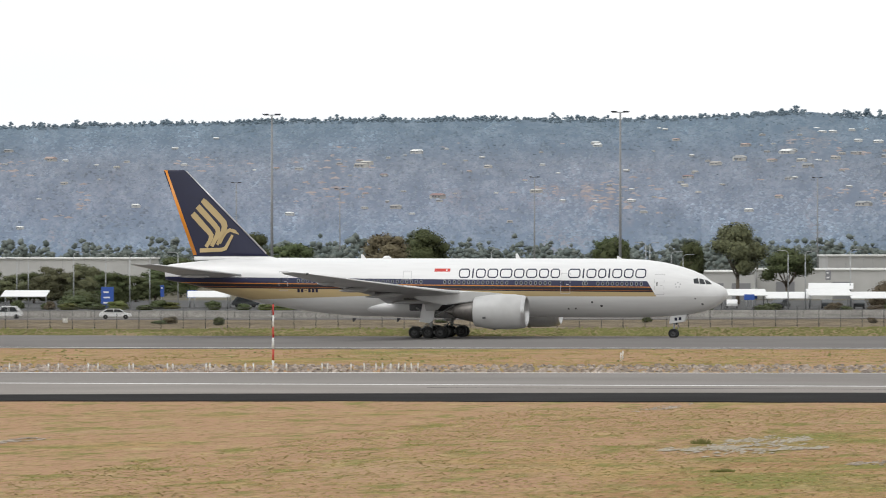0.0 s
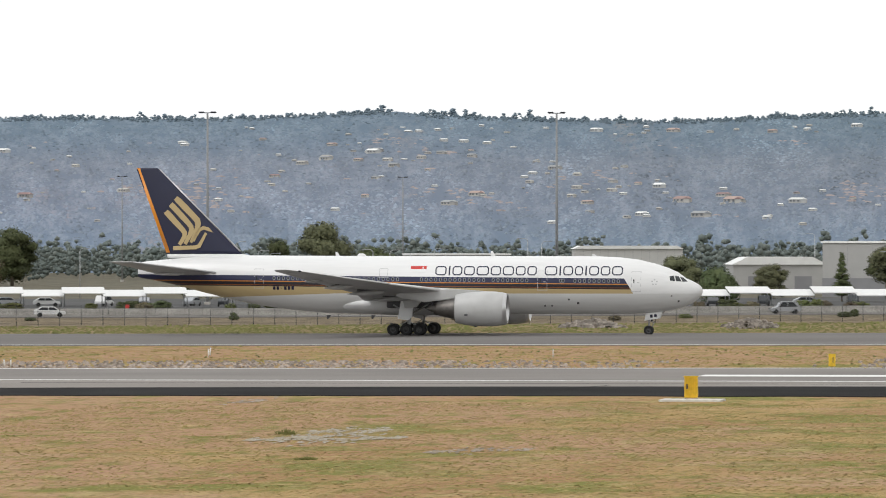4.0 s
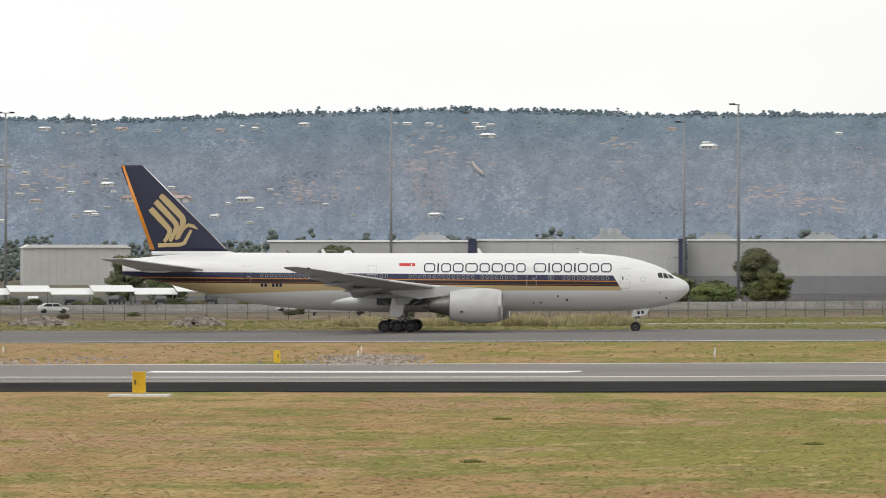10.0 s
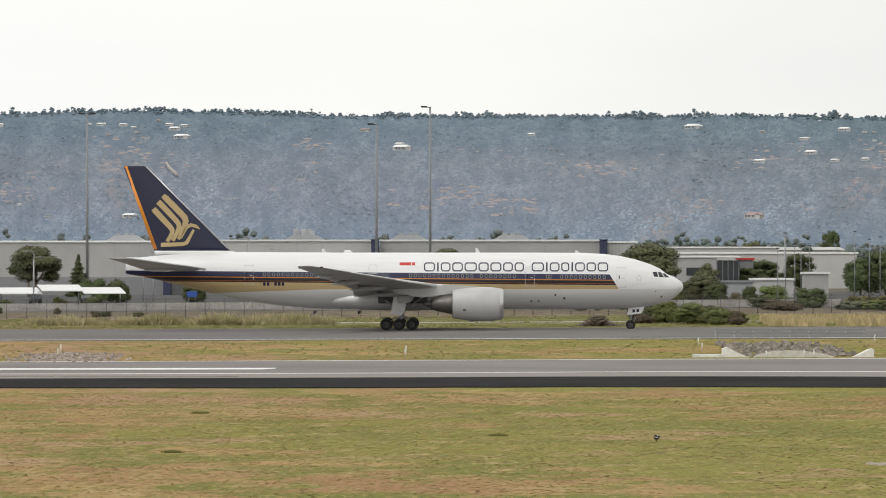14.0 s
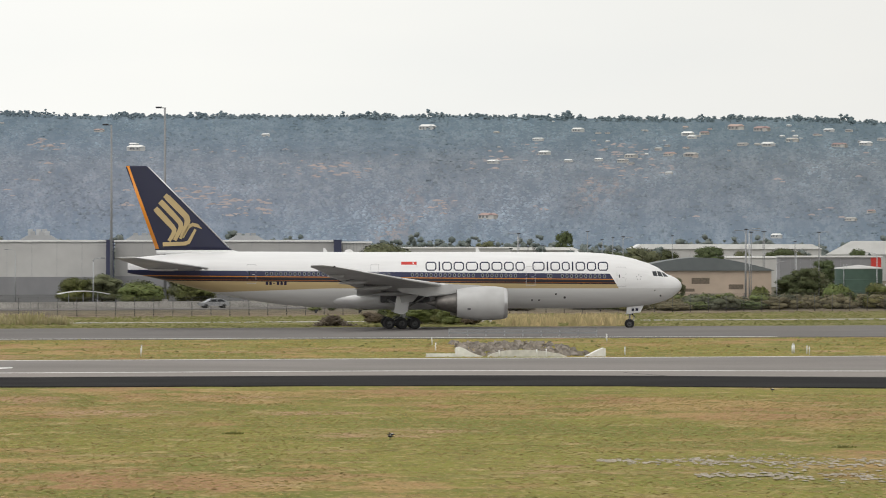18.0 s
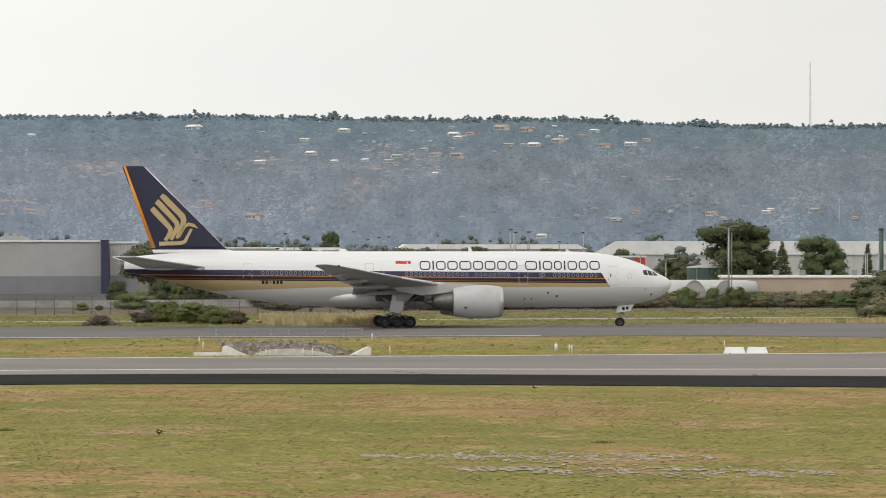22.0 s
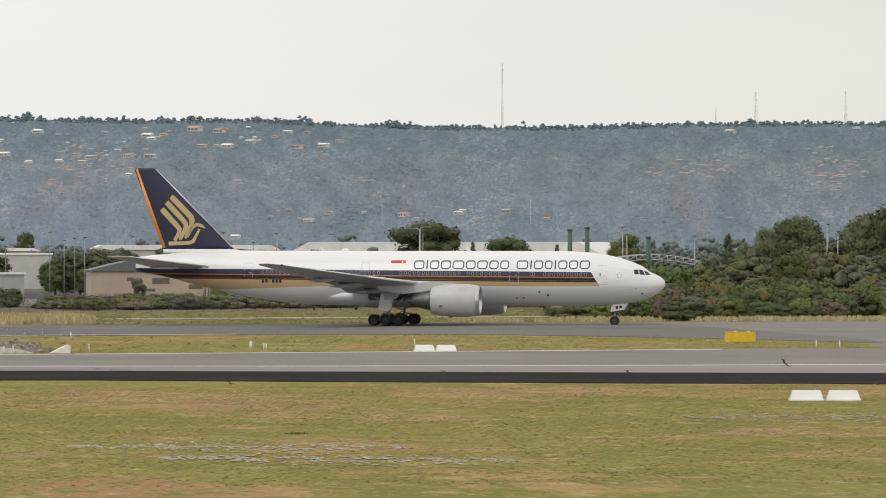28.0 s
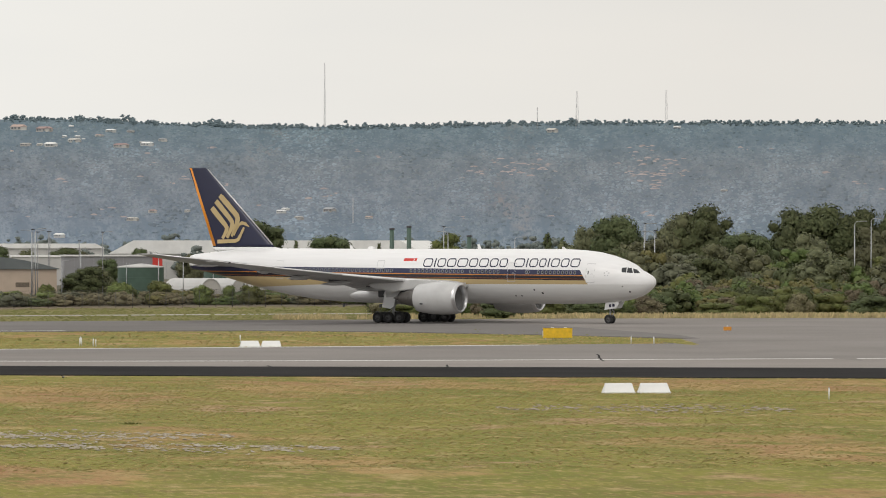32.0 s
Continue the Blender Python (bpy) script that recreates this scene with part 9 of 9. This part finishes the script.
# ---- magpies ----
def magpie(x, y, rz):
    t = thing("magpie", pose(x, y, gz(x, y) - 0.05, 0, 0, rz) @ Matrix.Scale(0.62, 4), "black and white magpie standing on the grass", "bird", "magpies")
    bm = bmesh.new()
    lathe(bm, [(-0.20, 0.01), (-0.14, 0.06), (0.0, 0.10), (0.12, 0.075), (0.20, 0.02)], "x", (0, 0, 0.24), 12)
    part("body", bm, M["black_feather"], t)
    bm = bmesh.new()
    lathe(bm, [(0.10, 0.02), (0.14, 0.055), (0.20, 0.055), (0.25, 0.02), (0.33, 0.004)], "x", (0, 0, 0.36), 10)
    part("head", bm, M["black_feather"], t)
    bm = bmesh.new()
    lathe(bm, [(-0.1, 0.02), (0.0, 0.07), (0.08, 0.02)], "x", (-0.02, 0, 0.31), 10)
    part("back", bm, M["white_feather"], t, "white back patch")
    bm = bmesh.new()
    prism(bm, [(-0.16, 0.26), (-0.16, 0.21), (-0.40, 0.16), (-0.40, 0.19)], -0.04, 0.04)
    part("tail", bm, M["black_feather"], t)
    for s in (-0.05, 0.05):
        bm = bmesh.new()
        tube(bm, (0.02, s, -0.02), (0.02, s, 0.18), 0.012, 0.012, 5)
        part("leg", bm, M["black_feather"], t)


for x, y, rz in ((10.00, 298.3, 190), (38.40, 391.9, 180), (9.84, 295.5, 200)):
    magpie(x, y, rz)


road_car = car(-120, 870, 16, "car_white", False, "car", "white sedan driving along the road")
road_wagon = car(-140, 862, 16, "car_silver", True, "car", "silver estate car driving along the road")
road_suv = car(60, 920, 196, "car_dark", True, "car", "dark grey four-wheel drive on the road")
road_van = car(-250, 840, 16, "car_white", True, "car", "white four-wheel drive on the road")
road_hatch = car(-200, 850, 196, "car_white", False, "car", "white hatchback driving along the road")
road_ute = car(-240, 840, 196, "car_white", True, "car", "white wagon driving along the road")
road_sedan = car(40, 914, 196, "car_silver", False, "car", "grey sedan driving along the road")

CAR_WAY = [(0.0, -224.8), (0.5, -218.9), (1.0, -213.0), (2.0, -201.7), (3.0, -190.0), (3.5, -184.4), (6.0, -154.5), (7.0, -142.0), (8.0, -129.2), (9.0, -115.5), (10.0, -102.5), (11.0, -89.2), (12.0, -61.9), (13.0, -31.0), (14.0, -9.2), (17.0, 29.8), (20.0, 66.9), (24.0, 110.2), (32.0, 197.0)]
WAGON_WAY = [(0.0, -22.2), (7.0, -118.6), (7.5, -125.5), (8.0, -133.4), (32.0, -516.3)]
SUV_WAY = [(0.0, 324.6), (19.0, 7.2), (20.0, -9.6), (32.0, -210.1)]
VAN_WAY = [(0.0, 74.5), (10.5, -76.7), (11.0, -83.9), (32.0, -386.3)]
HATCH_WAY = [(0.0, 32.9), (8.3, -104.6), (8.6, -109.6), (9.0, -115.1), (32.0, -433.7)]
UTE_WAY = [(0.0, -241.1), (32.0, -753.1)]
SEDAN_WAY = [(0.0, 277.1), (18.0, 3.3), (19.0, -11.9), (32.0, -209.6)]


def motions():
    rows = [(t, pose(x, y, gz(x, y), 0, 0, -h)) for t, x, y, h in JET_TRACK]
    walk(jet, rows)
    # traffic on the road behind the fence: seconds and place along x
    for ob, turn, line in ((road_car, 15.6, CAR_WAY), (road_wagon, 195.6, WAGON_WAY), (road_van, 195.6, VAN_WAY), (road_hatch, 195.6, HATCH_WAY), (road_ute, 195.6, UTE_WAY), (road_suv, 195.6, SUV_WAY), (road_sedan, 195.6, SEDAN_WAY)):
        lane = 900.5 if turn < 90 else 907.0
        walk(ob, [(t, pose(x, lane + 0.28 * x, gz(x, lane + 0.28 * x) + 0.03, 0, 0, turn)) for t, x in line])
    # distance rolled, every fifteenth of a second, by the same smooth path
    ts = [r[0] for r in JET_TRACK]
    xs, ys = [r[1] for r in JET_TRACK], [r[2] for r in JET_TRACK]
    dist = [0.0]
    for i in range(1, len(ts)):
        dist.append(dist[-1] + math.hypot(xs[i] - xs[i - 1], ys[i] - ys[i - 1]))
    n = int(32 * 15)
    roll = np.interp([k / 15 for k in range(n + 1)], ts, dist)
    for ob, x, y, z, r in jet_wheels:
        walk(ob, [(k / 15, pose(x, y, z, 0, math.degrees(roll[k] / r), 0)) for k in range(n + 1)])


motions()
